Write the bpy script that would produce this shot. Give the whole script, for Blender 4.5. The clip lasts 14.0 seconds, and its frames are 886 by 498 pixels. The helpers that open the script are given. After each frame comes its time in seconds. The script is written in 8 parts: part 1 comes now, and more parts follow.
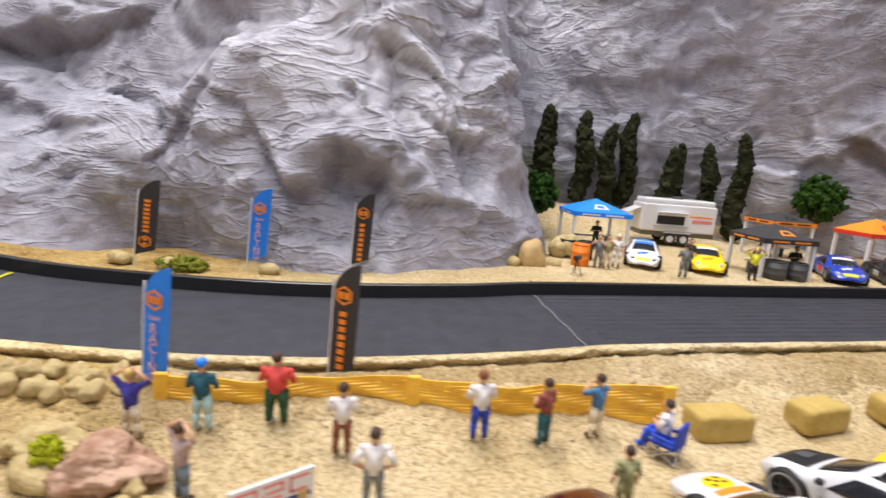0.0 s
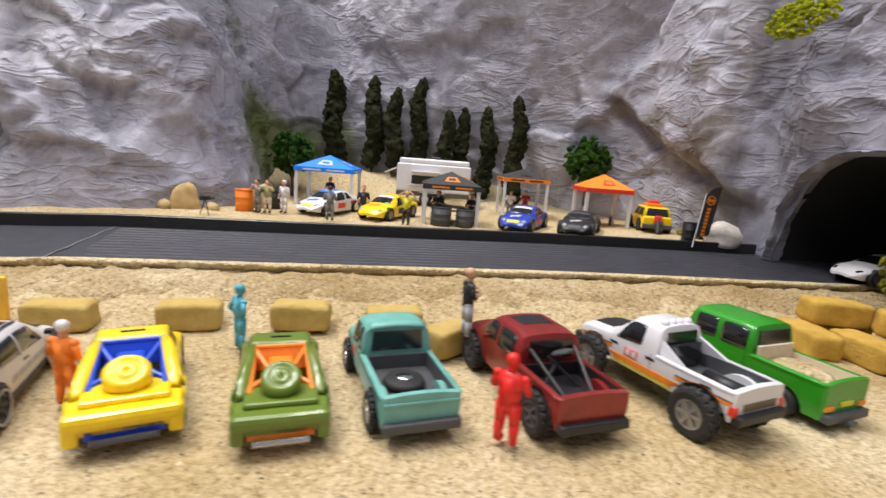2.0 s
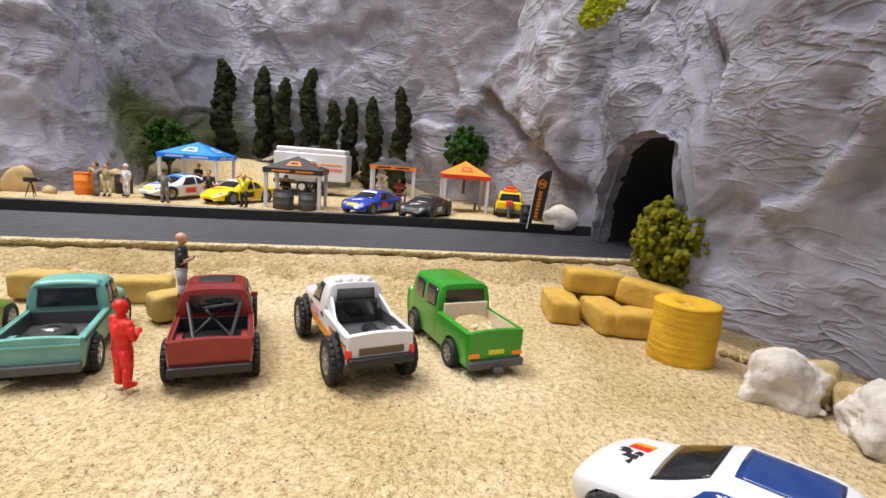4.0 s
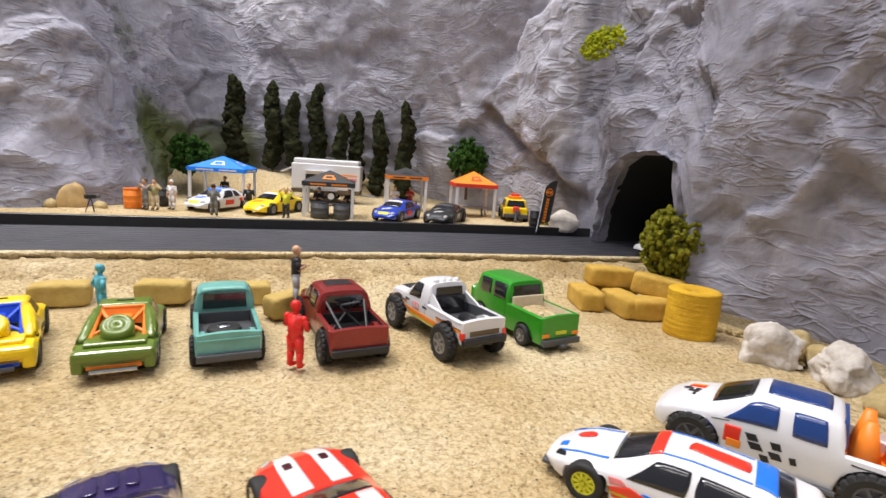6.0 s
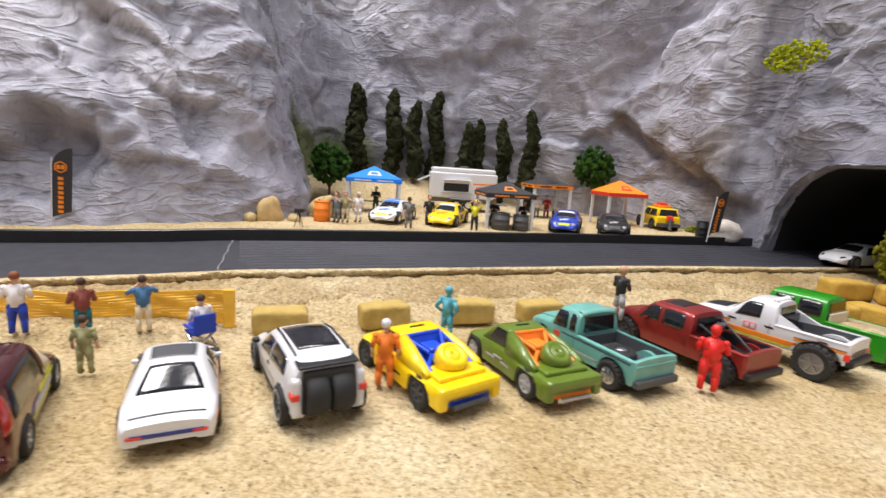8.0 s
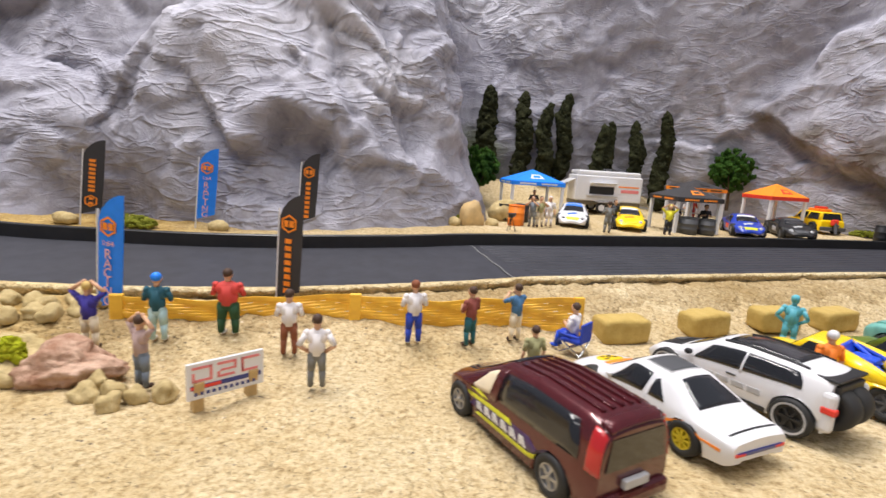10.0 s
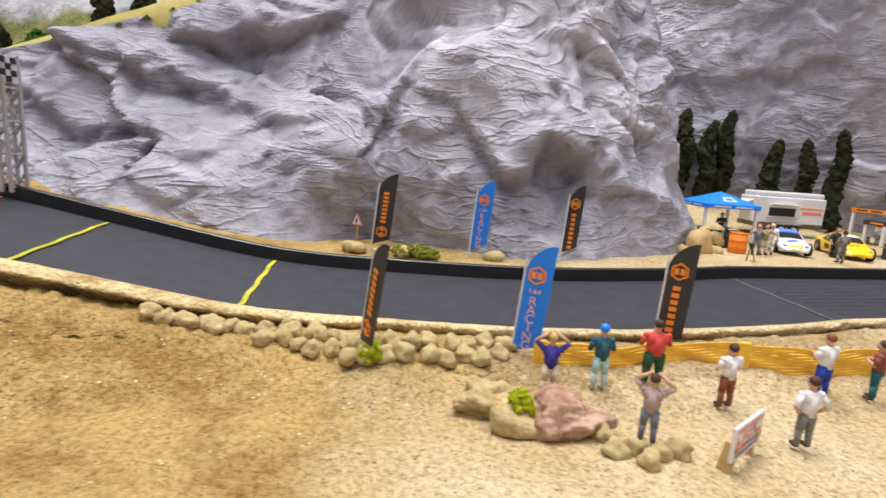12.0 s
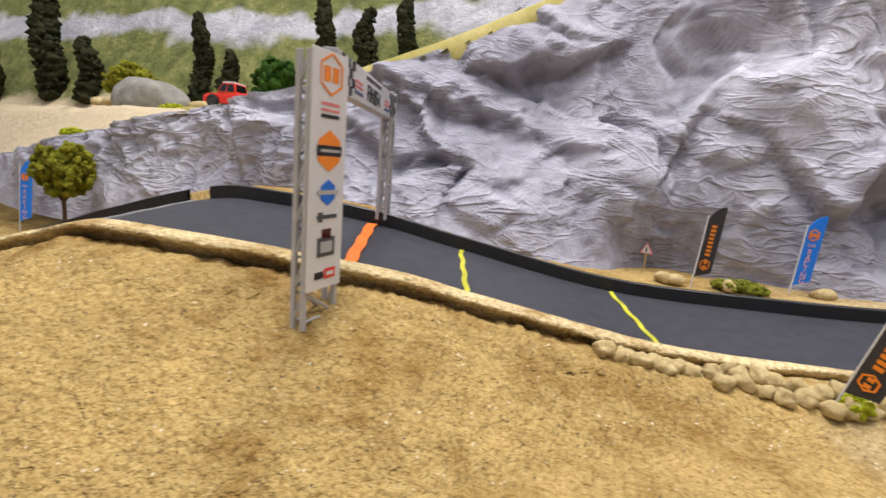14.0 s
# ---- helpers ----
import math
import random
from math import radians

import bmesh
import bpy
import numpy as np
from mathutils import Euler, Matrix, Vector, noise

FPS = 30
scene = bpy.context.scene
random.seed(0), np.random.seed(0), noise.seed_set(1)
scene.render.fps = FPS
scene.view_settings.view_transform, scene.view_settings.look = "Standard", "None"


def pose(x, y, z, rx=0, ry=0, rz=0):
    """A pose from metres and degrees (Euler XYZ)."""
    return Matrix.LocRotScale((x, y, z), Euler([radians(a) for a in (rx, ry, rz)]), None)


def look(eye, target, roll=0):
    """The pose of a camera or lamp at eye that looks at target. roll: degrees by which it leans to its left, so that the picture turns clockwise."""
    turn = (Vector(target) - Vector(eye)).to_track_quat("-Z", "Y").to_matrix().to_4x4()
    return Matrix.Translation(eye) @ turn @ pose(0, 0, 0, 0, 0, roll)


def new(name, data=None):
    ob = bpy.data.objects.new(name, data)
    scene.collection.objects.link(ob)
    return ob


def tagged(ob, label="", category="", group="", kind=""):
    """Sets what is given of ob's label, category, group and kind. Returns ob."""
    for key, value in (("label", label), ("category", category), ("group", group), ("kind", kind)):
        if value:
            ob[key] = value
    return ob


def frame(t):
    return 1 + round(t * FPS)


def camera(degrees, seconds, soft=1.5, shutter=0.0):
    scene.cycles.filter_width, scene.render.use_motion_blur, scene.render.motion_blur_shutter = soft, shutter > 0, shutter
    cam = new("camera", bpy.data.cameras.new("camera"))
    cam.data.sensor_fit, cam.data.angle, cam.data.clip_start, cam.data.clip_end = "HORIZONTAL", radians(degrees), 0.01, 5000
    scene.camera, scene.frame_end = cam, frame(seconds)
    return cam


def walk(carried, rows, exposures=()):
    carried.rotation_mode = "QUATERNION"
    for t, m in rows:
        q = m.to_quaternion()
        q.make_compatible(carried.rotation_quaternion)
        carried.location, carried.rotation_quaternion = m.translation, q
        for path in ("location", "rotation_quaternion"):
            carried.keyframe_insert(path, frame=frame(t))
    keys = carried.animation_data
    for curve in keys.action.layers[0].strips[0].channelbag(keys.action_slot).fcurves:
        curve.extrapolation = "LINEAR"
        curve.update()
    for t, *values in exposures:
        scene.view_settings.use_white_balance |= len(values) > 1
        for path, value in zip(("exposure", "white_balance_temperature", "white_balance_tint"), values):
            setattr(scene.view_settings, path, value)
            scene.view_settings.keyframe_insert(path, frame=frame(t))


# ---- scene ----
cam = camera(84.8, 14.0, shutter=0.3)
PATH = [
    (0, (0.04598, 0.00422, 0.10763), (-0.14661, 0.96857, -0.07388), 4.45),
    (0.5, (0.13453, 0.01637, 0.10628), (-0.06341, 0.97968, -0.07500), 4.34),
    (1, (0.21550, 0.03204, 0.09692), (0.00862, 0.99350, -0.08420), 4.33),
    (1.5, (0.27338, 0.04397, 0.08696), (0.05933, 1.00336, -0.09675), 4.38),
    (2, (0.33438, 0.05862, 0.08570), (0.11299, 1.01636, -0.09793), 4.34),
    (2.5, (0.38961, 0.07009, 0.08362), (0.16689, 1.02726, -0.10138), 4.48),
    (3, (0.43570, 0.07768, 0.07640), (0.21465, 1.03569, -0.10623), 4.38),
    (3.5, (0.45183, 0.07715, 0.07865), (0.24809, 1.03925, -0.10260), 4.42),
    (6, (0.40514, 0.01199, 0.09071), (0.30103, 0.99060, -0.08673), 3.95),
    (6.5, (0.36772, 0.00344, 0.09171), (0.27309, 0.98320, -0.08471), 3.86),
    (7, (0.32229, -0.00254, 0.09109), (0.23415, 0.97774, -0.08578), 3.84),
    (9.5, (0.09957, -0.01619, 0.08478), (0.00441, 0.96344, -0.09208), 3.82),
    (10, (0.06280, -0.02356, 0.08237), (-0.04114, 0.95501, -0.09537), 3.82),
    (10.5, (0.02666, -0.02950, 0.08545), (-0.08968, 0.94704, -0.09575), 4.05),
    (11, (-0.01180, -0.03465, 0.09101), (-0.14652, 0.94032, -0.08584), 3.80),
    (11.5, (-0.05452, -0.04107, 0.09077), (-0.20860, 0.93215, -0.07984), 3.72),
    (12, (-0.09522, -0.05033, 0.09287), (-0.27701, 0.91636, -0.08735), 4.01),
    (12.5, (-0.13533, -0.05918, 0.09494), (-0.34625, 0.90155, -0.08534), 4.15),
    (13, (-0.17550, -0.06755, 0.10026), (-0.41426, 0.88647, -0.08093), 4.40),
    (13.5, (-0.22362, -0.08078, 0.09967), (-0.49572, 0.86458, -0.07990), 4.52),
    (14, (-0.26162, -0.09623, 0.09611), (-0.57203, 0.83770, -0.08116), 4.62),
]
walk(cam, [(t, look(eye, target, roll)) for t, eye, target, roll in PATH],
     [(0, 0.18), (1.0, 0.05), (2.0, 0.12), (3.5, 0.26), (6.5, 0.18), (10, 0.18), (12.5, 0.15), (14, 0.12)])

# ---- light: ceiling lamps of the exhibition room, and an added fill lamp ----
world = bpy.data.worlds.new("room_air")
scene.world = world
world.use_nodes = True
world.node_tree.nodes["Background"].inputs[0].default_value = (0.80, 0.84, 1.0, 1)
world.node_tree.nodes["Background"].inputs[1].default_value = 0.28


def ceiling_or_fill_lamp(x, y, z, sx, sy, power, colour, target):
    lamp = bpy.data.lights.new("ceiling_or_fill_lamp", "AREA")
    lamp.shape, lamp.size, lamp.size_y, lamp.energy, lamp.color = "RECTANGLE", sx, sy, power, colour
    ob = new("ceiling_or_fill_lamp", lamp)
    ob.matrix_world = look((x, y, z), target)


ceiling_or_fill_lamp(-0.50, 0.27, 1.9, 1.2, 0.3, 39.5, (1.0, 0.955, 0.935), (-0.1, 0.22, 0.0))
ceiling_or_fill_lamp(0.52, 0.26, 1.9, 1.2, 0.3, 18.5, (1.0, 0.955, 0.935), (0.45, 0.16, 0.0))
# unseen fill lamp behind the camera, added to brighten upright faces turned to it
ceiling_or_fill_lamp(-0.30, -1.3, 1.9, 1.2, 0.3, 11, (1.0, 0.955, 0.935), (0.0, 0.25, 0.0))

# ---- small building helpers; all lengths below are centimetres ----
S = 0.01


def place(x, y, z, rz=0.0, rx=0.0, ry=0.0):
    return pose(x * S, y * S, z * S, rx, ry, rz)


def part(name, bm, material, parent=None, label=""):
    me = bpy.data.meshes.new(name)
    bmesh.ops.scale(bm, vec=(S, S, S), verts=bm.verts)
    bm.to_mesh(me)
    bm.free()
    me.materials.append(material)
    ob = new(name, me)
    if parent is not None:
        ob.parent = parent
    if label:
        ob["label"] = label
    return ob


def thing(name, m, label, category, group="", kind=""):
    ob = new(name)
    ob.empty_display_size = 0.01
    ob.matrix_basis = m
    return tagged(ob, label, category, group, kind)


def sheet(name, verts, faces, material, parent=None, smooth=True):
    me = bpy.data.meshes.new(name)
    me.from_pydata([(x * S, y * S, z * S) for x, y, z in verts], [], faces)
    if smooth:
        me.polygons.foreach_set("use_smooth", [True] * len(me.polygons))
    me.materials.append(material)
    me.update()
    ob = new(name, me)
    if parent is not None:
        ob.parent = parent
    return ob


def smooth(bm, on=True):
    for f in bm.faces:
        f.smooth = on
    return bm


def box(bm, x0, x1, y0, y1, z0, z1, bevel=0.0, segments=2):
    r = bmesh.ops.create_cube(bm, size=1, matrix=Matrix.LocRotScale(((x0 + x1) / 2, (y0 + y1) / 2, (z0 + z1) / 2), None, (x1 - x0, y1 - y0, z1 - z0)))
    if bevel:
        es = list({e for v in r["verts"] for e in v.link_edges})
        bmesh.ops.bevel(bm, geom=es, offset=bevel, segments=segments, affect="EDGES", profile=0.5)
    return bm


def rod(bm, a, b, r0, r1=None, sides=8):
    a, b = Vector(a), Vector(b)
    d = b - a
    m = Matrix.Translation((a + b) / 2) @ d.to_track_quat("Z", "Y").to_matrix().to_4x4()
    bmesh.ops.create_cone(bm, cap_ends=True, segments=sides, radius1=r0, radius2=r0 if r1 is None else r1, depth=d.length, matrix=m)
    return bm


def ball(bm, c, r, squash=(1, 1, 1), u=10, v=7):
    bmesh.ops.create_uvsphere(bm, u_segments=u, v_segments=v, radius=r, matrix=Matrix.LocRotScale(c, None, squash))
    return bm


# ---- materials ----
def mat(name):
    m = bpy.data.materials.new(name)
    m.use_nodes = True
    return m, m.node_tree, m.node_tree.nodes["Principled BSDF"]


def node(tree, kind, **values):
    n = tree.nodes.new(kind)
    for k, v in values.items():
        n.inputs[k.replace("_", " ")].default_value = v
    return n


def ramp(tree, fac, stops):
    r = tree.nodes.new("ShaderNodeValToRGB")
    while len(r.color_ramp.elements) < len(stops):
        r.color_ramp.elements.new(0.5)
    for e, (p, c) in zip(r.color_ramp.elements, stops):
        e.position, e.color = p, (*c, 1)
    tree.links.new(fac, r.inputs["Fac"])
    return r.outputs["Color"]


def coords(tree):
    return tree.nodes.new("ShaderNodeTexCoord").outputs["Object"]


def noisy(tree, vec, scale, detail=4.0, rough=0.55, distortion=0.0):
    n = node(tree, "ShaderNodeTexNoise", Scale=scale, Detail=detail, Roughness=rough, Distortion=distortion)
    tree.links.new(vec, n.inputs["Vector"])
    return n.outputs["Fac"]


def mixed(tree, fac, a, b, blend="MIX"):
    n = tree.nodes.new("ShaderNodeMixRGB")
    n.blend_type = blend
    for key, v in (("Fac", fac), ("Color1", a), ("Color2", b)):
        if isinstance(v, bpy.types.NodeSocket):
            tree.links.new(v, n.inputs[key])
        else:
            n.inputs[key].default_value = v if key == "Fac" else (*v, 1)
    return n.outputs["Color"]


def bumped(tree, bsdf, height, strength, distance):
    b = node(tree, "ShaderNodeBump", Strength=strength, Distance=distance)
    tree.links.new(height, b.inputs["Height"])
    old = bsdf.inputs["Normal"]
    if old.is_linked:
        tree.links.new(old.links[0].from_socket, b.inputs["Normal"])
    tree.links.new(b.outputs["Normal"], old)


def paint(name, colour, rough=0.35, metal=0.0, coat=0.0, grain=0.06, scale=300.0):
    m, t, b = mat(name)
    v = coords(t)
    n = noisy(t, v, scale, 3)
    lo = tuple(c * (1 - grain) for c in colour)
    hi = tuple(min(1, c * (1 + grain)) for c in colour)
    t.links.new(ramp(t, n, [(0.3, lo), (0.7, hi)]), b.inputs["Base Color"])
    b.inputs["Roughness"].default_value = rough
    b.inputs["Metallic"].default_value = metal
    b.inputs["Coat Weight"].default_value = coat
    bumped(t, b, noisy(t, v, scale * 3, 2), 0.08, 0.0003)
    return m


def sand_material(name, base, dark, light, speck, ochre):
    m, t, b = mat(name)
    v = coords(t)
    patches = ramp(t, noisy(t, v, 11, 5, 0.6), [(0.32, dark), (0.5, base), (0.72, light)])
    sep = t.nodes.new("ShaderNodeSeparateXYZ")
    t.links.new(v, sep.inputs["Vector"])
    zone = t.nodes.new("ShaderNodeMath")
    zone.operation = "MULTIPLY_ADD"
    t.links.new(noisy(t, v, 7, 5, 0.6), zone.inputs[0])
    zone.inputs[1].default_value = 0.30
    t.links.new(sep.outputs["X"], zone.inputs[2])
    left = ramp(t, zone.outputs[0], [(0.0, (1, 1, 1)), (0.08, (0, 0, 0))])
    brown = ramp(t, noisy(t, v, 24, 7, 0.72), [(0.36, (ochre[0] * 0.62, ochre[1] * 0.52, ochre[2] * 0.38)), (0.5, ochre), (0.75, tuple(min(1, c * 1.3) for c in ochre))])
    col = mixed(t, left, patches, brown)
    grains = noisy(t, v, 430, 4, 0.8)
    col = mixed(t, 0.95, col, ramp(t, grains, [(0.30, (0.36, 0.30, 0.22)), (0.44, (0.80, 0.75, 0.66)), (0.56, (1.0, 1.0, 1.0)), (0.7, (1.15, 1.15, 1.15))]), "MULTIPLY")
    for scale, lo, hi, tint in ((430.0, 0.55, 0.63, speck), (330.0, 0.58, 0.66, (0.26, 0.18, 0.10)), (400.0, 0.58, 0.66, (0.76, 0.66, 0.48))):
        vor = node(t, "ShaderNodeTexVoronoi", Scale=scale, Randomness=1.0)
        t.links.new(v, vor.inputs["Vector"])
        spots = ramp(t, vor.outputs["Distance"], [(0.13, (1, 1, 1)), (0.26, (0, 0, 0))])
        pick = ramp(t, noisy(t, v, scale * 0.47, 2), [(lo, (0, 0, 0)), (hi, (1, 1, 1))])
        col = mixed(t, mixed(t, 1.0, spots, pick, "MULTIPLY"), col, tint)
    t.links.new(col, b.inputs["Base Color"])
    b.inputs["Roughness"].default_value = 0.92
    b.inputs["Specular IOR Level"].default_value = 0.2
    bumped(t, b, noisy(t, v, 90, 4, 0.6), 0.6, 0.003)
    bumped(t, b, noisy(t, v, 150, 4, 0.7), 0.8, 0.003)
    bumped(t, b, noisy(t, v, 330, 3, 0.65), 1.0, 0.0026)
    return m


def spot(t, v, centre, radius, soft):
    """A ragged patch round a place, 1 inside."""
    d = t.nodes.new("ShaderNodeVectorMath")
    d.operation = "DISTANCE"
    warp = mixed(t, 0.06, v, t.nodes.new("ShaderNodeTexNoise").outputs["Color"], "ADD")
    t.links.new(warp, d.inputs[0])
    d.inputs[1].default_value = tuple(c * 0.01 + 0.03 for c in centre)
    k = t.nodes.new("ShaderNodeMath")
    k.operation = "MULTIPLY_ADD"
    t.links.new(noisy(t, v, 22, 5, 0.65), k.inputs[0])
    k.inputs[1].default_value = 0.08
    t.links.new(d.outputs["Value"], k.inputs[2])
    return ramp(t, k.outputs[0], [(radius * 0.01 + 0.04 - soft, (1, 1, 1)), (radius * 0.01 + 0.04, (0, 0, 0))])


def wrinkles(t, v, scale, turn, stretch, width):
    """Short thin raised creases, as in plaster-soaked cloth."""
    sq = node(t, "ShaderNodeMapping")
    sq.inputs["Rotation"].default_value = turn
    sq.inputs["Scale"].default_value = stretch
    t.links.new(v, sq.inputs["Vector"])
    n = noisy(t, sq.outputs["Vector"], scale, 2.5, 0.5, 0.9)
    line = ramp(t, n, [(0.5 - width, (0, 0, 0)), (0.5 - width * 0.15, (1, 1, 1)), (0.5 + width * 0.5, (0.25, 0.25, 0.25)), (0.5 + width * 1.6, (0, 0, 0))])
    where = ramp(t, noisy(t, v, scale * 0.28, 3, 0.5), [(0.46, (0, 0, 0)), (0.64, (1, 1, 1))])
    return mixed(t, 1.0, line, where, "MULTIPLY")


def rock_material():
    m, t, b = mat("painted_rock")
    v = coords(t)
    col = ramp(t, noisy(t, v, 5, 5, 0.6, 0.6), [(0.30, (0.235, 0.232, 0.28)), (0.46, (0.34, 0.336, 0.395)), (0.58, (0.41, 0.406, 0.468)), (0.74, (0.56, 0.556, 0.62))])
    brush = node(t, "ShaderNodeMapping")
    brush.inputs["Scale"].default_value = (1.0, 1.0, 0.45)
    t.links.new(v, brush.inputs["Vector"])
    col = mixed(t, 0.6, col, ramp(t, noisy(t, brush.outputs["Vector"], 60, 6, 0.7, 1.2), [(0.3, (0.70, 0.70, 0.72)), (0.52, (1, 1, 1)), (0.75, (1.28, 1.28, 1.28))]), "MULTIPLY")
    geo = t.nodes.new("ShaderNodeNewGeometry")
    # shading put into the colour: creases darker, raised edges lighter
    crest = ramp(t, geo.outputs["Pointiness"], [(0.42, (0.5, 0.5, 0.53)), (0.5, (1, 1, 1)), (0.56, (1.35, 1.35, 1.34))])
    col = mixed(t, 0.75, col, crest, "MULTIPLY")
    stain = ramp(t, noisy(t, v, 4.1, 6, 0.65, 1.4), [(0.63, (0, 0, 0)), (0.78, (0.5, 0.5, 0.5))])
    col = mixed(t, stain, col, (0.19, 0.165, 0.12))
    green, brown = (0.10, 0.125, 0.028), (0.13, 0.10, 0.062)
    for c, r, tint in (((0.6, 54.0, 8.0), 6.5, green), ((0.2, 54.8, 12.5), 4.0, green), ((-1.0, 60, 8.0), 6.5, green), ((0.5, 54.0, 21), 3.5, green), ((2, 67, 7), 7, green), ((-8.2, 32.5, 8.8), 1.3, brown), ((42.8, 60.7, 14.6), 3.6, brown), ((39.0, 64.8, 16.2), 3.2, brown), ((45.8, 54.8, 12.2), 4.2, brown), ((46, 56, 7), 4.0, brown), ((50, 47, 3.5), 3.0, green)):
        col = mixed(t, mixed(t, 1.0, spot(t, v, c, r, 0.03), (0.8, 0.8, 0.8), "MULTIPLY"), col, tint)
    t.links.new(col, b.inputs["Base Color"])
    b.inputs["Roughness"].default_value = 0.78
    b.inputs["Specular IOR Level"].default_value = 0.22
    for scale, turn, stretch, width, strength, dist in ((17.0, (0.2, 0.5, 0.3), (0.8, 0.8, 1.9), 0.06, 0.48, 0.005), (30.0, (0.1, -0.7, 0.4), (0.7, 0.7, 1.8), 0.06, 0.48, 0.003), (46.0, (0.5, 0.9, -0.3), (0.6, 0.6, 1.7), 0.07, 0.48, 0.0022), (70.0, (-0.4, 0.2, 0.9), (0.7, 0.7, 1.6), 0.08, 0.48, 0.0015)):
        bumped(t, b, wrinkles(t, v, scale, turn, stretch, width), strength, dist)
    bumped(t, b, noisy(t, v, 55, 5, 0.6, 0.8), 0.5, 0.003)
    bumped(t, b, noisy(t, v, 500, 3), 0.25, 0.0006)
    return m


SAND = sand_material("sand", (0.62, 0.495, 0.295), (0.51, 0.385, 0.195), (0.72, 0.62, 0.42), (0.09, 0.075, 0.06), (0.46, 0.325, 0.125))
ROCK = rock_material()
ASPHALT = paint("track_surface", (0.036, 0.037, 0.047), 0.5, grain=0.2, scale=120)
TRACK_WALL = paint("track_wall", (0.018, 0.018, 0.020), 0.35, grain=0.2, scale=150)
# lighter than the road: the sheen along the ribs is put into their colour
RIB = paint("track_rib_sheen", (0.055, 0.056, 0.068), 0.4, grain=0.3, scale=40)
JOINT = paint("grey_joint", (0.16, 0.16, 0.16), 0.7, grain=0.3)
TAPE_Y = paint("yellow_tape", (0.50, 0.48, 0.03), 0.5, grain=0.25, scale=80)
TAPE_O = paint("orange_tape", (0.92, 0.20, 0.025), 0.45, grain=0.15, scale=80)
# near black, in place of the shade deep inside the tunnel
DARK = paint("tunnel_shade", (0.02, 0.02, 0.022), 0.9)

def clay(name, a, b, scale=70.0, bump=0.8):
    m, t, bs = mat(name)
    v = coords(t)
    t.links.new(ramp(t, noisy(t, v, scale, 5, 0.65), [(0.3, a), (0.7, b)]), bs.inputs["Base Color"])
    bs.inputs["Roughness"].default_value = 0.85
    bumped(t, bs, noisy(t, v, scale * 3, 5, 0.65), bump, 0.0012)
    return m


KERB = sand_material("plaster_kerb", (0.72, 0.60, 0.37), (0.64, 0.51, 0.29), (0.78, 0.68, 0.48), (0.2, 0.15, 0.08), (0.74, 0.60, 0.34))
VERGE = sand_material("dirt_verge", (0.50, 0.385, 0.215), (0.36, 0.255, 0.115), (0.63, 0.52, 0.34), (0.10, 0.075, 0.05), (0.44, 0.31, 0.12))
MOSSY = clay("mossy_plaster", (0.36, 0.31, 0.06), (0.62, 0.53, 0.22), 25, 0.7)

# ---- plan of the track: far edge (wall foot) from the hilltop to the tunnel: x, y, z, width ----
TRACK = [(-84, 10.5, -2.4, 9.5), (-68, 12.2, 0.6, 9.5), (-58, 13.9, 3.9, 9.5), (-50.8, 15.5, 6.0, 9.5), (-46, 16.2, 6.1, 9.5), (-40, 17.6, 5.45, 9.2), (-34.7, 19.6, 4.2, 8.6), (-25.5, 22.6, 2.3, 7.9), (-16, 24.2, 2.1, 7.8), (-8, 26.2, 2.15, 7.8),
         (0, 29.6, 2.3, 7.7), (4.6, 32.2, 2.4, 7.7), (11, 35.3, 2.4, 7.7), (23, 40.6, 2.45, 7.7), (33, 45.0, 2.5, 7.8), (44, 49.4, 2.5, 8), (56, 54, 2.5, 8), (80, 63, 2.5, 8)]


def spline(points, n):
    """Catmull-Rom through the points, n steps a span."""
    p = np.array(points, float)
    p = np.vstack([2 * p[0] - p[1], p, 2 * p[-1] - p[-2]])
    out = []
    for i in range(1, len(p) - 2):
        for u in np.arange(n) / n:
            a, b, c, d = p[i - 1], p[i], p[i + 1], p[i + 2]
            out.append(0.5 * (2 * b + (c - a) * u + (2 * a - 5 * b + 4 * c - d) * u * u + (3 * b - a - 3 * c + d) * u**3))
    out.append(p[-2])
    return np.array(out)


far = spline(TRACK, 12)
tang = np.gradient(far[:, :2], axis=0)
tang /= np.linalg.norm(tang, axis=1)[:, None]
side = np.stack([tang[:, 1], -tang[:, 0]], 1)          # towards the camera
near = np.column_stack([far[:, :2] + side * far[:, 3:4], far[:, 2] - 0.55])


def across(offset, rise):
    """The line at that distance from the wall foot towards the camera, and that height over the road."""
    f = offset / far[:, 3]
    return np.column_stack([far[:, :2] + side * offset, far[:, 2] - 0.55 * f + rise])


def ribbon(name, rails, material, parent=None, smooth_on=False):
    n = len(rails[0])
    verts = [tuple(r[i]) for i in range(n) for r in rails]
    k = len(rails)
    faces = [(i * k + j, (i + 1) * k + j, (i + 1) * k + j + 1, i * k + j + 1) for i in range(n - 1) for j in range(k - 1)]
    return sheet(name, verts, faces, material, parent, smooth_on)


def near_line(x, y):
    """Signed distance to the road's camera-side edge (positive on the camera's side) and its height there."""
    q = np.stack([x, y], -1)
    d2 = ((q[..., None, :] - near[None, :, :2]) ** 2).sum(-1)
    i = d2.argmin(-1)
    s = ((q - near[i, :2]) * side[i]).sum(-1)
    return s, near[i, 2], far[i, 3], far[i, 2]


def fbm(x, y, scale, seed, octaves=3):
    out = np.zeros(x.shape)
    for i in np.ndindex(x.shape):
        out[i] = noise.fractal((x[i] * scale, y[i] * scale, seed), 1.0, 2.0, octaves)
    return out


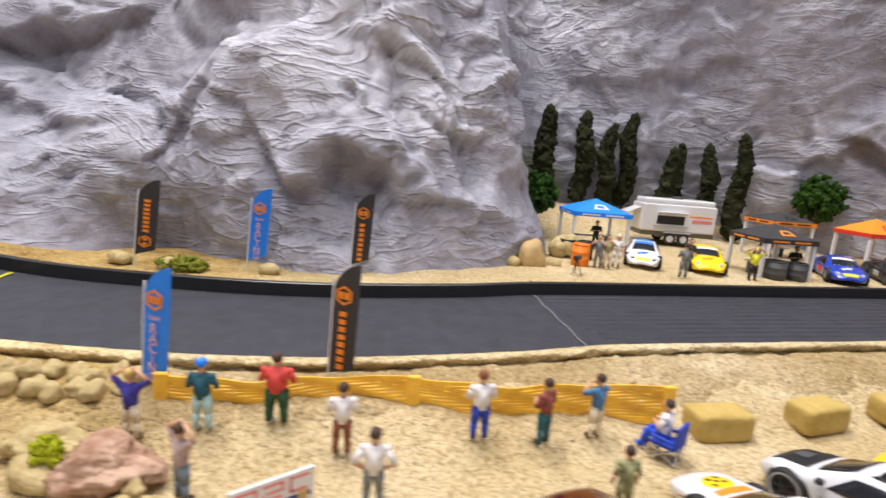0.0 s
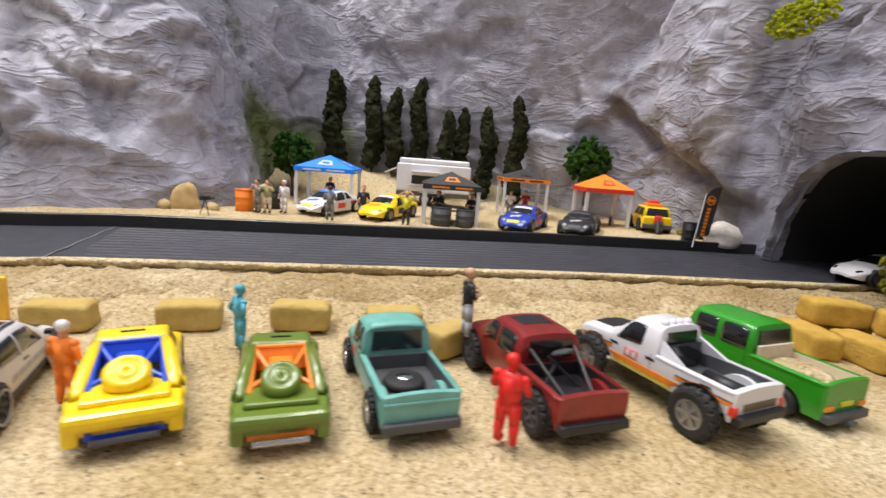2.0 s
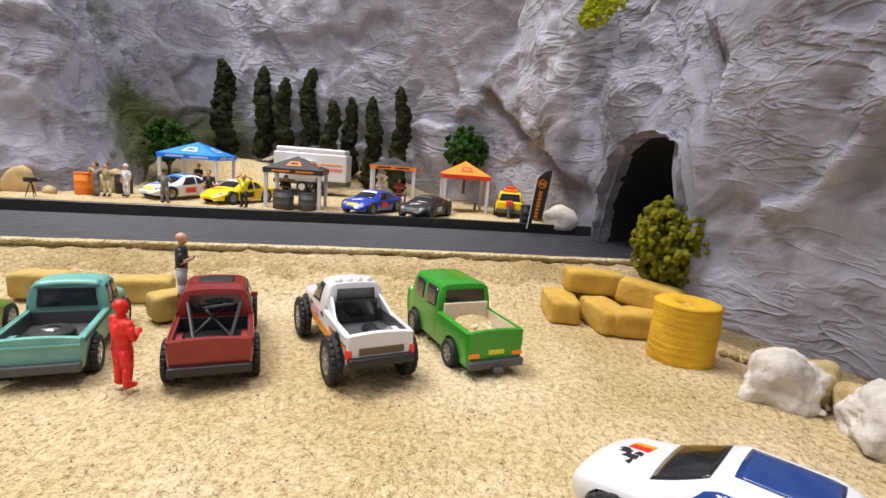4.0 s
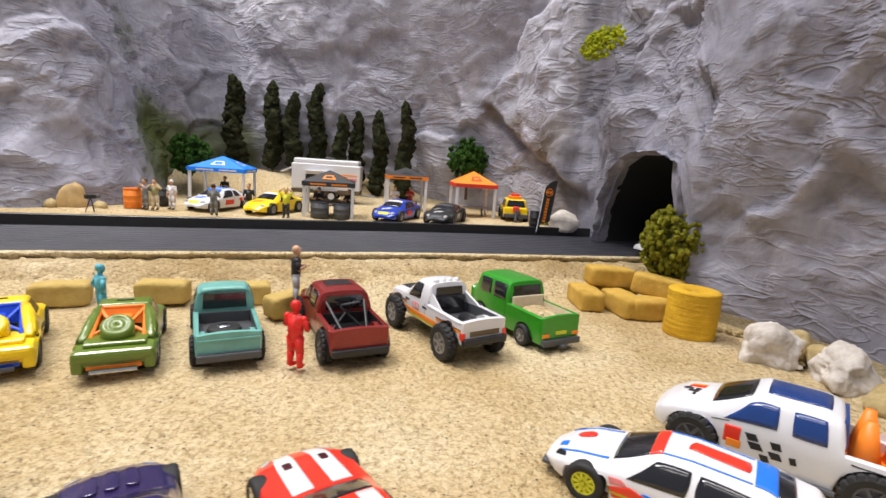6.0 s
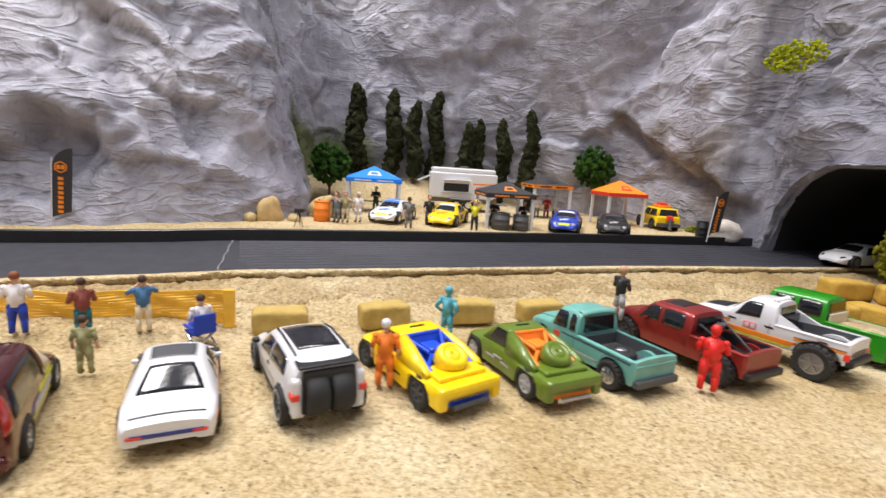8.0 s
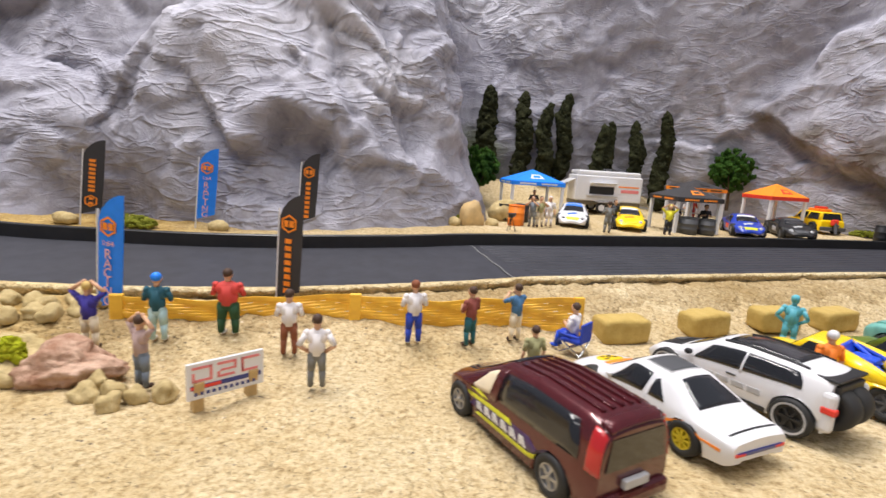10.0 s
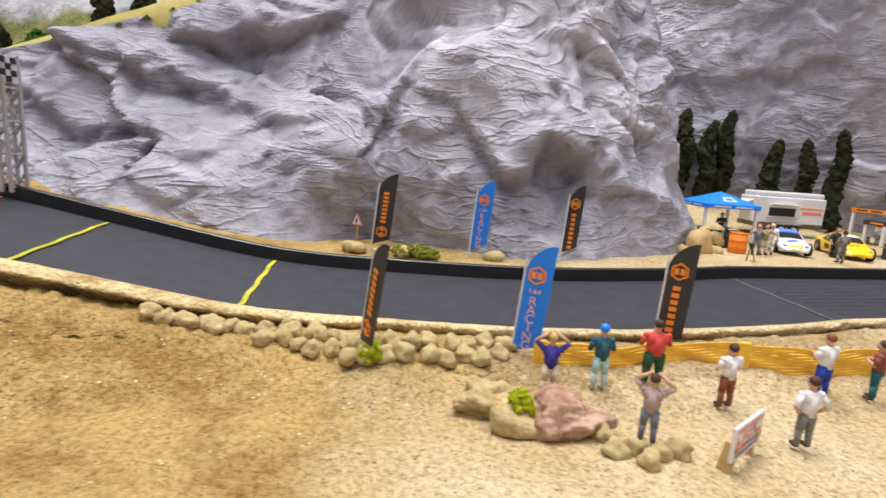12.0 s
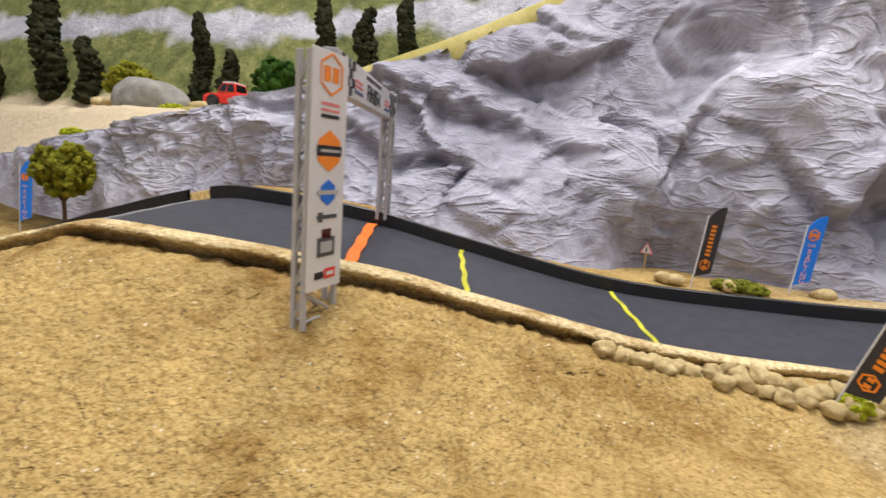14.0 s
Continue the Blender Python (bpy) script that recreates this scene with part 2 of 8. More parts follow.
def ground_height(x, y):
    x, y = np.asarray(x, float), np.asarray(y, float)
    s, ze, w, zf = near_line(x, y)
    u = np.clip(s / (5.5 + 1.4 * np.clip(ze - 1.6, 0, 4)), 0, 1)
    fall = u**1.5 * (1.25 - 0.25 * u)
    bank = (ze - 0.1) * (1 - fall) - (0.28 + 0.55 * np.clip((-16 - x) / 12, 0, 1)) * np.exp(-((s / 1.6) ** 2))
    beyond = -s - w
    back = zf + 0.58 + 0.0 * s
    hill = np.clip((beyond - 20.5) / 7, 0, 1)
    back = back + hill * hill * 3.2
    road = zf - 1.4
    z = np.where(s >= 0, bank, np.where(beyond > 0.3, back, road))
    return z

xs = np.concatenate([np.arange(-220, -64, 6), np.arange(-64, 62, 0.45), np.arange(62, 110, 6)])
ys = np.concatenate([np.arange(-90, -8, 6), np.arange(-8, 56, 0.45), np.arange(56, 120, 4)])
GX, GY = np.meshgrid(xs, ys, indexing="ij")
GZ = ground_height(GX, GY)
GZ += 0.16 * fbm(GX, GY, 0.35, 3.0) * (GZ > -5) + 0.05 * fbm(GX, GY, 1.6, 9.0, 2)
s_, ze_, w_, zf_ = near_line(GX, GY)
verge = np.clip(s_ / 0.6, 0, 1) * np.clip((5.5 - s_) / 2.5, 0, 1)
GZ += verge * (0.22 * fbm(GX, GY, 0.9, 21.0, 4) + 0.10 * fbm(GX, GY, 2.3, 31.0, 2))
under = (s_ < -0.5) & (-s_ - w_ < 0.35)
GZ = np.where((s_ < 0.25) & (s_ >= -0.5), ze_ - 0.25, GZ)
GZ = np.where(under, zf_ - 1.4, GZ)
ny = len(ys)
faces = [(i * ny + j, (i + 1) * ny + j, (i + 1) * ny + j + 1, i * ny + j + 1) for i in range(len(xs) - 1) for j in range(ny - 1)]
ground = sheet("ground", np.stack([GX, GY, GZ], -1).reshape(-1, 3).tolist(), faces, SAND)
tagged(ground, "beige sand ground with fine dark specks", "sand", kind="structure")

# ---- road ----
road = thing("road", Matrix(), "black toy race track with a low black border wall", "race track", kind="structure")
ribbon("road_surface", [across(0.0, 0.0), across(4, 0.0), across(7.6, 0.0), near, near - [0, 0, 0.6]], ASPHALT, road)
for keep in (far[:, 0] > -51.2, far[:, 0] < -52.2):
    ribbon("border_wall", [r[keep] for r in (across(0.0, -0.3), across(0.02, 0.78), across(-0.05, 0.82), across(-0.28, 0.82), across(-0.32, 0.76), across(-0.34, -0.6))], TRACK_WALL, road)
part_of = far[:, 0] > 4.4
for k in range(11):
    off = 0.55 + k * 0.62
    part_of = far[:, 0] > 4.7 + off * 0.06
    r0, r1, r2 = (across(off + d, h)[part_of] for d, h in ((-0.05, 0.004), (0.0, 0.06), (0.05, 0.004)))
    ribbon("road_rib", [r0, r1, r2], RIB, road)
# joint between two lengths of track
sx = int(np.argmin(abs(far[:, 0] - 4.6)))
j0, j1 = far[sx], np.array([7.6, 25.0, 1.9, 0])


def strip_across(name, a, b, w, material, lift=0.03, n=12):
    """A tape laid across the road from a to b."""
    a, b = np.array(a, float), np.array(b, float)
    d = (b - a)[:2] / np.linalg.norm((b - a)[:2])
    q = np.array([-d[1], d[0], 0]) * w / 2
    line = np.array([a + (b - a) * i / n + [0.06 * math.sin(i * 1.7), 0, lift] for i in range(n + 1)])
    return ribbon(name, [line - q - [0, 0, 0.04], line - q, line + q, line + q - [0, 0, 0.04]], material, road)


strip_across("road_joint", j0[:3], j1[:3], 0.10, JOINT, 0.02)
strip_across("wall_joint", (4.45, 32.15, 2.4), (4.3, 32.5, 3.3), 0.08, JOINT, 0.0, 2)
ex = int(np.argmin(abs(far[:, 0] + 51.6)))
strip_across("road_joint", far[ex][:3], near[ex], 0.35, JOINT, 0.06)


def tape(name, near_xy, far_xy, w, material):
    a = near[int(np.argmin(((near[:, :2] - near_xy) ** 2).sum(1)))]
    b = far[int(np.argmin(((far[:, :2] - far_xy) ** 2).sum(1)))][:3]
    strip_across(name, a, b + (a - b) * 0.04, w, material, 0.07)


tape("yellow_tape", (-23.2, 15.1), (-25.4, 22.6), 0.26, TAPE_Y)
tape("yellow_tape", (-31.8, 11.6), (-34.7, 19.6), 0.26, TAPE_Y)
tape("orange_tape", (-36.9, 9.4), (-39.9, 17.6), 0.6, TAPE_O)

# rough plaster kerb along the camera's side
out = np.column_stack([side, np.zeros(len(side))])
kb, ko = spline(near, 4), spline(out, 4)
rails = []
for off, rise, grow, drop, jag in ((-0.02, -0.3, 0, 0, 0), (-0.02, 0.13, 0, 0, 0.3), (0.2, 0.17, 0, 0, 0.6), (0.42, 0.16, 0.3, 0, 0.8), (0.56, 0.12, 0.7, 0.03, 1.3), (0.59, 0.0, 0.72, 0.06, 1.3), (0.42, -0.2, 0.4, 0.1, 1.2), (0.15, -0.6, 0.1, 0.4, 1), (0.0, -1.8, 0, 0, 0)):
    line = []
    for p, o_ in zip(kb, ko):
        q = Vector((p[0], p[1], off * 3))
        left_ = min(1.0, max(0.0, (-14 - p[0]) / 14))
        rag = 0.16 * noise.noise(q * 0.45) + 0.10 * noise.noise(q * 1.4) + 0.06 * noise.noise(q * 3.7)
        up = 0.05 * noise.noise(q * 0.8 + Vector((7, 0, 0))) + 0.035 * noise.noise(q * 2.9)
        line.append((p[0] + o_[0] * (off + grow * left_ + rag * jag), p[1] + o_[1] * (off + grow * left_ + rag * jag), p[2] + rise - drop * left_ + up * jag))
    rails.append(np.array(line))
tagged(ribbon("kerb", rails, KERB, None, True), "rough pale plaster kerb along the track", "kerb", kind="structure")

# crumbling earth between the kerb and the sand
vi = np.where((near[:, 0] > -66) & (near[:, 0] < 56))[0]
base_, dirs_ = spline(near[vi], 4), spline(out[vi], 4)
steps_ = [0.45, 0.6, 0.8, 1.05, 1.3, 1.6, 1.9, 2.2, 2.55, 2.9, 3.3, 3.7]
vr = []
for k, o_ in enumerate(steps_):
    line = []
    for p, d in zip(base_, dirs_):
        wide = 1.0 + 0.35 * noise.noise(Vector((p[0] * 0.25, p[1] * 0.25, 4)))
        q = p + d * o_ * wide
        f = Vector((q[0], q[1], 0))
        lump = 0.20 * noise.fractal(f * 0.9, 0.9, 2.0, 4) + 0.13 * abs(noise.noise(f * 2.6)) + 0.06 * noise.noise(f * 5.5)
        fade = min(1.0, k / 2) * min(1.0, (len(steps_) - 1 - k) / 3)
        line.append((q[0], q[1], 0.0, fade, lump, k / (len(steps_) - 1), p[2]))
    vr.append(line)
rails = []
for line in vr:
    xy = np.array(line)
    g = ground_height(xy[:, 0], xy[:, 1])
    rails.append(np.column_stack([xy[:, 0], xy[:, 1], g + 0.10 * xy[:, 3] - 0.12 * (xy[:, 5] == 1) + xy[:, 4] * (0.25 + 0.75 * xy[:, 3]) + 0.05 * (1 - xy[:, 5])]))
tagged(ribbon("verge", rails, VERGE, None, True), "rough crumbling brown earth verge beside the kerb", "earth verge", kind="structure")

# ---- rock wall: foot x, y and the offset of its face at 15 cm height, then the height of its crest ----
CLIFF = [(-150, 42, 0, 6, 3.0), (-110, 33, 0, 5, 4.5), (-88, 25.5, 0, 4, 6.8), (-66, 22.3, 0, 4, 11.2), (-54, 18.6, 0, 6, 12.6), (-44, 18.6, 0, 7, 15.8), (-37, 19.9, -1, 9.2, 19.8), (-30, 22.7, -1.5, 8.5, 24.5), (-26.5, 25.6, -1, 7, 26.7),
         (-22, 30.6, 0, 3.0, 29), (-16, 29.6, 0, 3.2, 31.5), (-10, 29.0, 0, 4.0, 33), (-4, 31.5, -1.5, 3.5, 33), (1.0, 36.0, -3.5, 3, 33), (5.0, 42.5, -3.5, 1.5, 33), (4.5, 49, -4, 0, 33),
         (0, 58, -2, 0, 33), (0, 66, 0, 2, 33), (8, 69.5, 0, -1.2, 33), (20, 71.5, 0, -2.4, 33), (32, 70, 0, -2.8, 33), (39, 67.2, 0, -2.6, 33), (44, 62, -0.5, -2.3, 33),
         (46.5, 56.0, 0, -3, 33), (48.6, 53.4, 0, -1.2, 33), (50.2, 51.6, 0, -0.4, 33), (51.0, 47.0, 0, 0, 33), (52.2, 41, 0, 0, 33), (52.6, 36.5, 0, 0, 33), (55.2, 33.2, -1, -1.5, 33), (58.8, 28.5, -2, -2, 33),
         (61.5, 20, -2, -1, 33), (65, 5, 0, 0, 33), (70, -20, 0, 0, 33), (77, -60, 0, 0, 33)]
cl = spline(CLIFF, 40)
seg = np.linalg.norm(np.diff(cl[:, :2], axis=0), axis=1)
run = np.concatenate([[0], np.cumsum(seg)])
step = 0.33
stations = np.arange(0, run[-1], step)
cols = np.stack([np.interp(stations, run, cl[:, k]) for k in range(5)], 1)
ctan = np.gradient(cols[:, :2], axis=0)
ctan /= np.linalg.norm(ctan, axis=1)[:, None]
cnor = np.stack([ctan[:, 1], -ctan[:, 0]], 1)
ROWS_UP = 112


def facets(p, freq, seed):
    """Tilted flats that meet in sharp creases."""
    q = p * freq + Vector((seed, seed * 2.3, seed * 0.7))
    dist, pts = noise.voronoi(q)
    tilt = noise.cell_vector(pts[0] * 37.7) - Vector((0.5, 0.5, 0.5))
    edge = min(1.0, (dist[1] - dist[0]) / 0.22)
    return (tilt.dot(q - pts[0]) * 1.6 + tilt.x * 0.9) * (0.35 + 0.65 * edge)


HOLLOWS = [(-9.0, 32.5, 8.6, 2.6, 1.0, -0.8), (-30.5, 29.5, 14.6, 3.6, 3.2, -2.6), (-35, 31, 12.5, 4.5, 1.2, -1.0), (-20.0, 30.5, 13.0, 3.0, 3.5, 1.2), (-14.5, 31, 16.5, 3.0, 2.6, 1.3),
           (0.5, 40, 16, 2.2, 3.5, 1.2), (-24, 29, 9, 3.5, 2.5, 1.2), (46.0, 56, 10, 2.2, 2.2, -1.2), (24, 68, 21, 4.5, 1.2, -0.8), (48.0, 49.5, 15.5, 1.6, 3.0, 1.3)]
# sharp folds: from, to (x, y, z), how far the side on the left of that way stands out, and how far it reaches
LEDGES = [((-36.5, 31.5, 17.2), (-27.5, 31.0, 19.6), 1.5, 2.6), ((-26.0, 29.0, 11.5), (-13.3, 33.0, 20.6), -1.0, 3.4), ((-12.2, 31.5, 8.2), (-9.0, 31.5, 10.6), 1.3, 2.2), ((-9.0, 31.5, 10.6), (-6.2, 32.5, 8.4), 1.3, 2.2), ((-6.4, 33.0, 10.6), (-5.4, 35.0, 21.0), 1.0, 2.2),
          ((-43.0, 28.0, 15.7), (-30.0, 26.0, 10.2), 1.0, 1.8), ((-45.5, 24.0, 11.2), (-36.5, 23.0, 8.2), 0.9, 1.8), ((-34.0, 24.5, 9.0), (-25.0, 28.0, 11.5), 0.6, 1.5), ((-3.5, 34.0, 14.0), (0.5, 38.0, 11.5), 0.8, 2.0),
          ((33.0, 66.5, 13.4), (38.4, 64.0, 15.8), 1.5, 2.8), ((38.4, 64.0, 15.8), (49.0, 54.0, 7.6), 3.0, 3.4), ((38.2, 64.0, 15.6), (40.6, 65.0, 25.0), -2.0, 3.0), ((48.6, 53.0, 9.0), (46.0, 55.0, 20.0), -1.2, 2.6), ((54.6, 44.0, 12.5), (55.3, 47.0, 22.0), -1.2, 3.0),
          ((12.0, 69.0, 22.0), (26.0, 68.5, 24.5), 0.9, 2.5), ((18.0, 69.0, 15.0), (19.5, 69.0, 27.0), 0.6, 2.0), ((57.5, 30.0, 8.0), (60.0, 24.0, 13.0), 0.7, 2.0)]


def rock_push(p):
    """How far the rock stands out at a place: broad draped planes, folds and creases."""
    big = noise.fractal(p * 0.085 + Vector((3, 1, 7)), 1.0, 2.0, 2) * 1.6
    warp = Vector((noise.noise(p * 0.22), noise.noise(p * 0.22 + Vector((9, 0, 0))), noise.noise(p * 0.22 + Vector((0, 9, 0)))))
    q = p + warp * 2.0
    fold = 1 - abs(noise.noise(Vector((q.x * 0.13 + q.z * 0.12, q.y * 0.13, q.z * 0.14 - q.x * 0.07)))) * 2.4
    sq = Vector((q.x + q.z * 0.4, q.y, q.z - q.x * 0.35))
    mid = 1 - abs(noise.noise(sq * 0.36)) * 2
    f3 = p + warp * 1.4
    fine = 1 - abs(noise.noise(Vector((f3.x * 0.8 - f3.z * 0.5, f3.y * 0.8, f3.z * 1.1 + f3.x * 0.5)))) * 2.2
    mask = 0.5 + 0.8 * noise.noise(p * 0.16 + Vector((4, 4, 4)))
    out = 0.8 * big + 0.30 * fold + 1.2 * facets(sq, 0.14, 1.0) + 0.25 * facets(sq, 0.75, 7.0) + 0.85 * facets(sq, 0.30, 4.0) * max(0.25, mask) + (0.14 * mid + 0.07 * fine) * max(0.3, mask)
    for a_, b_, push, reach in LEDGES:
        ux, uy = b_[0] - a_[0], b_[1] - a_[1]
        flat = math.hypot(ux, uy)
        if abs(p.x - (a_[0] + b_[0]) / 2) > flat + 9 or abs(p.y - (a_[1] + b_[1]) / 2) > flat + 8:
            continue
        rise = b_[2] - a_[2]
        run_ = ((p.x - a_[0]) * ux + (p.y - a_[1]) * uy) / max(flat, 0.1)
        run_ += 1.6 * warp.x
        up_ = p.z - a_[2] + 1.8 * warp.z + 0.5 * noise.noise(p * 0.7)
        length = math.hypot(flat, rise)
        along = (run_ * flat + up_ * rise) / (length * length)
        d_ = (up_ * flat - run_ * rise) / length
        fade = max(0.0, 1 - max(0.0, abs(along - 0.5) - 0.42) / 0.25)
        if fade and abs(d_) < reach * 3:
            out += 0.95 * push * fade * math.tanh(d_ / 0.55) * math.exp(-abs(d_) / reach)
    for x, y, z, r, h, push in HOLLOWS:
        k = ((p.x - x) ** 2 + (p.y - y) ** 2) / (r * r) + (p.z - z - 0.35 * (x - p.x)) ** 2 / (h * h)
        if k < 6:
            out += push * math.exp(-k)
    return out


def tunnel_roof(station_xy):
    """Height of the tunnel's mouth over a place on the foot line, 0 outside it."""
    u = (station_xy[1] - 35.2) / (50.3 - 35.2)
    if station_xy[0] < 49 or not 0 < u < 1:
        return 0.0
    return 9.8 * min(1.0, (u / 0.17) ** 0.6) * (1 - max(0, (u - 0.55) / 0.45) ** 2.0) ** 0.85


verts, mouth = [], []
for (x, y, lx, ly, top), (nx, ny_) in zip(cols, cnor):
    roof = tunnel_roof((x, y))
    for j in range(ROWS_UP + 1):
        h = roof + (top - roof) * j / ROWS_UP
        k = h / 15.0
        b = Vector((x + lx * k, y + ly * k, h + 0.8))
        amp = min(1.0, 0.15 + h / 8)
        d = rock_push(b) * amp * (0.6 if y > 50 and x > -2 else 1.0) * (1 if roof == 0 else min(1, 0.3 + (h - roof) / 6))
        verts.append((b.x + nx * d, b.y + ny_ * d, b.z + 0.2 * d))
n1 = ROWS_UP + 1
faces = []
for i in range(len(cols) - 1):
    for j in range(ROWS_UP):
        faces.append((i * n1 + j, (i + 1) * n1 + j, (i + 1) * n1 + j + 1, i * n1 + j + 1))
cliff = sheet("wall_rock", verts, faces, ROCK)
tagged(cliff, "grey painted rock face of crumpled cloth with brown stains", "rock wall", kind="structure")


# ---- tunnel lining behind the mouth ----
MOUTH = [(50.5, 50.4, 0.5), (50.6, 50.0, 3.5), (50.7, 49.0, 6.8), (50.9, 47.0, 9.4), (51.3, 44.4, 10.7), (51.7, 41, 11.0), (52.3, 38.0, 10.8), (52.9, 36.0, 9.5), (53.0, 35.6, 6.0), (53.0, 35.4, 0.5)]
ring_ = spline(MOUTH, 12)
verts = []
for k, depth in enumerate((0.9, 4, 9, 16, 28)):
    for p in ring_:
        q = Vector((p[0] + depth * 0.93, p[1] + depth * 0.37, p[2]))
        wob = 0.5 * noise.noise(q * 0.4)
        verts.append((q.x + wob, q.y + wob, q.z + wob * 0.5))
n = len(ring_)
faces = [(k * n + i, k * n + i + 1, (k + 1) * n + i + 1, (k + 1) * n + i) for k in range(4) for i in range(n - 1)]
faces.append(tuple(range(4 * n, 5 * n)))
# the darkness inside the tunnel is in the lining's colour
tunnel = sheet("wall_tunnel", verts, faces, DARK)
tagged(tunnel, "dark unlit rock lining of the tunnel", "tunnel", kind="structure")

verts = []
for k, depth in enumerate((-0.5, -0.1, 0.3, 0.6, 0.9, 1.3)):
    for p in ring_:
        q = Vector((p[0] + depth * 0.93, p[1] + depth * 0.37, p[2]))
        wob = 0.6 * noise.noise(q * 0.4) + 0.45 * noise.noise(q * 1.1) + 0.2 * noise.noise(q * 2.6) - 0.22
        verts.append((q.x + wob, q.y + wob, q.z + wob * 0.5))
faces = [(k * n + i, k * n + i + 1, (k + 1) * n + i + 1, (k + 1) * n + i) for k in range(5) for i in range(n - 1)]
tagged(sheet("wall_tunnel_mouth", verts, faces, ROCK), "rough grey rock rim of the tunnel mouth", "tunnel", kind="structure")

# ---- the hill behind the left crest ----
hx, hy = np.arange(-190, -6, 1.5), np.concatenate([np.arange(20, 60, 1.0), np.arange(60, 100, 4.0)])
HX, HY = np.meshgrid(hx, hy, indexing="ij")
crest_x = [-150, -110, -80, -66, -54, -44, -36, -29]
crest_y = np.interp(HX, crest_x, [43.5, 35, 26.5, 25.6, 24.2, 26.3, 31.8, 36.2])
crest_z = np.interp(HX, crest_x, [4, 5, 8.2, 11.8, 13.2, 16.4, 20.9, 25.6])
b_ = HY - crest_y
shelf = np.interp(HX, crest_x, [13, 13, 13, 13, 13, 15.5, 18, 20])
u_ = np.clip(b_ / 7, 0, 1)
HZ = crest_z - 0.3 + (shelf - crest_z + 0.3) * u_
v_ = np.clip((HY - 45) / 18, 0, 1)
HZ = HZ + v_ * (3 - 2 * v_) * v_ * 26 + np.clip(HY - 63, 0, 100) * 0.9
HZ += 0.5 * fbm(HX, HY, 0.12, 5.0) + 1.6 * v_ * fbm(HX, HY, 0.2, 8.0, 4)
HZ = np.where(b_ < -0.6, -6.0, HZ)
nh = len(hy)
faces = [(i * nh + j, (i + 1) * nh + j, (i + 1) * nh + j + 1, i * nh + j + 1) for i in range(len(hx) - 1) for j in range(nh - 1) if b_[i, j] > -0.6 and b_[i + 1, j] > -0.6]


def hill_material():
    m, t, b = mat("hill_grass")
    v = coords(t)
    sep = t.nodes.new("ShaderNodeSeparateXYZ")
    t.links.new(v, sep.inputs["Vector"])
    add = t.nodes.new("ShaderNodeMath")
    add.operation = "MULTIPLY_ADD"
    t.links.new(noisy(t, v, 9, 4), add.inputs[0])
    add.inputs[1].default_value = 0.10
    t.links.new(sep.outputs["Z"], add.inputs[2])
    grass = ramp(t, noisy(t, v, 40, 5, 0.7), [(0.3, (0.07, 0.085, 0.02)), (0.5, (0.15, 0.17, 0.045)), (0.72, (0.30, 0.29, 0.10))])
    zone = ramp(t, add.outputs[0], [(0.187, (0.60, 0.49, 0.32)), (0.20, (0.2, 0.2, 0.07)), (0.21, (0.1, 0.12, 0.03))])
    f1 = ramp(t, add.outputs[0], [(0.190, (0, 0, 0)), (0.205, (1, 1, 1))])
    f2 = ramp(t, add.outputs[0], [(0.300, (0, 0, 0)), (0.315, (1, 1, 1)), (0.345, (1, 1, 1)), (0.355, (0, 0, 0))])
    rocky = ramp(t, noisy(t, v, 20, 5, 0.6, 1.0), [(0.3, (0.32, 0.32, 0.36)), (0.7, (0.62, 0.62, 0.66))])
    col = mixed(t, f1, (0.60, 0.49, 0.32), grass)
    col = mixed(t, f2, col, rocky)
    t.links.new(col, b.inputs["Base Color"])
    b.inputs["Roughness"].default_value = 0.95
    bumped(t, b, noisy(t, v, 120, 5, 0.7), 0.9, 0.004)
    return m


hill = sheet("backdrop_hill", np.stack([HX, HY, HZ], -1).reshape(-1, 3).tolist(), faces, hill_material())
tagged(hill, "sandy shelf and grassy hillside behind the crest", "hill", kind="structure")

# sandy road edge that climbs along the crest
lead = spline([(-72, 33.5, 12.9), (-62, 30.5, 12.9), (-54, 26.6, 13.9), (-44, 28.2, 17.3), (-37, 31.6, 20.9), (-29, 36.4, 25.9), (-22, 38, 30)], 14)
lt = np.gradient(lead[:, :2], axis=0)
lt /= np.linalg.norm(lt, axis=1)[:, None]
lo_ = np.column_stack([lt[:, 1], -lt[:, 0], np.zeros(len(lt))])
wv = np.array([[0.25 * noise.noise(Vector((p[0] * 0.5, p[1] * 0.5, 1)))] for p in lead])
rails = [lead + lo_ * (0.3 + wv) - [0, 0, 1.6], lead + lo_ * (0.35 + wv) + [0, 0, 0.3], lead - lo_ * 0.5 + [0, 0, 0.45], lead - lo_ * (1.1 + wv) + [0, 0, 0.2], lead - lo_ * 1.2 - [0, 0, 1.5]]
tagged(ribbon("ridge_kerb", rails, MOSSY, None, True), "mossy plaster kerb climbing along the crest", "kerb", kind="structure")

# ---- paints and plastics ----
YELLOW = paint("yellow_paint", (0.93, 0.64, 0.004), 0.32, coat=0.3)
BLUE_PL = paint("blue_plastic", (0.01, 0.07, 0.62), 0.4)
OLIVE = paint("olive_paint", (0.13, 0.20, 0.02), 0.3, coat=0.4)
ORANGE_PL = paint("orange_plastic", (0.90, 0.24, 0.02), 0.42)
TEAL = paint("teal_paint", (0.16, 0.42, 0.37), 0.38, coat=0.2, grain=0.14, scale=120)
RED_MET = paint("dark_red_metallic", (0.26, 0.02, 0.016), 0.34, metal=0.25, coat=0.4, grain=0.15)
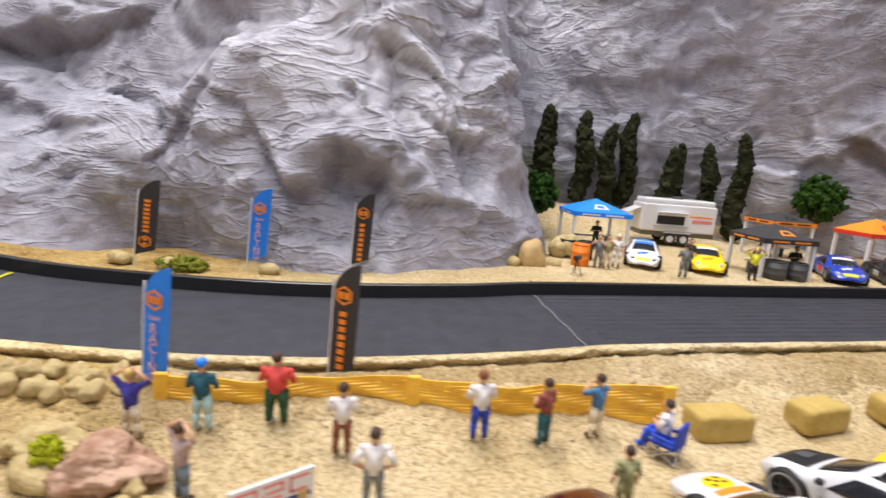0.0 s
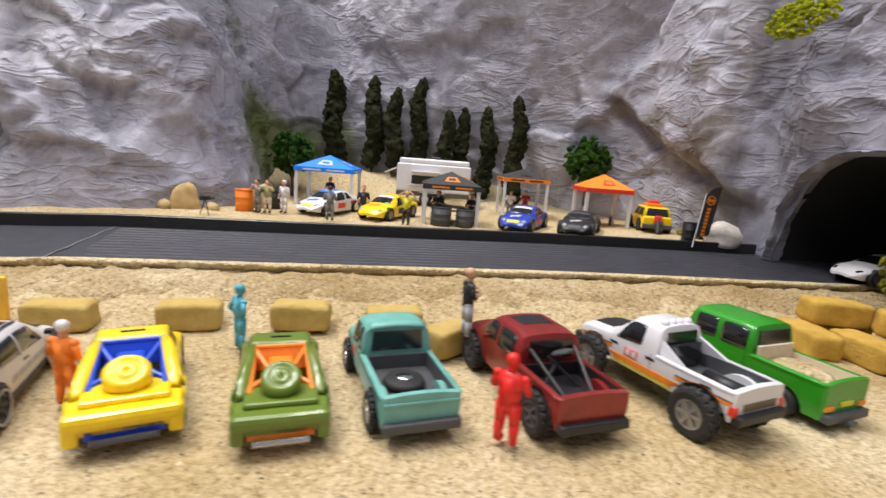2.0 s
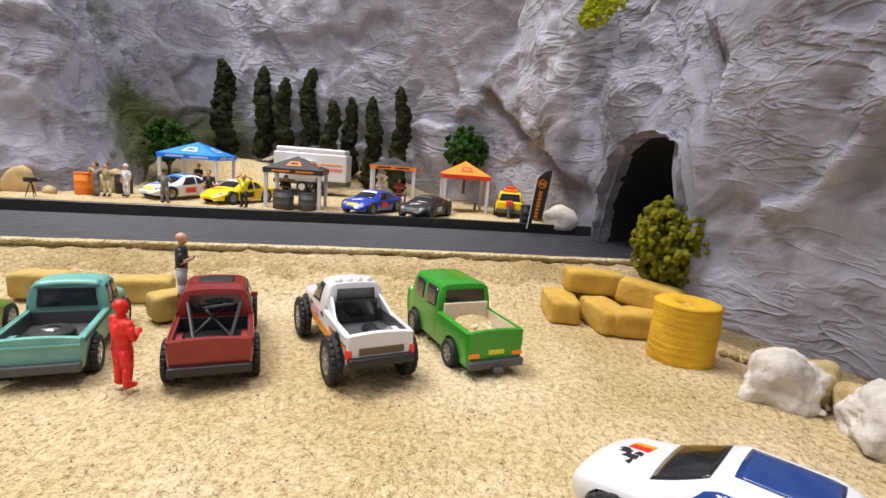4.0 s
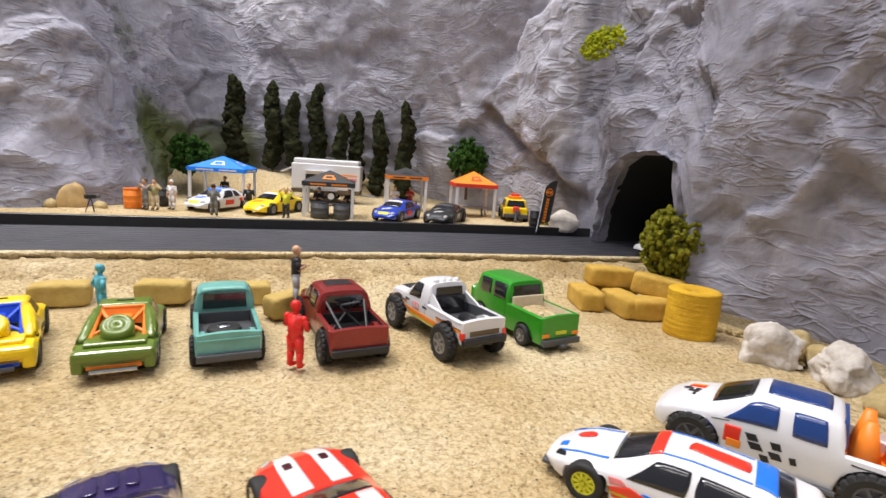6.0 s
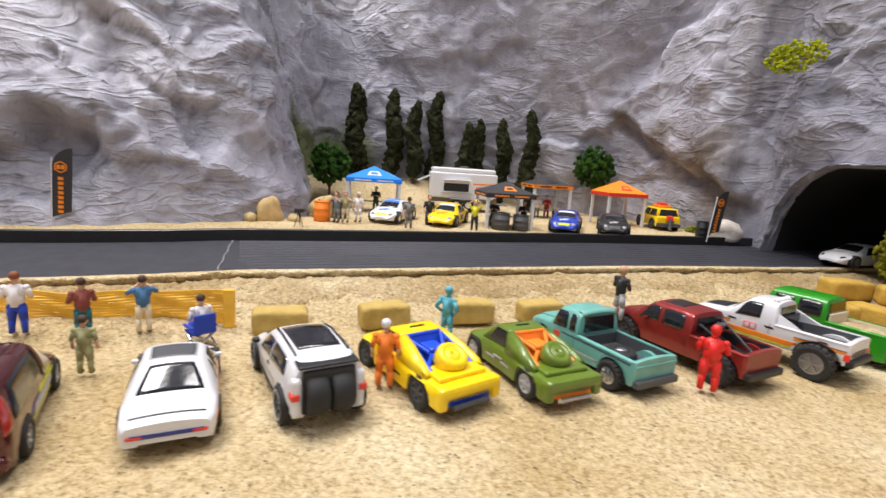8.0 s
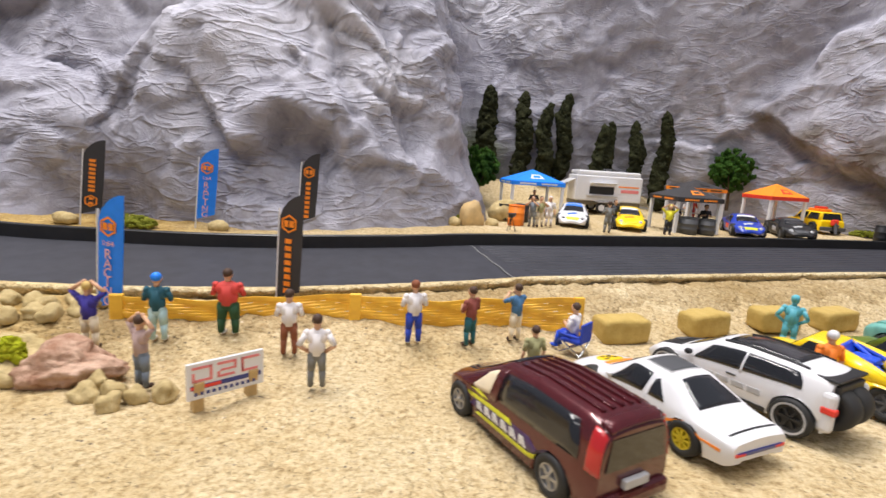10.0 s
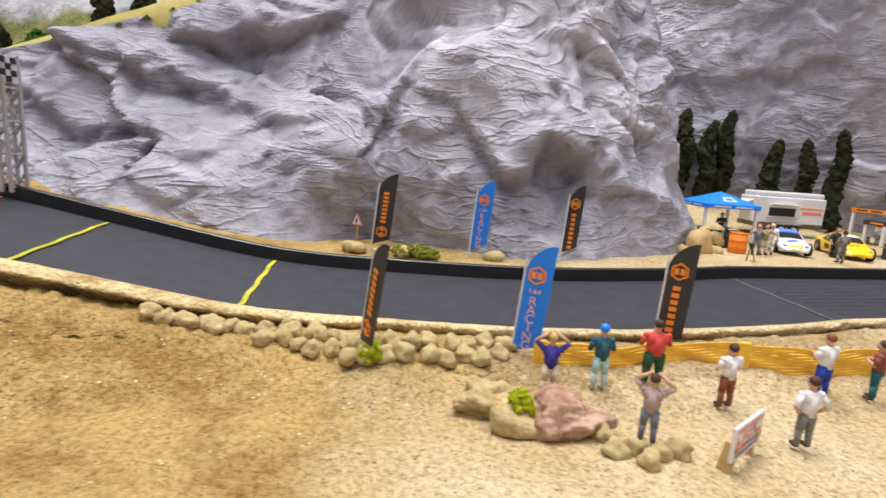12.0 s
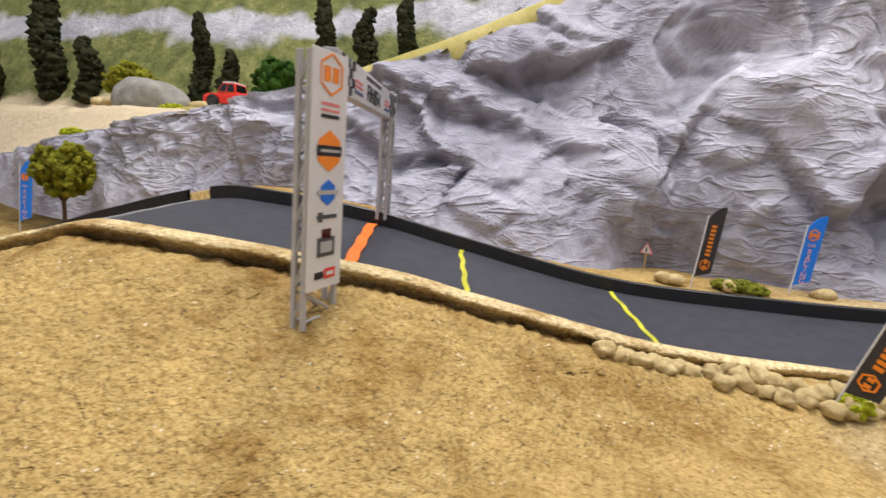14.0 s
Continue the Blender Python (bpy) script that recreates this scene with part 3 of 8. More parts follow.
MAROON = paint("maroon_metallic", (0.085, 0.008, 0.012), 0.25, metal=0.35, coat=0.7, grain=0.12)
WHITE = paint("white_paint", (0.72, 0.72, 0.745), 0.3, coat=0.4, grain=0.02)
GREEN = paint("grass_green_paint", (0.025, 0.28, 0.012), 0.3, coat=0.4)
BLACK = paint("black_plastic", (0.016, 0.016, 0.018), 0.45)
RUBBER = paint("black_rubber", (0.018, 0.018, 0.018), 0.7)
GREY_PL = paint("grey_plastic", (0.07, 0.073, 0.08), 0.5)
SILVER = paint("silver_paint", (0.45, 0.47, 0.50), 0.28, metal=0.5, coat=0.4)
CHROME = paint("chrome", (0.75, 0.75, 0.76), 0.18, metal=1.0)
STEEL = paint("worn_steel", (0.38, 0.38, 0.39), 0.4, metal=0.8)
PURPLE = paint("dark_purple_paint", (0.028, 0.018, 0.085), 0.25, coat=0.6)
RED = paint("bright_red_paint", (0.78, 0.035, 0.015), 0.28, coat=0.5)
NAVY = paint("navy_paint", (0.012, 0.025, 0.20), 0.3, coat=0.4)
BLUE = paint("bright_blue_print", (0.015, 0.17, 0.72), 0.4)
COBALT = paint("cobalt_paint", (0.015, 0.05, 0.42), 0.28, coat=0.5)
GLASS = paint("dark_window_plastic", (0.012, 0.013, 0.016), 0.12, coat=0.5)
BLUEGLASS = paint("blue_window_plastic", (0.012, 0.045, 0.19), 0.12, coat=0.5)
ORANGE = paint("orange_print", (0.92, 0.27, 0.02), 0.45)
CHARCOAL = paint("charcoal_cloth", (0.035, 0.033, 0.036), 0.6)
FLAG_BLUE = paint("blue_cloth", (0.010, 0.23, 0.93), 0.45)
PINK = paint("pink_print", (0.75, 0.22, 0.22), 0.5)
ROSE_INK = paint("rose_print", (0.88, 0.50, 0.50), 0.5)
REDPRINT = paint("red_print", (0.75, 0.05, 0.03), 0.45)
GOLD = paint("gold_rim", (0.52, 0.42, 0.02), 0.35, metal=0.3)
LIME = paint("lime_yellow", (0.62, 0.62, 0.03), 0.4)
SKIN = paint("flesh_paint", (0.62, 0.36, 0.22), 0.6)
HAIR = paint("brown_hair_paint", (0.06, 0.03, 0.018), 0.7)
CREAM = paint("cream_paint", (0.72, 0.62, 0.45), 0.6)
BRONZE = paint("bronze_paint", (0.13, 0.10, 0.06), 0.4, metal=0.4)
LIGHTGREY = paint("light_grey_plastic", (0.45, 0.45, 0.46), 0.5)
WOOD = paint("pale_wood", (0.55, 0.38, 0.17), 0.7, grain=0.25, scale=90)
TWIG = paint("bark", (0.09, 0.055, 0.03), 0.85, grain=0.3)
TAIL_RED = paint("red_lamp_plastic", (0.42, 0.012, 0.015), 0.15, coat=0.6)
F_BAND = paint("violet_print", (0.06, 0.03, 0.10), 0.35)
NETTING = paint("orange_netting", (0.97, 0.52, 0.05), 0.5, grain=0.15, scale=160)


HAY = clay("ochre_hay", (0.42, 0.25, 0.03), (0.64, 0.41, 0.08))
HAY_DULL = clay("dull_hay", (0.40, 0.27, 0.06), (0.58, 0.42, 0.14))
STRAW = clay("yellow_straw", (0.52, 0.28, 0.008), (0.74, 0.45, 0.02), 60)
PEBBLE = clay("tan_pebble", (0.33, 0.235, 0.085), (0.66, 0.53, 0.28), 120, 1.0)
PINKROCK = clay("pink_granite", (0.28, 0.13, 0.07), (0.66, 0.46, 0.34), 130, 1.0)
WHITEROCK = clay("white_marble", (0.42, 0.37, 0.32), (0.76, 0.71, 0.65), 70, 1.0)
GREYROCK = clay("grey_stone", (0.16, 0.15, 0.13), (0.32, 0.31, 0.28), 60, 0.5)


def foliage(name, a, b):
    m, t, bs = mat(name)
    v = coords(t)
    t.links.new(ramp(t, noisy(t, v, 160, 4, 0.7), [(0.3, a), (0.7, b)]), bs.inputs["Base Color"])
    bs.inputs["Roughness"].default_value = 0.95
    bs.inputs["Specular IOR Level"].default_value = 0.1
    bumped(t, bs, noisy(t, v, 700, 4, 0.75), 1.0, 0.0025)
    return m


CYPRESS = foliage("dark_cypress_green", (0.017, 0.019, 0.010), (0.058, 0.062, 0.028))
LEAF = foliage("tree_green", (0.018, 0.055, 0.008), (0.06, 0.135, 0.022))
LEAF_OLIVE = foliage("olive_green_foam", (0.10, 0.11, 0.008), (0.37, 0.35, 0.035))
MOSS = foliage("moss_green", (0.14, 0.165, 0.015), (0.34, 0.35, 0.05))
LIMEMOSS = foliage("lime_moss", (0.34, 0.40, 0.01), (0.60, 0.62, 0.04))


# ---- shapes ----
def panel(bm, quad, u0, u1, v0, v1, off=0.015, thick=0.03):
    """A thin plate on a four-cornered face, from u0 to u1 across and v0 to v1 up."""
    a, b, c, d = (Vector(p) for p in quad)
    n = (b - a).cross(d - a).normalized()
    at = lambda u, v: (a * (1 - u) + b * u) * (1 - v) + (d * (1 - u) + c * u) * v
    pts = [at(u0, v0), at(u1, v0), at(u1, v1), at(u0, v1)]
    lo = [bm.verts.new(p + n * (off - thick)) for p in pts]
    hi = [bm.verts.new(p + n * off) for p in pts]
    bm.faces.new(hi)
    for i in range(4):
        bm.faces.new((lo[i], lo[(i + 1) % 4], hi[(i + 1) % 4], hi[i]))
    bmesh.ops.recalc_face_normals(bm, faces=bm.faces)
    return bm


def plate(outline, thick):
    """An upright plate in x-z of that outline."""
    bm = bmesh.new()
    f = bm.faces.new([bm.verts.new((x, 0, z)) for x, z in outline])
    r = bmesh.ops.extrude_face_region(bm, geom=[f])
    bmesh.ops.translate(bm, vec=(0, thick, 0), verts=[v for v in r["geom"] if isinstance(v, bmesh.types.BMVert)])
    bmesh.ops.recalc_face_normals(bm, faces=bm.faces)
    return bm


def ring(outer, inner, y0=0.0, thick=0.03, sides=6, centre=(0, 0), turn=0.0):
    bm = bmesh.new()
    rows = []
    for r, y in ((outer, y0), (inner, y0), (inner, y0 - thick), (outer, y0 - thick)):
        rows.append([bm.verts.new((centre[0] + r * math.cos(turn + i * math.tau / sides), y, centre[1] + r * math.sin(turn + i * math.tau / sides))) for i in range(sides)])
    for k in range(4):
        for i in range(sides):
            bm.faces.new((rows[k][i], rows[k][(i + 1) % sides], rows[(k + 1) % 4][(i + 1) % sides], rows[(k + 1) % 4][i]))
    bmesh.ops.recalc_face_normals(bm, faces=bm.faces)
    return bm


def lathe(profile, sides=24, axis="X"):
    """A closed ring of revolution; profile: radius, along."""
    bm = bmesh.new()
    rows = []
    for i in range(sides):
        a = math.tau * i / sides
        rows.append([bm.verts.new((h, r * math.cos(a), r * math.sin(a)) if axis == "X" else (r * math.cos(a), r * math.sin(a), h)) for r, h in profile])
    n = len(profile)
    for i in range(sides):
        for j in range(n):
            bm.faces.new((rows[i][j], rows[(i + 1) % sides][j], rows[(i + 1) % sides][(j + 1) % n], rows[i][(j + 1) % n]))
    bmesh.ops.recalc_face_normals(bm, faces=bm.faces)
    return bm


def stone(seed, sx, sy, sz, detail=2, rough=0.22):
    bm = bmesh.new()
    bmesh.ops.create_icosphere(bm, subdivisions=detail, radius=1)
    for v in bm.verts:
        p = v.co + Vector((seed * 7.3, seed * 3.1, seed))
        flat = noise.voronoi(p * 1.3)[0]
        v.co *= 1 + rough * noise.noise(p * 1.1) * 1.6 + rough * 0.8 * (flat[0] - 0.4) + rough * 0.35 * noise.noise(p * 3.1) + (rough * 0.22 * noise.noise(p * 7.3) + rough * 0.12 * noise.noise(p * 15.0) if detail > 3 else 0.0)
        v.co = Vector((v.co.x * sx, v.co.y * sy, max(v.co.z, -0.55) * sz))
    return smooth(bm)


def lettering(text, size, name, material, parent, m, align="CENTER"):
    cu = bpy.data.curves.new(name, "FONT")
    cu.body, cu.size, cu.align_x, cu.align_y, cu.extrude = text, size * S, align, "CENTER", 0.0001
    tmp = bpy.data.objects.new(name, cu)
    me = bpy.data.meshes.new_from_object(tmp)
    bpy.data.objects.remove(tmp)
    me.materials.append(material)
    ob = new(name, me)
    ob.parent = parent
    ob.matrix_basis = m
    return ob


# ---- wheels and cars; a car's nose points to +y ----
WHEELS = {}


def wheel(parent, x, y, r, w, rim_material, knobs=False, spokes=6, tyre_line=None):
    key = (round(r, 3), round(w, 3), rim_material.name, knobs, spokes, tyre_line.name if tyre_line else "")
    if key not in WHEELS:
        h = w / 2
        bm = lathe([(r * 0.60, -h * 0.9), (r * 0.86, -h), (r * 0.97, -h * 0.8), (r, -h * 0.4), (r, -h * 0.06), (r, h * 0.06), (r, h * 0.4), (r * 0.97, h * 0.8), (r * 0.86, h), (r * 0.60, h * 0.9)], 72 if knobs else 28)
        smooth(bm, not knobs)
        if knobs:
            for v in bm.verts:
                rad = math.hypot(v.co.y, v.co.z)
                turn = (math.atan2(v.co.z, v.co.y) / math.tau + (0.014 if v.co.x > 0 else 0.0)) * 18 % 1.0
                if rad > 0.93 * r:
                    k_ = 1.06 if turn < 0.55 and abs(v.co.x) > h * 0.1 else 0.97
                    v.co.y, v.co.z = v.co.y * k_, v.co.z * k_
        tyre = bpy.data.meshes.new("wheel")
        bmesh.ops.scale(bm, vec=(S, S, S), verts=bm.verts)
        bm.to_mesh(tyre)
        tyre.materials.append(RUBBER)
        bm = lathe([(r * 0.62, -h * 0.8), (r * 0.62, h * 0.86), (r * 0.52, h * 0.86), (r * 0.50, h * 0.5), (0.02, h * 0.45), (0.02, -h * 0.8)], 24)
        for i in range(spokes):
            a = math.tau * i / spokes
            c = Vector((h * 0.62, r * 0.30 * math.cos(a), r * 0.30 * math.sin(a)))
            bmesh.ops.create_cube(bm, size=1, matrix=Matrix.Translation(c) @ Matrix.Rotation(a, 4, "X") @ Matrix.Diagonal((h * 0.45, r * 0.48, r * 0.15, 1)))
        rod(bm, (h * 0.4, 0, 0), (h * 0.95, 0, 0), r * 0.14, r * 0.1)
        rim = bpy.data.meshes.new("rim")
        bmesh.ops.scale(bm, vec=(S, S, S), verts=bm.verts)
        bm.to_mesh(rim)
        rim.materials.append(rim_material)
        line = None
        if tyre_line:
            bm = lathe([(r * 0.70, h * 0.9), (r * 0.80, h * 0.97), (r * 0.80, h * 1.04), (r * 0.70, h * 1.0)], 24)
            line = bpy.data.meshes.new("tyre_stripe")
            bmesh.ops.scale(bm, vec=(S, S, S), verts=bm.verts)
            bm.to_mesh(line)
            line.materials.append(tyre_line)
        WHEELS[key] = (tyre, rim, line)
    tyre, rim, line = WHEELS[key]
    ob = new("wheel", tyre)
    ob.parent = parent
    ob.matrix_basis = place(x, y, r, 0 if x > 0 else 180)
    for nm, me in (("rim", rim), ("tyre_stripe", line)):
        if me:
            o = new(nm, me)
            o.parent = ob
    return ob


def loft(sections, axles=(), arch=0.0, axle_z=0.0, step=0.16):
    """A car's lower body. sections: y, half width, bottom, shoulder height, crown, inner floor (None: closed top)."""
    ys_ = [s[0] for s in sections]
    lo_, hi_ = min(ys_), max(ys_)
    at = np.unique(np.round(np.concatenate([np.arange(lo_, hi_, step), ys_]), 4))
    bm = bmesh.new()
    rows = []
    srt = sorted(sections)
    sy = [s[0] for s in srt]
    for y in at:
        w, zb, zs, cr = (float(np.interp(y, sy, [s[k] for s in srt])) for k in (1, 2, 3, 4))
        i = min(max(int(np.searchsorted(sy, y, side="right")) - 1, 0), len(srt) - 1)
        floor = srt[i][5] if len(srt[i]) > 5 else None
        zside = zb
        for ya in axles:
            if abs(y - ya) < arch:
                zside = max(zside, axle_z + math.sqrt(arch * arch - (y - ya) ** 2))
        zside = min(zside, zs - 0.12)
        zm = max(zside + 0.03, zb + (zs - zb) * 0.5)
        if floor is None:
            tail = [(w - 0.38, zs + cr * 0.45), (w - 0.42, zs + cr * 0.5), (0, zs + cr)]
        else:
            tail = [(w - 0.18, zs), (w - 0.2, floor), (0, floor)]
        sec = [(0, zb + 0.05), (w - 0.45, zb + 0.05), (w - 0.04, zside), (w, zm), (w - 0.03, max(zm + 0.02, zs - 0.14)), (w - 0.12, zs)] + tail
        rows.append([bm.verts.new((x, y, z)) for x, z in sec] + [bm.verts.new((-x, y, z)) for x, z in reversed(sec[1:-1])])
    n = len(rows[0])
    for a, b in zip(rows, rows[1:]):
        for k in range(n):
            bm.faces.new((a[k], a[(k + 1) % n], b[(k + 1) % n], b[k]))
    bm.faces.new(rows[0])
    bm.faces.new(rows[-1])
    bmesh.ops.recalc_face_normals(bm, faces=bm.faces)
    for f in bm.faces:
        f.smooth = len(f.verts) == 4
    for e in bm.edges:
        if len(e.link_faces) == 2 and e.calc_face_angle(0) > 0.6:
            e.smooth = False
    return bm


def cabin_faces(y0, y1, r0, r1, wb, wr, zb, zr):
    """The faces of a cabin: rear, front, left, right, roof; y0..y1 at its foot, r0..r1 at the roof."""
    p = {k: Vector(v) for k, v in dict(rl=(-wb, y0, zb), rr=(wb, y0, zb), fr=(wb, y1, zb), fl=(-wb, y1, zb), RL=(-wr, r0, zr), RR=(wr, r0, zr), FR=(wr, r1, zr), FL=(-wr, r1, zr)).items()}
    return dict(rear=(p["rl"], p["rr"], p["RR"], p["RL"]), front=(p["fr"], p["fl"], p["FL"], p["FR"]), left=(p["fl"], p["rl"], p["RL"], p["FL"]),
                right=(p["rr"], p["fr"], p["FR"], p["RR"]), roof=(p["RL"], p["RR"], p["FR"], p["FL"]))


def cabin(parent, material, glass, spec, side_windows=((0.08, 0.48), (0.54, 0.9)), rear=(0.1, 0.9, 0.15, 0.88), front=(0.06, 0.94, 0.1, 0.92), band=(0.12, 0.86)):
    faces_ = cabin_faces(*spec)
    bm = bmesh.new()
    done = {}

    def vert(p):
        k = tuple(round(c, 4) for c in p)
        if k not in done:
            done[k] = bm.verts.new(p)
        return done[k]

    for q in faces_.values():
        bm.faces.new([vert(p) for p in q])
    r = faces_["rear"]
    f = faces_["front"]
    bm.faces.new([vert(p) for p in (r[0], f[1], f[0], r[1])])
    bmesh.ops.recalc_face_normals(bm, faces=bm.faces)
    top = max(v.co.z for v in bm.verts)
    es = [e for e in bm.edges if max(v.co.z for v in e.verts) > top - 0.01]
    bmesh.ops.bevel(bm, geom=es, offset=0.16, segments=3, affect="EDGES", profile=0.6)
    smooth(bm)
    part("cabin", bm, material, parent)
    if rear:
        part("rear_window", panel(bmesh.new(), faces_["rear"], *rear), glass, parent)
    if front:
        part("windscreen", panel(bmesh.new(), faces_["front"], *front), glass, parent)
    for u0, u1 in side_windows:
        part("side_window", panel(bmesh.new(), faces_["left"], 1 - u1, 1 - u0, *band), glass, parent)
        part("side_window", panel(bmesh.new(), faces_["right"], u0, u1, *band), glass, parent)
    return faces_


class Shell:
    """A die-cast car body as one curved skin. h is measured over the girth: 0 the middle of the top, 1 the roof's edge, 2 the belt line, 3 the sill; right is positive.
    keys: y, half width, bottom, belt height, top height, half width of the top."""

    def __init__(self, keys, axles=(), arch=0.0, axle_z=0.0, bed=None, soft=0.14, crown=0.07):
        k = np.array(sorted(keys), float)
        fine = np.arange(k[0, 0], k[-1, 0] + 0.01, 0.02)
        win = max(1, int(soft / 0.02))
        ker = np.hanning(win * 2 + 3)
        ker /= ker.sum()
        pad = len(ker) // 2
        cols_ = [np.convolve(np.pad(np.interp(fine, k[:, 0], k[:, c]), pad, mode="edge"), ker, "valid") for c in range(1, 6)]
        ys_ = np.arange(k[0, 0], k[-1, 0] + 0.04, 0.08)
        if bed:
            ys_ = np.unique(np.round(np.concatenate([ys_, [bed[0], bed[0] + 0.01, bed[1] - 0.01, bed[1]]]), 4))
        self.y = np.clip(ys_, k[0, 0], k[-1, 0])
        v = np.concatenate([np.linspace(0, 1, 10)[:-1], np.linspace(1, 2, 9)[:-1], np.linspace(2, 3, 8)])
        self.v = v
        rows_ = []
        for y in self.y:
            w, zb, zm, zt, wt = (float(np.interp(y, fine, c)) for c in cols_)
            a, b, c = np.clip(v, 0, 1), np.clip(v - 1, 0, 1), np.clip(v - 2, 0, 1)
            x = np.where(v <= 1, w - 0.10 * (1 - a) ** 2 - 0.05 * a**4, np.where(v <= 2, (w - 0.05) * (1 - b) + wt * b + 0.07 * np.sin(np.pi * b) * min(1, zt - zm), wt * (1 - c)))
            z = np.where(v <= 1, zb + (zm - zb) * a, np.where(v <= 2, zm + (zt - zm) * b, zt + crown * (1 - (1 - c) ** 2)))
            for _ in range(2):
                x[1:-1] = (x[:-2] + 2 * x[1:-1] + x[2:]) / 4
                z[1:-1] = (z[:-2] + 2 * z[1:-1] + z[2:]) / 4
            if bed and bed[0] < y < bed[1]:
                x = np.where(v <= 1, x, np.where(v < 1.3, w - 0.2, np.where(v <= 2, w - 0.22, (w - 0.22) * (1 - c))))
                z = np.where(v <= 1, z, np.where(v < 1.3, zm, bed[2]))
            lift = zb
            for ya in axles:
                if abs(y - ya) < arch:
                    lift = max(lift, axle_z + math.sqrt(arch * arch - (y - ya) ** 2))
            z = np.where(v <= 1, np.maximum(z, min(lift, zm - 0.1)), z)
            rows_.append(np.column_stack([x, np.full(len(v), y), z]))
        self.grid, self.floor, self.wide = np.array(rows_), [float(np.interp(y, fine, cols_[1])) + 0.05 for y in self.y], [float(np.interp(y, fine, cols_[0])) for y in self.y]

    def body(self, name, material, parent, label=""):
        bm = bmesh.new()
        rows_ = []
        for g, zf, w in zip(self.grid, self.floor, self.wide):
            y, xi = g[0][1], max(0.05, w - 0.42)
            loop = [(0, y, zf), (xi, y, zf), (xi, y, g[0][2])] + [tuple(p) for p in g] + [(-p[0], p[1], p[2]) for p in g[-2::-1]] + [(-xi, y, g[0][2]), (-xi, y, zf)]
            rows_.append([bm.verts.new(p) for p in loop])
        n = len(rows_[0])
        for a, b in zip(rows_, rows_[1:]):
            for i in range(n):
                bm.faces.new((a[i], a[(i + 1) % n], b[(i + 1) % n], b[i]))
        bm.faces.new(rows_[0])
        bm.faces.new(rows_[-1])
        bmesh.ops.recalc_face_normals(bm, faces=bm.faces)
        for f in bm.faces:
            f.smooth = len(f.verts) == 4
        for e in bm.edges:
            if len(e.link_faces) == 2 and e.calc_face_angle(0) > 0.75:
                e.smooth = False
        return part(name, bm, material, parent, label)

    def point(self, y, h):
        v = 3 - abs(h)
        i = min(max(int(np.searchsorted(self.y, y)) - 1, 0), len(self.y) - 2)
        j = min(max(int(np.searchsorted(self.v, v)) - 1, 0), len(self.v) - 2)
        a = min(1, max(0, (y - self.y[i]) / max(1e-6, self.y[i + 1] - self.y[i])))
        b = min(1, max(0, (v - self.v[j]) / (self.v[j + 1] - self.v[j])))
        g = self.grid
        p = (g[i, j] * (1 - a) + g[i + 1, j] * a) * (1 - b) + (g[i, j + 1] * (1 - a) + g[i + 1, j + 1] * a) * b
        return Vector((p[0] if h >= 0 else -p[0], p[1], p[2]))

    def lay(self, name, material, parent, corners, off=0.02, label="", rounding=0.0, nu=10, nv=8):
        """A thin skin on the body between four corners (y, h), given round."""
        (ya, ha), (yb, hb), (yc, hc), (yd, hd) = corners
        bm = bmesh.new()
        top, low = [], []
        for i in range(nu + 1):
            r_top, r_low = [], []
            for j in range(nv + 1):
                p_, q_ = 2 * i / nu - 1, 2 * j / nv - 1
                p_, q_ = p_ * math.sqrt(1 - rounding * q_ * q_ / 2), q_ * math.sqrt(1 - rounding * p_ * p_ / 2)
                s, t = (p_ + 1) / 2, (q_ + 1) / 2
                y = (ya * (1 - s) + yb * s) * (1 - t) + (yd * (1 - s) + yc * s) * t
                h = (ha * (1 - s) + hb * s) * (1 - t) + (hd * (1 - s) + hc * s) * t
                c = self.point(y, h)
                n = (self.point(y + 0.06, h) - self.point(y - 0.06, h)).cross(self.point(y, h + 0.05) - self.point(y, h - 0.05))
                n = n.normalized() if n.length > 1e-9 else Vector((0, 0, 1))
                if n.dot(c - Vector((0, c.y, 0.6))) < 0:
                    n = -n
                r_top.append(bm.verts.new(c + n * off))
                r_low.append(bm.verts.new(c - n * 0.03))
            top.append(r_top)
            low.append(r_low)
        for i in range(nu):
            for j in range(nv):
                bm.faces.new((top[i][j], top[i][j + 1], top[i + 1][j + 1], top[i + 1][j])).smooth = True
            for j in (0, nv):
                bm.faces.new((top[i][j], top[i + 1][j], low[i + 1][j], low[i][j]))
        for i in (0, nu):
            for j in range(nv):
                bm.faces.new((top[i][j], top[i][j + 1], low[i][j + 1], low[i][j]))
        bmesh.ops.recalc_face_normals(bm, faces=bm.faces)
        return part(name, bm, material, parent, label)

    def both(self, name, material, parent, corners, off=0.02, label="", rounding=0.0):
        """The same skin on the right and on the left."""
        for s in (-1, 1):
            self.lay(name, material, parent, [(y, h * s) for y, h in corners], off, label, rounding, 8, 5)

    def over(self, name, material, parent, y0, y1, h0, h1=None, off=0.02, label="", rounding=0.0):
        """A skin over the middle of the top, from y0 (reaching out to h0) to y1 (out to h1)."""
        h1 = h0 if h1 is None else h1
        return self.lay(name, material, parent, [(y0, -h0), (y0, h0), (y1, h1), (y1, -h1)], off, label, rounding, 12, 8)


def block(name, parent, material, x0, x1, y0, y1, z0, z1, bevel=0.05, label=""):
    return part(name, box(bmesh.new(), x0, x1, y0, y1, z0, z1, bevel), material, parent, label)


def decal(name, parent, material, outline, m, thick=0.02):
    ob = part(name, plate(outline, thick), material, parent)
    ob.matrix_basis = m
    return ob


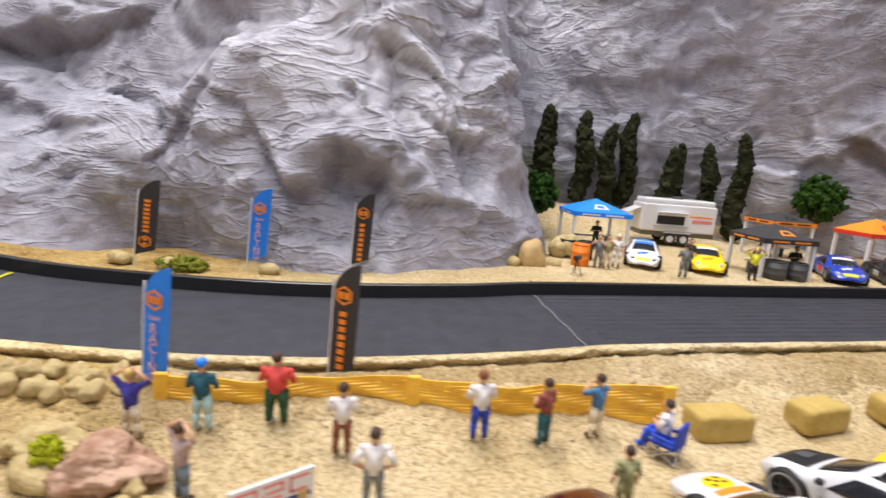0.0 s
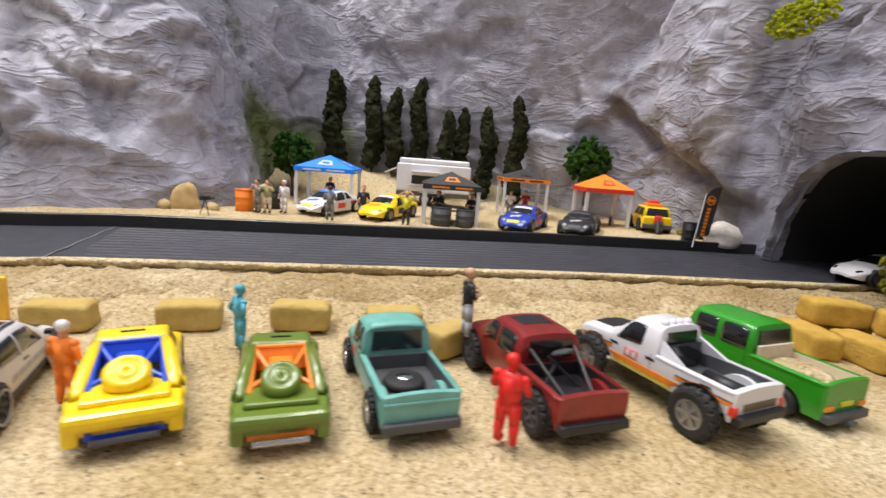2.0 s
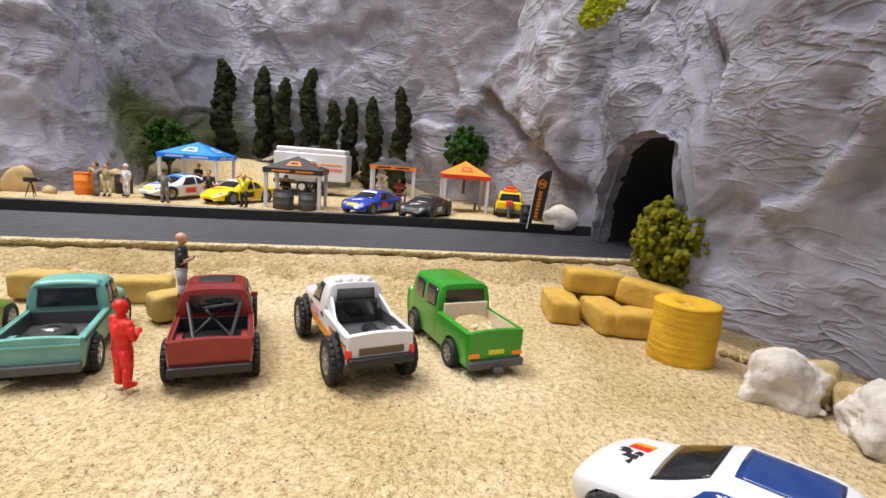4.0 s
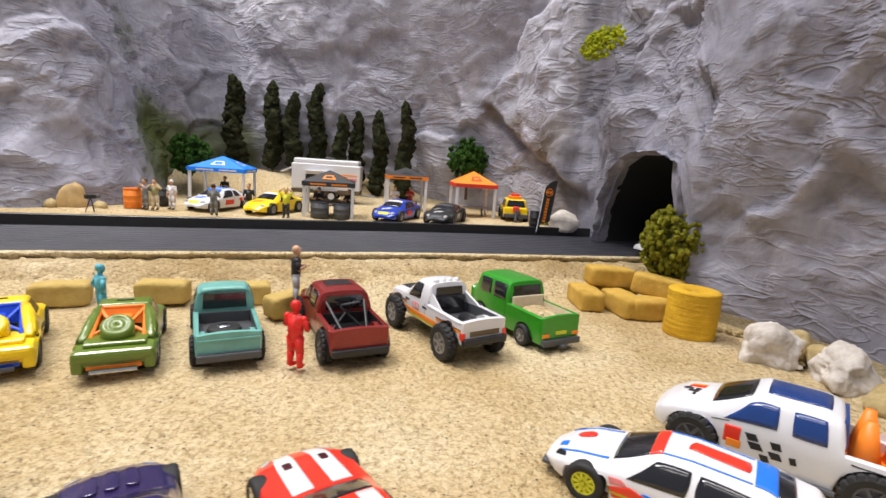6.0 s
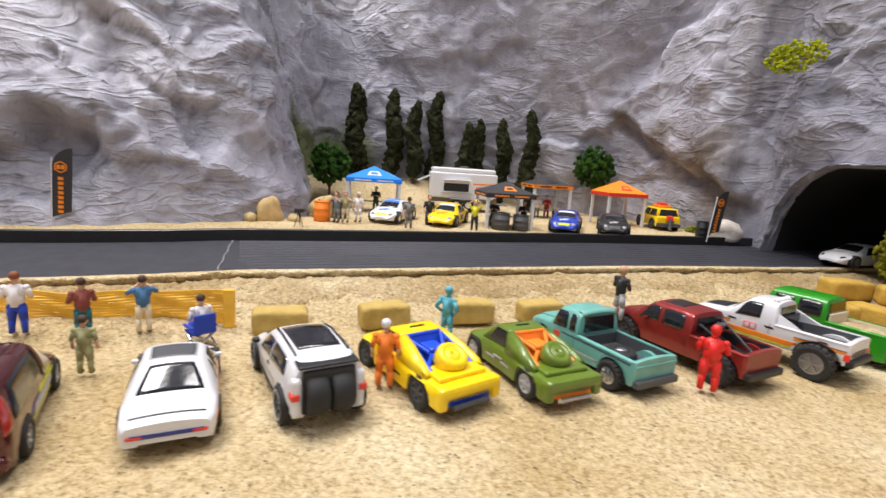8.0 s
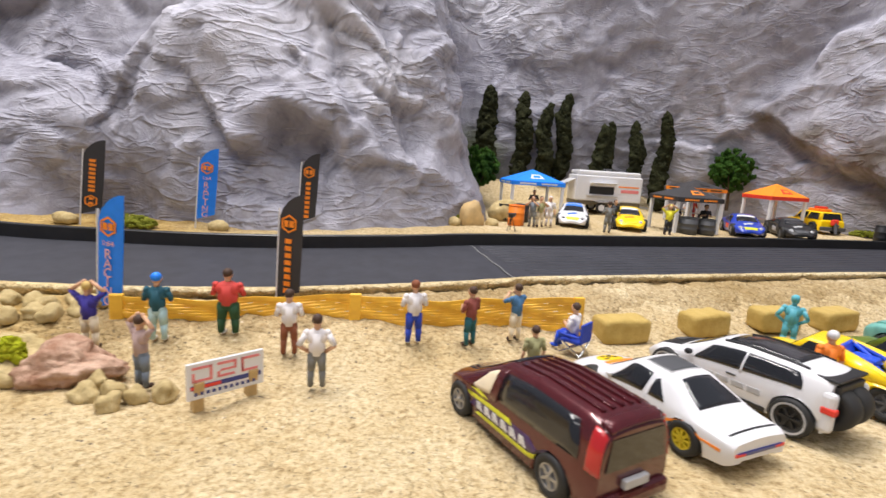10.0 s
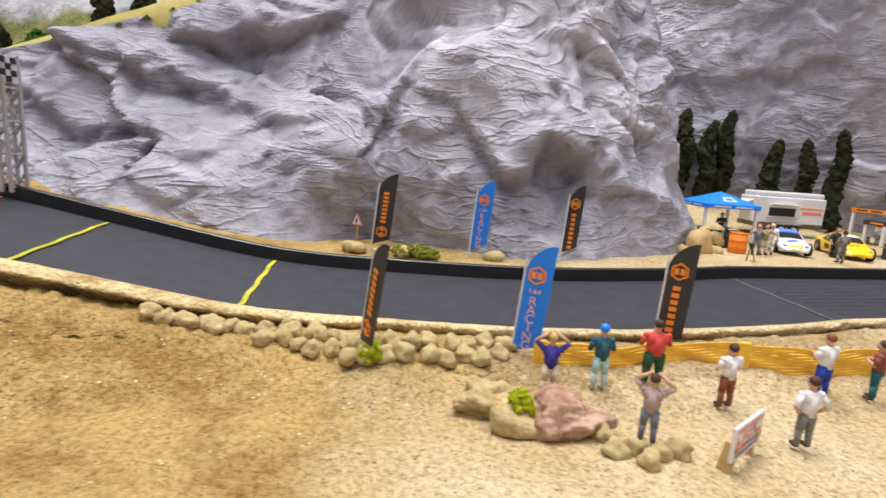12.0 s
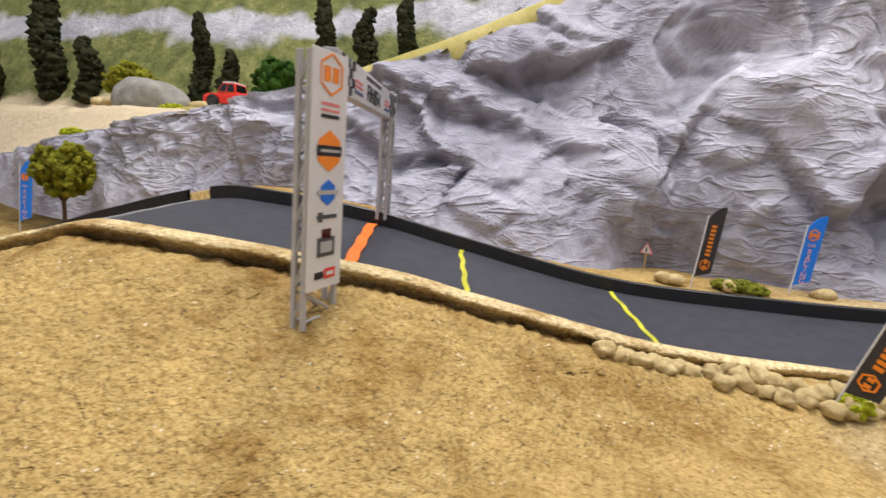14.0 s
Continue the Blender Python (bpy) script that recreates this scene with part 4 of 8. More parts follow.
def four_wheels(c, track, yf, yr, r, w, rim, knobs=False, spokes=6, rear_r=None, line=None):
    for y, rad in ((yf, r), (yr, rear_r or r)):
        for x in (-track, track):
            wheel(c, x, y, rad, w, rim, knobs, spokes, line)

# ---- cars of the front row ----
def car(name, x, y, z, rz, label, group="cars parked on the sand"):
    return thing(name, place(x, y, z, rz), label, "toy car", group)


def maroon_van():
    c = car("minivan", 8.0, 11.6, 0, 35.8, "dark maroon metallic toy minivan with yellow side stripes")
    k = Shell([(-3.55, 1.22, 0.45, 1.3, 2.25, 0.95), (-3.4, 1.34, 0.34, 1.38, 2.46, 1.0), (-2.9, 1.4, 0.3, 1.4, 2.58, 1.03), (-1.0, 1.43, 0.3, 1.38, 2.62, 1.05), (0.45, 1.43, 0.3, 1.36, 2.46, 1.0), (2.2, 1.4, 0.3, 1.26, 1.52, 0.98), (3.0, 1.28, 0.32, 1.08, 1.22, 0.9), (3.4, 1.08, 0.38, 0.86, 0.94, 0.8), (3.55, 0.9, 0.44, 0.7, 0.74, 0.7)], (2.2, -2.2), 0.66, 0.56)
    k.body("body", MAROON, c)
    k.over("windscreen", GLASS, c, 2.0, 0.75, 0.95, 0.9, 0.015, rounding=0.15)
    k.both("side_window", GLASS, c, [(-3.05, 1.92), (0.3, 1.92), (0.2, 1.15), (-2.8, 1.15)], rounding=0.2)
    k.both("side_window", CREAM, c, [(0.6, 1.9), (1.7, 1.95), (1.0, 1.2), (0.5, 1.15)], label="pale open front window", rounding=0.2)
    k.both("door_pillar", MAROON, c, [(0.28, 2.0), (0.62, 2.0), (0.52, 1.1), (0.18, 1.1)], 0.03)
    k.both("mirror", MAROON, c, [(1.5, 1.98), (1.85, 1.98), (1.75, 1.8), (1.5, 1.8)], 0.16, rounding=0.6)
    part("rear_window", panel(bmesh.new(), ((-1.02, -3.58, 1.42), (1.02, -3.58, 1.42), (0.9, -3.56, 2.22), (-0.9, -3.56, 2.22)), 0, 1, 0, 1, 0.01, 0.1), GLASS, c)
    for x in (-0.62, -0.31, 0.0, 0.31, 0.62):
        k.lay("roof_rib", MAROON, c, [(-3.0, x - 0.06), (0.1, x - 0.06), (0.1, x + 0.06), (-3.0, x + 0.06)], 0.05)
    k.over("roof_hatch", GLASS, c, 0.25, 0.75, 0.7, 0.7, 0.02, "dark roof hatch", 0.2)
    k.over("rear_lip", MAROON, c, -3.5, -3.2, 0.95, 1.0, 0.07)
    for s in (-1, 1):
        k.lay("tail_light", TAIL_RED, c, [(-3.55, s * 2.0), (-3.2, s * 2.0), (-3.15, s * 1.05), (-3.5, s * 1.05)], 0.03, "red tail light", 0.1)
        k.lay("print_band", F_BAND, c, [(-2.0, s * 2.62), (1.6, s * 2.62), (1.3, s * 2.2), (-1.3, s * 2.2)], 0.015, "violet lettering band")
        k.lay("side_stripe", LIME, c, [(-0.6, s * 2.26), (1.75, s * 2.28), (1.75, s * 2.17), (-0.4, s * 2.14)], 0.025, "yellow side stripe")
        k.lay("side_stripe", LIME, c, [(-1.5, s * 2.72), (1.3, s * 2.74), (1.1, s * 2.64), (-1.6, s * 2.6)], 0.025, "yellow side stripe")
        k.lay("flame_print", LIME, c, [(0.9, s * 2.1), (1.75, s * 1.98), (1.7, s * 1.94), (0.95, s * 2.05)], 0.02)
        k.lay("flame_print", LIME, c, [(0.7, s * 2.08), (1.35, s * 1.98), (1.3, s * 1.95), (0.8, s * 2.03)], 0.02)
        for i in range(6):
            y = -1.25 + i * 0.42
            k.lay("print_bar", WHITE, c, [(y, s * 2.55), (y + 0.13, s * 2.55), (y + 0.32, s * 2.3), (y + 0.16, s * 2.3)], 0.028, "white lettering bar")
            k.lay("print_bar", WHITE, c, [(y + 0.2, s * 2.55), (y + 0.33, s * 2.55), (y + 0.34, s * 2.3), (y + 0.22, s * 2.3)], 0.028, "white lettering bar")
    block("number_plate", c, LIGHTGREY, -0.42, 0.42, -3.7, -3.55, 0.88, 1.12, 0.03, "blank pale plate")
    block("bumper", c, MAROON, -1.26, 1.26, -3.72, -3.3, 0.36, 0.8, 0.14)
    four_wheels(c, 1.24, 2.2, -2.2, 0.58, 0.45, STEEL, False, 5)


def white_coupe():
    c = car("sports_coupe", 12.45, 14.2, 0, 30.6, "white toy sports coupe with gold rims and yellow hood emblem")
    k = Shell([(-3.5, 1.15, 0.55, 0.98, 1.08, 0.98), (-3.35, 1.28, 0.42, 1.1, 1.2, 1.08), (-2.45, 1.36, 0.3, 1.2, 1.3, 1.12), (-1.1, 1.37, 0.28, 1.18, 1.98, 0.88), (0.3, 1.37, 0.28, 1.14, 2.06, 0.86), (1.75, 1.36, 0.28, 1.02, 1.18, 0.98), (3.1, 1.22, 0.32, 0.78, 0.88, 0.88), (3.4, 1.08, 0.38, 0.66, 0.74, 0.82), (3.55, 0.9, 0.45, 0.58, 0.62, 0.7)], (2.05, -2.05), 0.62, 0.53)
    k.body("body", WHITE, c)
    k.over("windscreen", GLASS, c, 1.6, 0.55, 0.95, 0.85, 0.015, rounding=0.15)
    k.over("rear_window", GLASS, c, -2.2, -1.2, 0.92, 0.72, 0.015, rounding=0.12)
    k.over("sunroof", GREY_PL, c, -0.8, 0.12, 0.72, 0.78, 0.015, "grey glass sunroof panel", 0.1)
    k.over("sunroof_frame", LIGHTGREY, c, -0.86, 0.18, 0.8, 0.85, 0.008)
    k.both("side_window", GLASS, c, [(-0.35, 1.92), (1.25, 1.95), (0.45, 1.15), (-0.45, 1.15)], rounding=0.15)
    k.both("side_window", GLASS, c, [(-1.25, 1.9), (-0.55, 1.9), (-0.62, 1.3), (-0.75, 1.2)], rounding=0.15)
    k.over("hood_emblem", YELLOW, c, 2.15, 2.95, 0.62, 0.55, 0.018, "yellow hood emblem", 0.9)
    k.over("hood_band", ORANGE, c, 1.82, 2.12, 0.72, 0.68, 0.018, "orange hood band")
    for y, h in ((2.3, -0.3), (2.5, 0.0), (2.42, 0.25), (2.66, -0.2), (2.72, 0.22)):
        k.lay("emblem_mark", BLACK, c, [(y, h - 0.1), (y + 0.16, h - 0.06), (y + 0.12, h + 0.12), (y + 0.02, h + 0.08)], 0.03)
    k.over("rear_slot", BLACK, c, -3.24, -3.17, 0.95, 0.95, 0.012, "thin black rear slot")
    block("rear_panel", c, NAVY, -0.95, 0.95, -3.54, -3.44, 0.74, 0.86, 0.02)
    for s in (-1, 1):
        block("tail_light", c, REDPRINT, s * 0.85 - 0.2, s * 0.85 + 0.2, -3.55, -3.44, 0.76, 0.84, 0.01, "red tail light")
        k.lay("side_stripe", ORANGE, c, [(-3.2, s * 2.46), (2.9, s * 2.5), (2.9, s * 2.4), (-3.2, s * 2.33)], 0.014, "orange side stripe")
        k.lay("side_stripe", REDPRINT, c, [(-1.4, s * 2.3), (1.4, s * 2.36), (1.4, s * 2.28), (-1.4, s * 2.24)], 0.014, "red side stripe")
        k.lay("sill_stripe", GOLD, c, [(-1.45, s * 2.8), (1.45, s * 2.8), (1.45, s * 2.6), (-1.45, s * 2.6)], 0.014, "gold sill stripe")
        k.lay("door_line", LIGHTGREY, c, [(-0.5, s * 2.85), (-0.47, s * 2.85), (-0.47, s * 2.02), (-0.5, s * 2.02)], 0.008)
        block("mirror", c, WHITE, s * 1.36 - 0.1, s * 1.36 + 0.1, 1.0, 1.2, 1.16, 1.3, 0.04)
    four_wheels(c, 1.2, 2.05, -2.05, 0.55, 0.42, GOLD, False, 8)


def white_suv():
    c = car("off_road_wagon", 16.2, 16.4, 0, 36, "white toy off-road wagon with black hood and two spare wheels")
    k = Shell([(-3.15, 1.22, 0.5, 1.45, 2.1, 1.0), (-2.9, 1.36, 0.45, 1.48, 2.26, 1.04), (-2.0, 1.4, 0.42, 1.5, 2.36, 1.05), (-0.4, 1.4, 0.4, 1.45, 2.4, 1.04), (0.6, 1.39, 0.4, 1.42, 2.28, 1.0), (1.95, 1.38, 0.4, 1.36, 1.56, 1.05), (3.0, 1.28, 0.42, 1.14, 1.28, 0.98), (3.4, 1.08, 0.5, 0.92, 1.0, 0.85), (3.55, 0.9, 0.55, 0.8, 0.84, 0.75)], (2.35, -2.3), 0.74, 0.64)
    k.body("body", WHITE, c)
    k.over("windscreen", GLASS, c, 1.8, 0.8, 0.95, 0.88, 0.015, rounding=0.15)
    k.over("roof_panel", GLASS, c, -2.1, 0.35, 0.72, 0.78, 0.02, "black glass roof panel", 0.06)
    for s in (-1, 1):
        k.lay("roof_rail", BLACK, c, [(-2.4, s * 0.9), (0.4, s * 0.93), (0.4, s * 0.86), (-2.4, s * 0.83)], 0.06)
    k.both("side_window", GLASS, c, [(-2.5, 1.75), (1.35, 1.97), (0.75, 1.2), (-2.3, 1.15)], rounding=0.15)
    k.both("window_post", WHITE, c, [(-0.55, 1.95), (-0.47, 1.95), (-0.55, 1.15), (-0.62, 1.15)], 0.03)
    k.over("hood_panel", BLACK, c, 2.05, 3.3, 0.95, 0.8, 0.016, "black hood")
    k.over("hood_vent", GREY_PL, c, 2.4, 2.9, 0.35, 0.25, 0.05, "grey hood vent", 0.3)
    block("tailgate_recess", c, BLACK, -0.88, 0.88, -3.3, -2.7, 0.62, 2.08, 0.05, "black open tailgate recess")
    bm = box(bmesh.new(), -1.02, 1.02, -3.3, -2.6, 2.18, 2.28, 0.05)
    part("spoiler", bm, BLACK, c, "black roof spoiler")
    for s in (-1, 1):
        block("tailgate_pillar", c, WHITE, s * 1.06 - 0.18, s * 1.06 + 0.18, -3.36, -2.9, 0.55, 1.9, 0.15)
    for x in (-0.42, 0.42):
        o = part("spare_wheel", smooth(lathe([(0.3, -0.36), (0.62, -0.38), (0.7, -0.28), (0.72, 0), (0.7, 0.28), (0.62, 0.38), (0.3, 0.36)], 28)), RUBBER, c, "black spare wheel")
        o.matrix_basis = place(x, -3.05, 1.22)
    for s in (-1, 1):
        block("tail_light", c, REDPRINT, s * 1.14 - 0.14, s * 1.14 + 0.14, -3.42, -3.0, 1.2, 1.42, 0.04, "red tail light")
        k.lay("sill", BLACK, c, [(-1.5, s * 2.98), (1.5, s * 2.98), (1.5, s * 2.82), (-1.5, s * 2.82)], 0.05)
        block("mirror", c, BLACK, s * 1.5 - 0.13, s * 1.5 + 0.13, 1.3, 1.52, 1.5, 1.68, 0.05)
        for i in range(5):
            k.lay("side_print", LIGHTGREY, c, [(-1.3 + i * 0.56, s * 2.5), (-0.85 + i * 0.56, s * 2.5), (-0.82 + i * 0.56, s * 2.3), (-1.27 + i * 0.56, s * 2.3)], 0.012, "grey worn lettering block")
        k.lay("door_handle", BLACK, c, [(-0.4, s * 2.15), (-0.05, s * 2.15), (-0.05, s * 2.1), (-0.4, s * 2.1)], 0.03)
    four_wheels(c, 1.27, 2.35, -2.3, 0.66, 0.45, BLACK, False, 6, None, LIGHTGREY)


def baja(x, y, rz, paint_, cage_, label, back_print):
    c = car("baja_buggy", x, y, 0, rz, label)
    part("body", loft([(-3.3, 1.35, 0.62, 1.1, 0.03), (-3.1, 1.45, 0.55, 1.22, 0.03), (-1.76, 1.5, 0.45, 1.32, 0.03), (-1.75, 1.5, 0.42, 1.32, 0.0, 0.7), (-0.35, 1.4, 0.4, 1.42, 0.0, 0.7), (-0.3, 1.4, 0.4, 1.42, 0.1), (1.4, 1.4, 0.4, 1.35, 0.14), (2.4, 1.4, 0.42, 1.3, 0.1), (3.0, 1.2, 0.5, 1.1, 0.1), (3.35, 0.85, 0.6, 0.9, 0.05)], (2.15, -2.0), 0.74, 0.62), paint_, c)
    f = cabin(c, paint_, GLASS, (-0.5, 1.75, -0.1, 0.85, 1.25, 1.0, 1.35, 2.2), ((0.15, 0.8),), None)
    block("roof_scoop", c, BLACK, -0.35, 0.35, 0.3, 0.38, 2.19, 2.25, 0.02)
    for s in (-1, 1):
        bm = bmesh.new()
        for q in ((1.4, -0.3, 1.3), (1.44, -2.5, 1.26), (0.92, -0.3, 1.3), (1.0, -2.4, 1.3), (1.05, -0.1, 2.16), (0.74, -0.1, 2.19), (1.36, -2.2, 1.5), (1.12, -2.15, 1.52), (1.25, -1.3, 1.86), (0.98, -1.25, 1.9)):
            bm.verts.new((s * q[0], q[1], q[2]))
        bmesh.ops.convex_hull(bm, input=bm.verts)
        bmesh.ops.bevel(bm, geom=bm.edges, offset=0.05, segments=2, affect="EDGES")
        part("buttress", smooth(bm), paint_, c)
        for p_, q_, r_ in (((s * 0.85, -0.1, 2.08), (s * 0.95, -2.15, 1.35), 0.1), ((s * 0.85, -0.2, 2.0), (s * 0.25, -1.35, 1.55), 0.09), ((s * 0.93, -1.9, 1.42), (s * 0.25, -1.2, 1.6), 0.09)):
            part("cage_tube", rod(bmesh.new(), p_, q_, r_), cage_, c)
    part("cage_tube", rod(bmesh.new(), (-0.9, -0.15, 2.05), (0.9, -0.15, 2.05), 0.09), cage_, c)
    part("engine_wall", panel(bmesh.new(), f["rear"], 0.1, 0.9, 0.02, 0.88, 0.03), cage_, c)
    block("engine", c, cage_, -0.4, 0.4, -1.3, -0.4, 1.0, 1.85, 0.12)
    block("engine_bay", c, cage_, -1.15, 1.15, -1.72, -0.4, 0.72, 0.95, 0.04)
    block("rear_deck", c, paint_, -1.1, 1.1, -2.9, -1.7, 1.22, 1.42, 0.08)
    bm = lathe([(0.02, 0.34), (0.3, 0.34), (0.36, 0.26), (0.44, 0.36), (0.6, 0.34), (0.69, 0.22), (0.7, -0.24), (0.6, -0.34), (0.02, -0.34)], 32, "Z")
    o = part("spare_wheel", smooth(bm), paint_, c, "spare wheel in body colour")
    o.matrix_basis = place(0, -2.05, 1.68, 0, 30)
    o.scale = (0.9, 0.9, 0.9)
    block("rear_skirt", c, paint_, -1.42, 1.42, -3.46, -2.9, 0.82, 1.28, 0.16)
    for s in (-1, 1):
        block("rear_flare", c, paint_, s * 1.22 - 0.2, s * 1.22 + 0.2, -3.42, -2.7, 0.42, 1.1, 0.1)
    block("rear_recess", c, cage_, -0.95, 0.95, -3.3, -2.9, 0.5, 0.8, 0.03)
    part("tail_pipe", rod(bmesh.new(), (-0.8, -3.45, 0.5), (0.8, -3.45, 0.5), 0.1), CHROME if back_print else GREY_PL, c, "horizontal tail tube")
    for s in (-1, 1):
        side_q = ((1.41, -1.2, 0.6), (1.41, 1.4, 0.6), (1.41, 1.4, 1.3), (1.41, -1.2, 1.3)) if s > 0 else ((-1.41, 1.4, 0.6), (-1.41, -1.2, 0.6), (-1.41, -1.2, 1.3), (-1.41, 1.4, 1.3))
        for k in range(3):
            part("flame_print", panel(bmesh.new(), side_q, 0.15 + k * 0.22, 0.4 + k * 0.22, 0.25 + 0.2 * (k % 2), 0.36 + 0.2 * (k % 2)), BLACK if not back_print else LIGHTGREY, c)
    four_wheels(c, 1.22, 2.15, -2.0, 0.62, 0.5, GREY_PL if not back_print else LIGHTGREY, False, 6, 0.66)
    return c


def pickup(name, x, y, rz, paint_, label, zs, z0, length, width, bed, cab, rim, r, track, base, bed_colour, lift=0.0, bumper=GREY_PL, windows=((0.12, 0.48), (0.54, 0.9)), knobs=True):
    c = car(name, x, y, 0, rz, label)
    h = length / 2
    b0, b1 = bed
    k = Shell([(-h, width - 0.1, z0 + 0.14, zs - 0.02, zs, width - 0.2), (-h + 0.12, width - 0.02, z0, zs, zs + 0.02, width - 0.16), (b1 - 0.02, width, z0, zs, zs + 0.02, width - 0.16), (b1 + 0.02, width, z0, zs, cab[7] - 0.06, cab[5]), (cab[2] + 0.3, width, z0, zs, cab[7], cab[5]), (cab[3], width, z0, zs, cab[7] - 0.03, cab[5]),
               (cab[1], width, z0, zs - 0.02, zs + 0.14, width - 0.2), (h - 0.55, width - 0.06, z0 + 0.05, zs - 0.14, zs - 0.02, width - 0.28), (h - 0.12, width - 0.2, z0 + 0.12, zs - 0.3, zs - 0.18, width - 0.4), (h, width - 0.32, z0 + 0.2, zs - 0.4, zs - 0.34, width - 0.5)], (base / 2, -base / 2), r * 1.2, r, (b0, b1, zs - 0.62), 0.08)
    k.body("body", paint_, c)
    f = k
    span = cab[1] - cab[3]
    k.over("windscreen", GLASS, c, cab[1] - 0.12 * span, cab[3] + 0.12 * span, 0.95, 0.9, 0.015, rounding=0.15)
    for u0, u1 in windows:
        ya, yb = b1 + (cab[1] - b1) * u0, b1 + (cab[1] - b1) * u1
        k.both("side_window", GLASS, c, [(ya, 1.92), (yb, 1.95), (min(yb, cab[3] + 0.25 * span), 1.15), (ya + 0.02, 1.15)], rounding=0.2)
    part("rear_window", panel(bmesh.new(), ((-cab[5] + 0.14, b1 - 0.05, zs + 0.12), (cab[5] - 0.14, b1 - 0.05, zs + 0.12), (cab[5] - 0.2, b1 + 0.0, cab[7] - 0.2), (-cab[5] + 0.2, b1 + 0.0, cab[7] - 0.2)), 0, 1, 0, 1, 0.02, 0.12), GLASS, c)
    for s_ in (-1, 1):
        k.lay("door_line", BLACK, c, [(b1 + 0.2, s_ * 2.9), (b1 + 0.225, s_ * 2.9), (b1 + 0.225, s_ * 2.02), (b1 + 0.2, s_ * 2.02)], 0.005)
        k.lay("bed_rail", paint_, c, [(-h + 0.1, s_ * 2.06), (b1, s_ * 2.06), (b1, s_ * 1.96), (-h + 0.1, s_ * 1.96)], 0.04)
    wi = width - 0.2
    block("bed_liner", c, bed_colour, -wi, wi, b0 + 0.03, b1 - 0.03, zs - 0.64, zs - 0.56, 0.02)
    block("bed_front", c, bed_colour, -wi + 0.02, wi - 0.02, b1 - 0.12, b1 - 0.03, zs - 0.6, zs - 0.06, 0.02)
    for s in (-1, 1):
        block("bed_side", c, bed_colour, s * wi - 0.03, s * wi + 0.01 if s > 0 else s * wi + 0.03, b0 + 0.05, b1 - 0.05, zs - 0.6, zs - 0.04, 0.01)
    block("bumper", c, bumper, -width + 0.1, width - 0.1, -h - 0.22, -h + 0.1, z0 - 0.02, z0 + 0.3, 0.06, "dark rear bumper")
    block("chassis", c, BLACK, -width * 0.55, width * 0.55, -h + 0.3, h - 0.3, z0 - 0.18, z0 + 0.1, 0.05)
    for y_ in (base / 2, -base / 2):
        part("axle", rod(bmesh.new(), (-track, y_, r), (track, y_, r), 0.12), BLACK, c)
    four_wheels(c, track, base / 2, -base / 2, r, 0.5, rim, knobs, 6)
    return c, f


maroon_van()
white_coupe()
white_suv()
baja(20.5, 18.1, 42, YELLOW, BLUE_PL, "bright yellow toy baja buggy with blue engine cage", False)
baja(24.9, 19.7, 32.5, OLIVE, ORANGE_PL, "olive green toy baja buggy with orange engine cage", True).scale = (0.95, 0.97, 0.98)

teal, tf = pickup("pickup_truck", 28.3, 21.7, 33.4, TEAL, "worn teal toy pickup truck with a spare wheel in its bed", 1.62, 0.55, 6.9, 1.32, (-3.28, -0.15), (-0.15, 1.75, 0.0, 1.25, 1.22, 1.08, 1.55, 2.62), CHROME, 0.62, 1.22, 4.5, GREY_PL, windows=((0.1, 0.3), (0.38, 0.9)))
o = part("spare_wheel", smooth(lathe([(0.02, 0.2), (0.32, 0.2), (0.38, 0.1), (0.62, 0.16), (0.72, 0.0), (0.62, -0.12), (0.02, -0.12)], 24, "Z")), RUBBER, teal, "black spare wheel")
o.matrix_basis = place(-0.1, -1.65, 1.2)
o2 = part("hub", smooth(ball(bmesh.new(), (0, 0, 0), 0.32, (1, 1, 0.3))), CHROME, o, "chrome hub")
o2.matrix_basis = place(0, 0, 0.16)
tf.over("hood", TEAL, teal, 1.85, 3.1, 0.8, 0.72, 0.06, "raised teal hood", 0.1)
tf.over("roof_lip", TEAL, teal, -0.1, 0.2, 0.95, 0.95, 0.05)
block("tailgate_rib", teal, TEAL, -1.2, 1.2, -3.5, -3.42, 1.35, 1.45, 0.03)
for s in (-1, 1):
    tf.lay("side_print", REDPRINT, teal, [(1.0, s * 2.55), (1.4, s * 2.55), (1.4, s * 2.2), (1.0, s * 2.2)], 0.014, "small red door print")
    tf.lay("side_line", GREY_PL, teal, [(-3.2, s * 2.2), (0.9, s * 2.2), (0.9, s * 2.14), (-3.2, s * 2.14)], 0.012)
    tf.lay("side_line", LIGHTGREY, teal, [(-1.6, s * 2.75), (0.9, s * 2.75), (0.9, s * 2.68), (-1.6, s * 2.68)], 0.012)

redt, rf = pickup("pickup_truck", 33.15, 23.6, 33, RED_MET, "dark red metallic toy crew-cab pickup with black bed rack", 1.8, 0.7, 7.6, 1.36, (-3.6, -1.1), (-1.1, 2.2, -0.75, 1.2, 1.28, 1.05, 1.6, 2.75), GREY_PL, 0.74, 1.3, 5.2, BLACK, bumper=BLACK)
for s in (-1, 1):
    part("rack_tube", rod(bmesh.new(), (s * 0.9, -1.2, 2.3), (s * 0.5, -3.2, 1.25), 0.07), BLACK, redt)
    block("mirror", redt, RED_MET, s * 1.4 - 0.15, s * 1.4 + 0.15, 1.3, 1.45, 1.75, 1.95, 0.04)
part("rack_tube", rod(bmesh.new(), (-0.8, -2.0, 1.2), (0.4, -1.3, 2.3), 0.06), BLACK, redt)
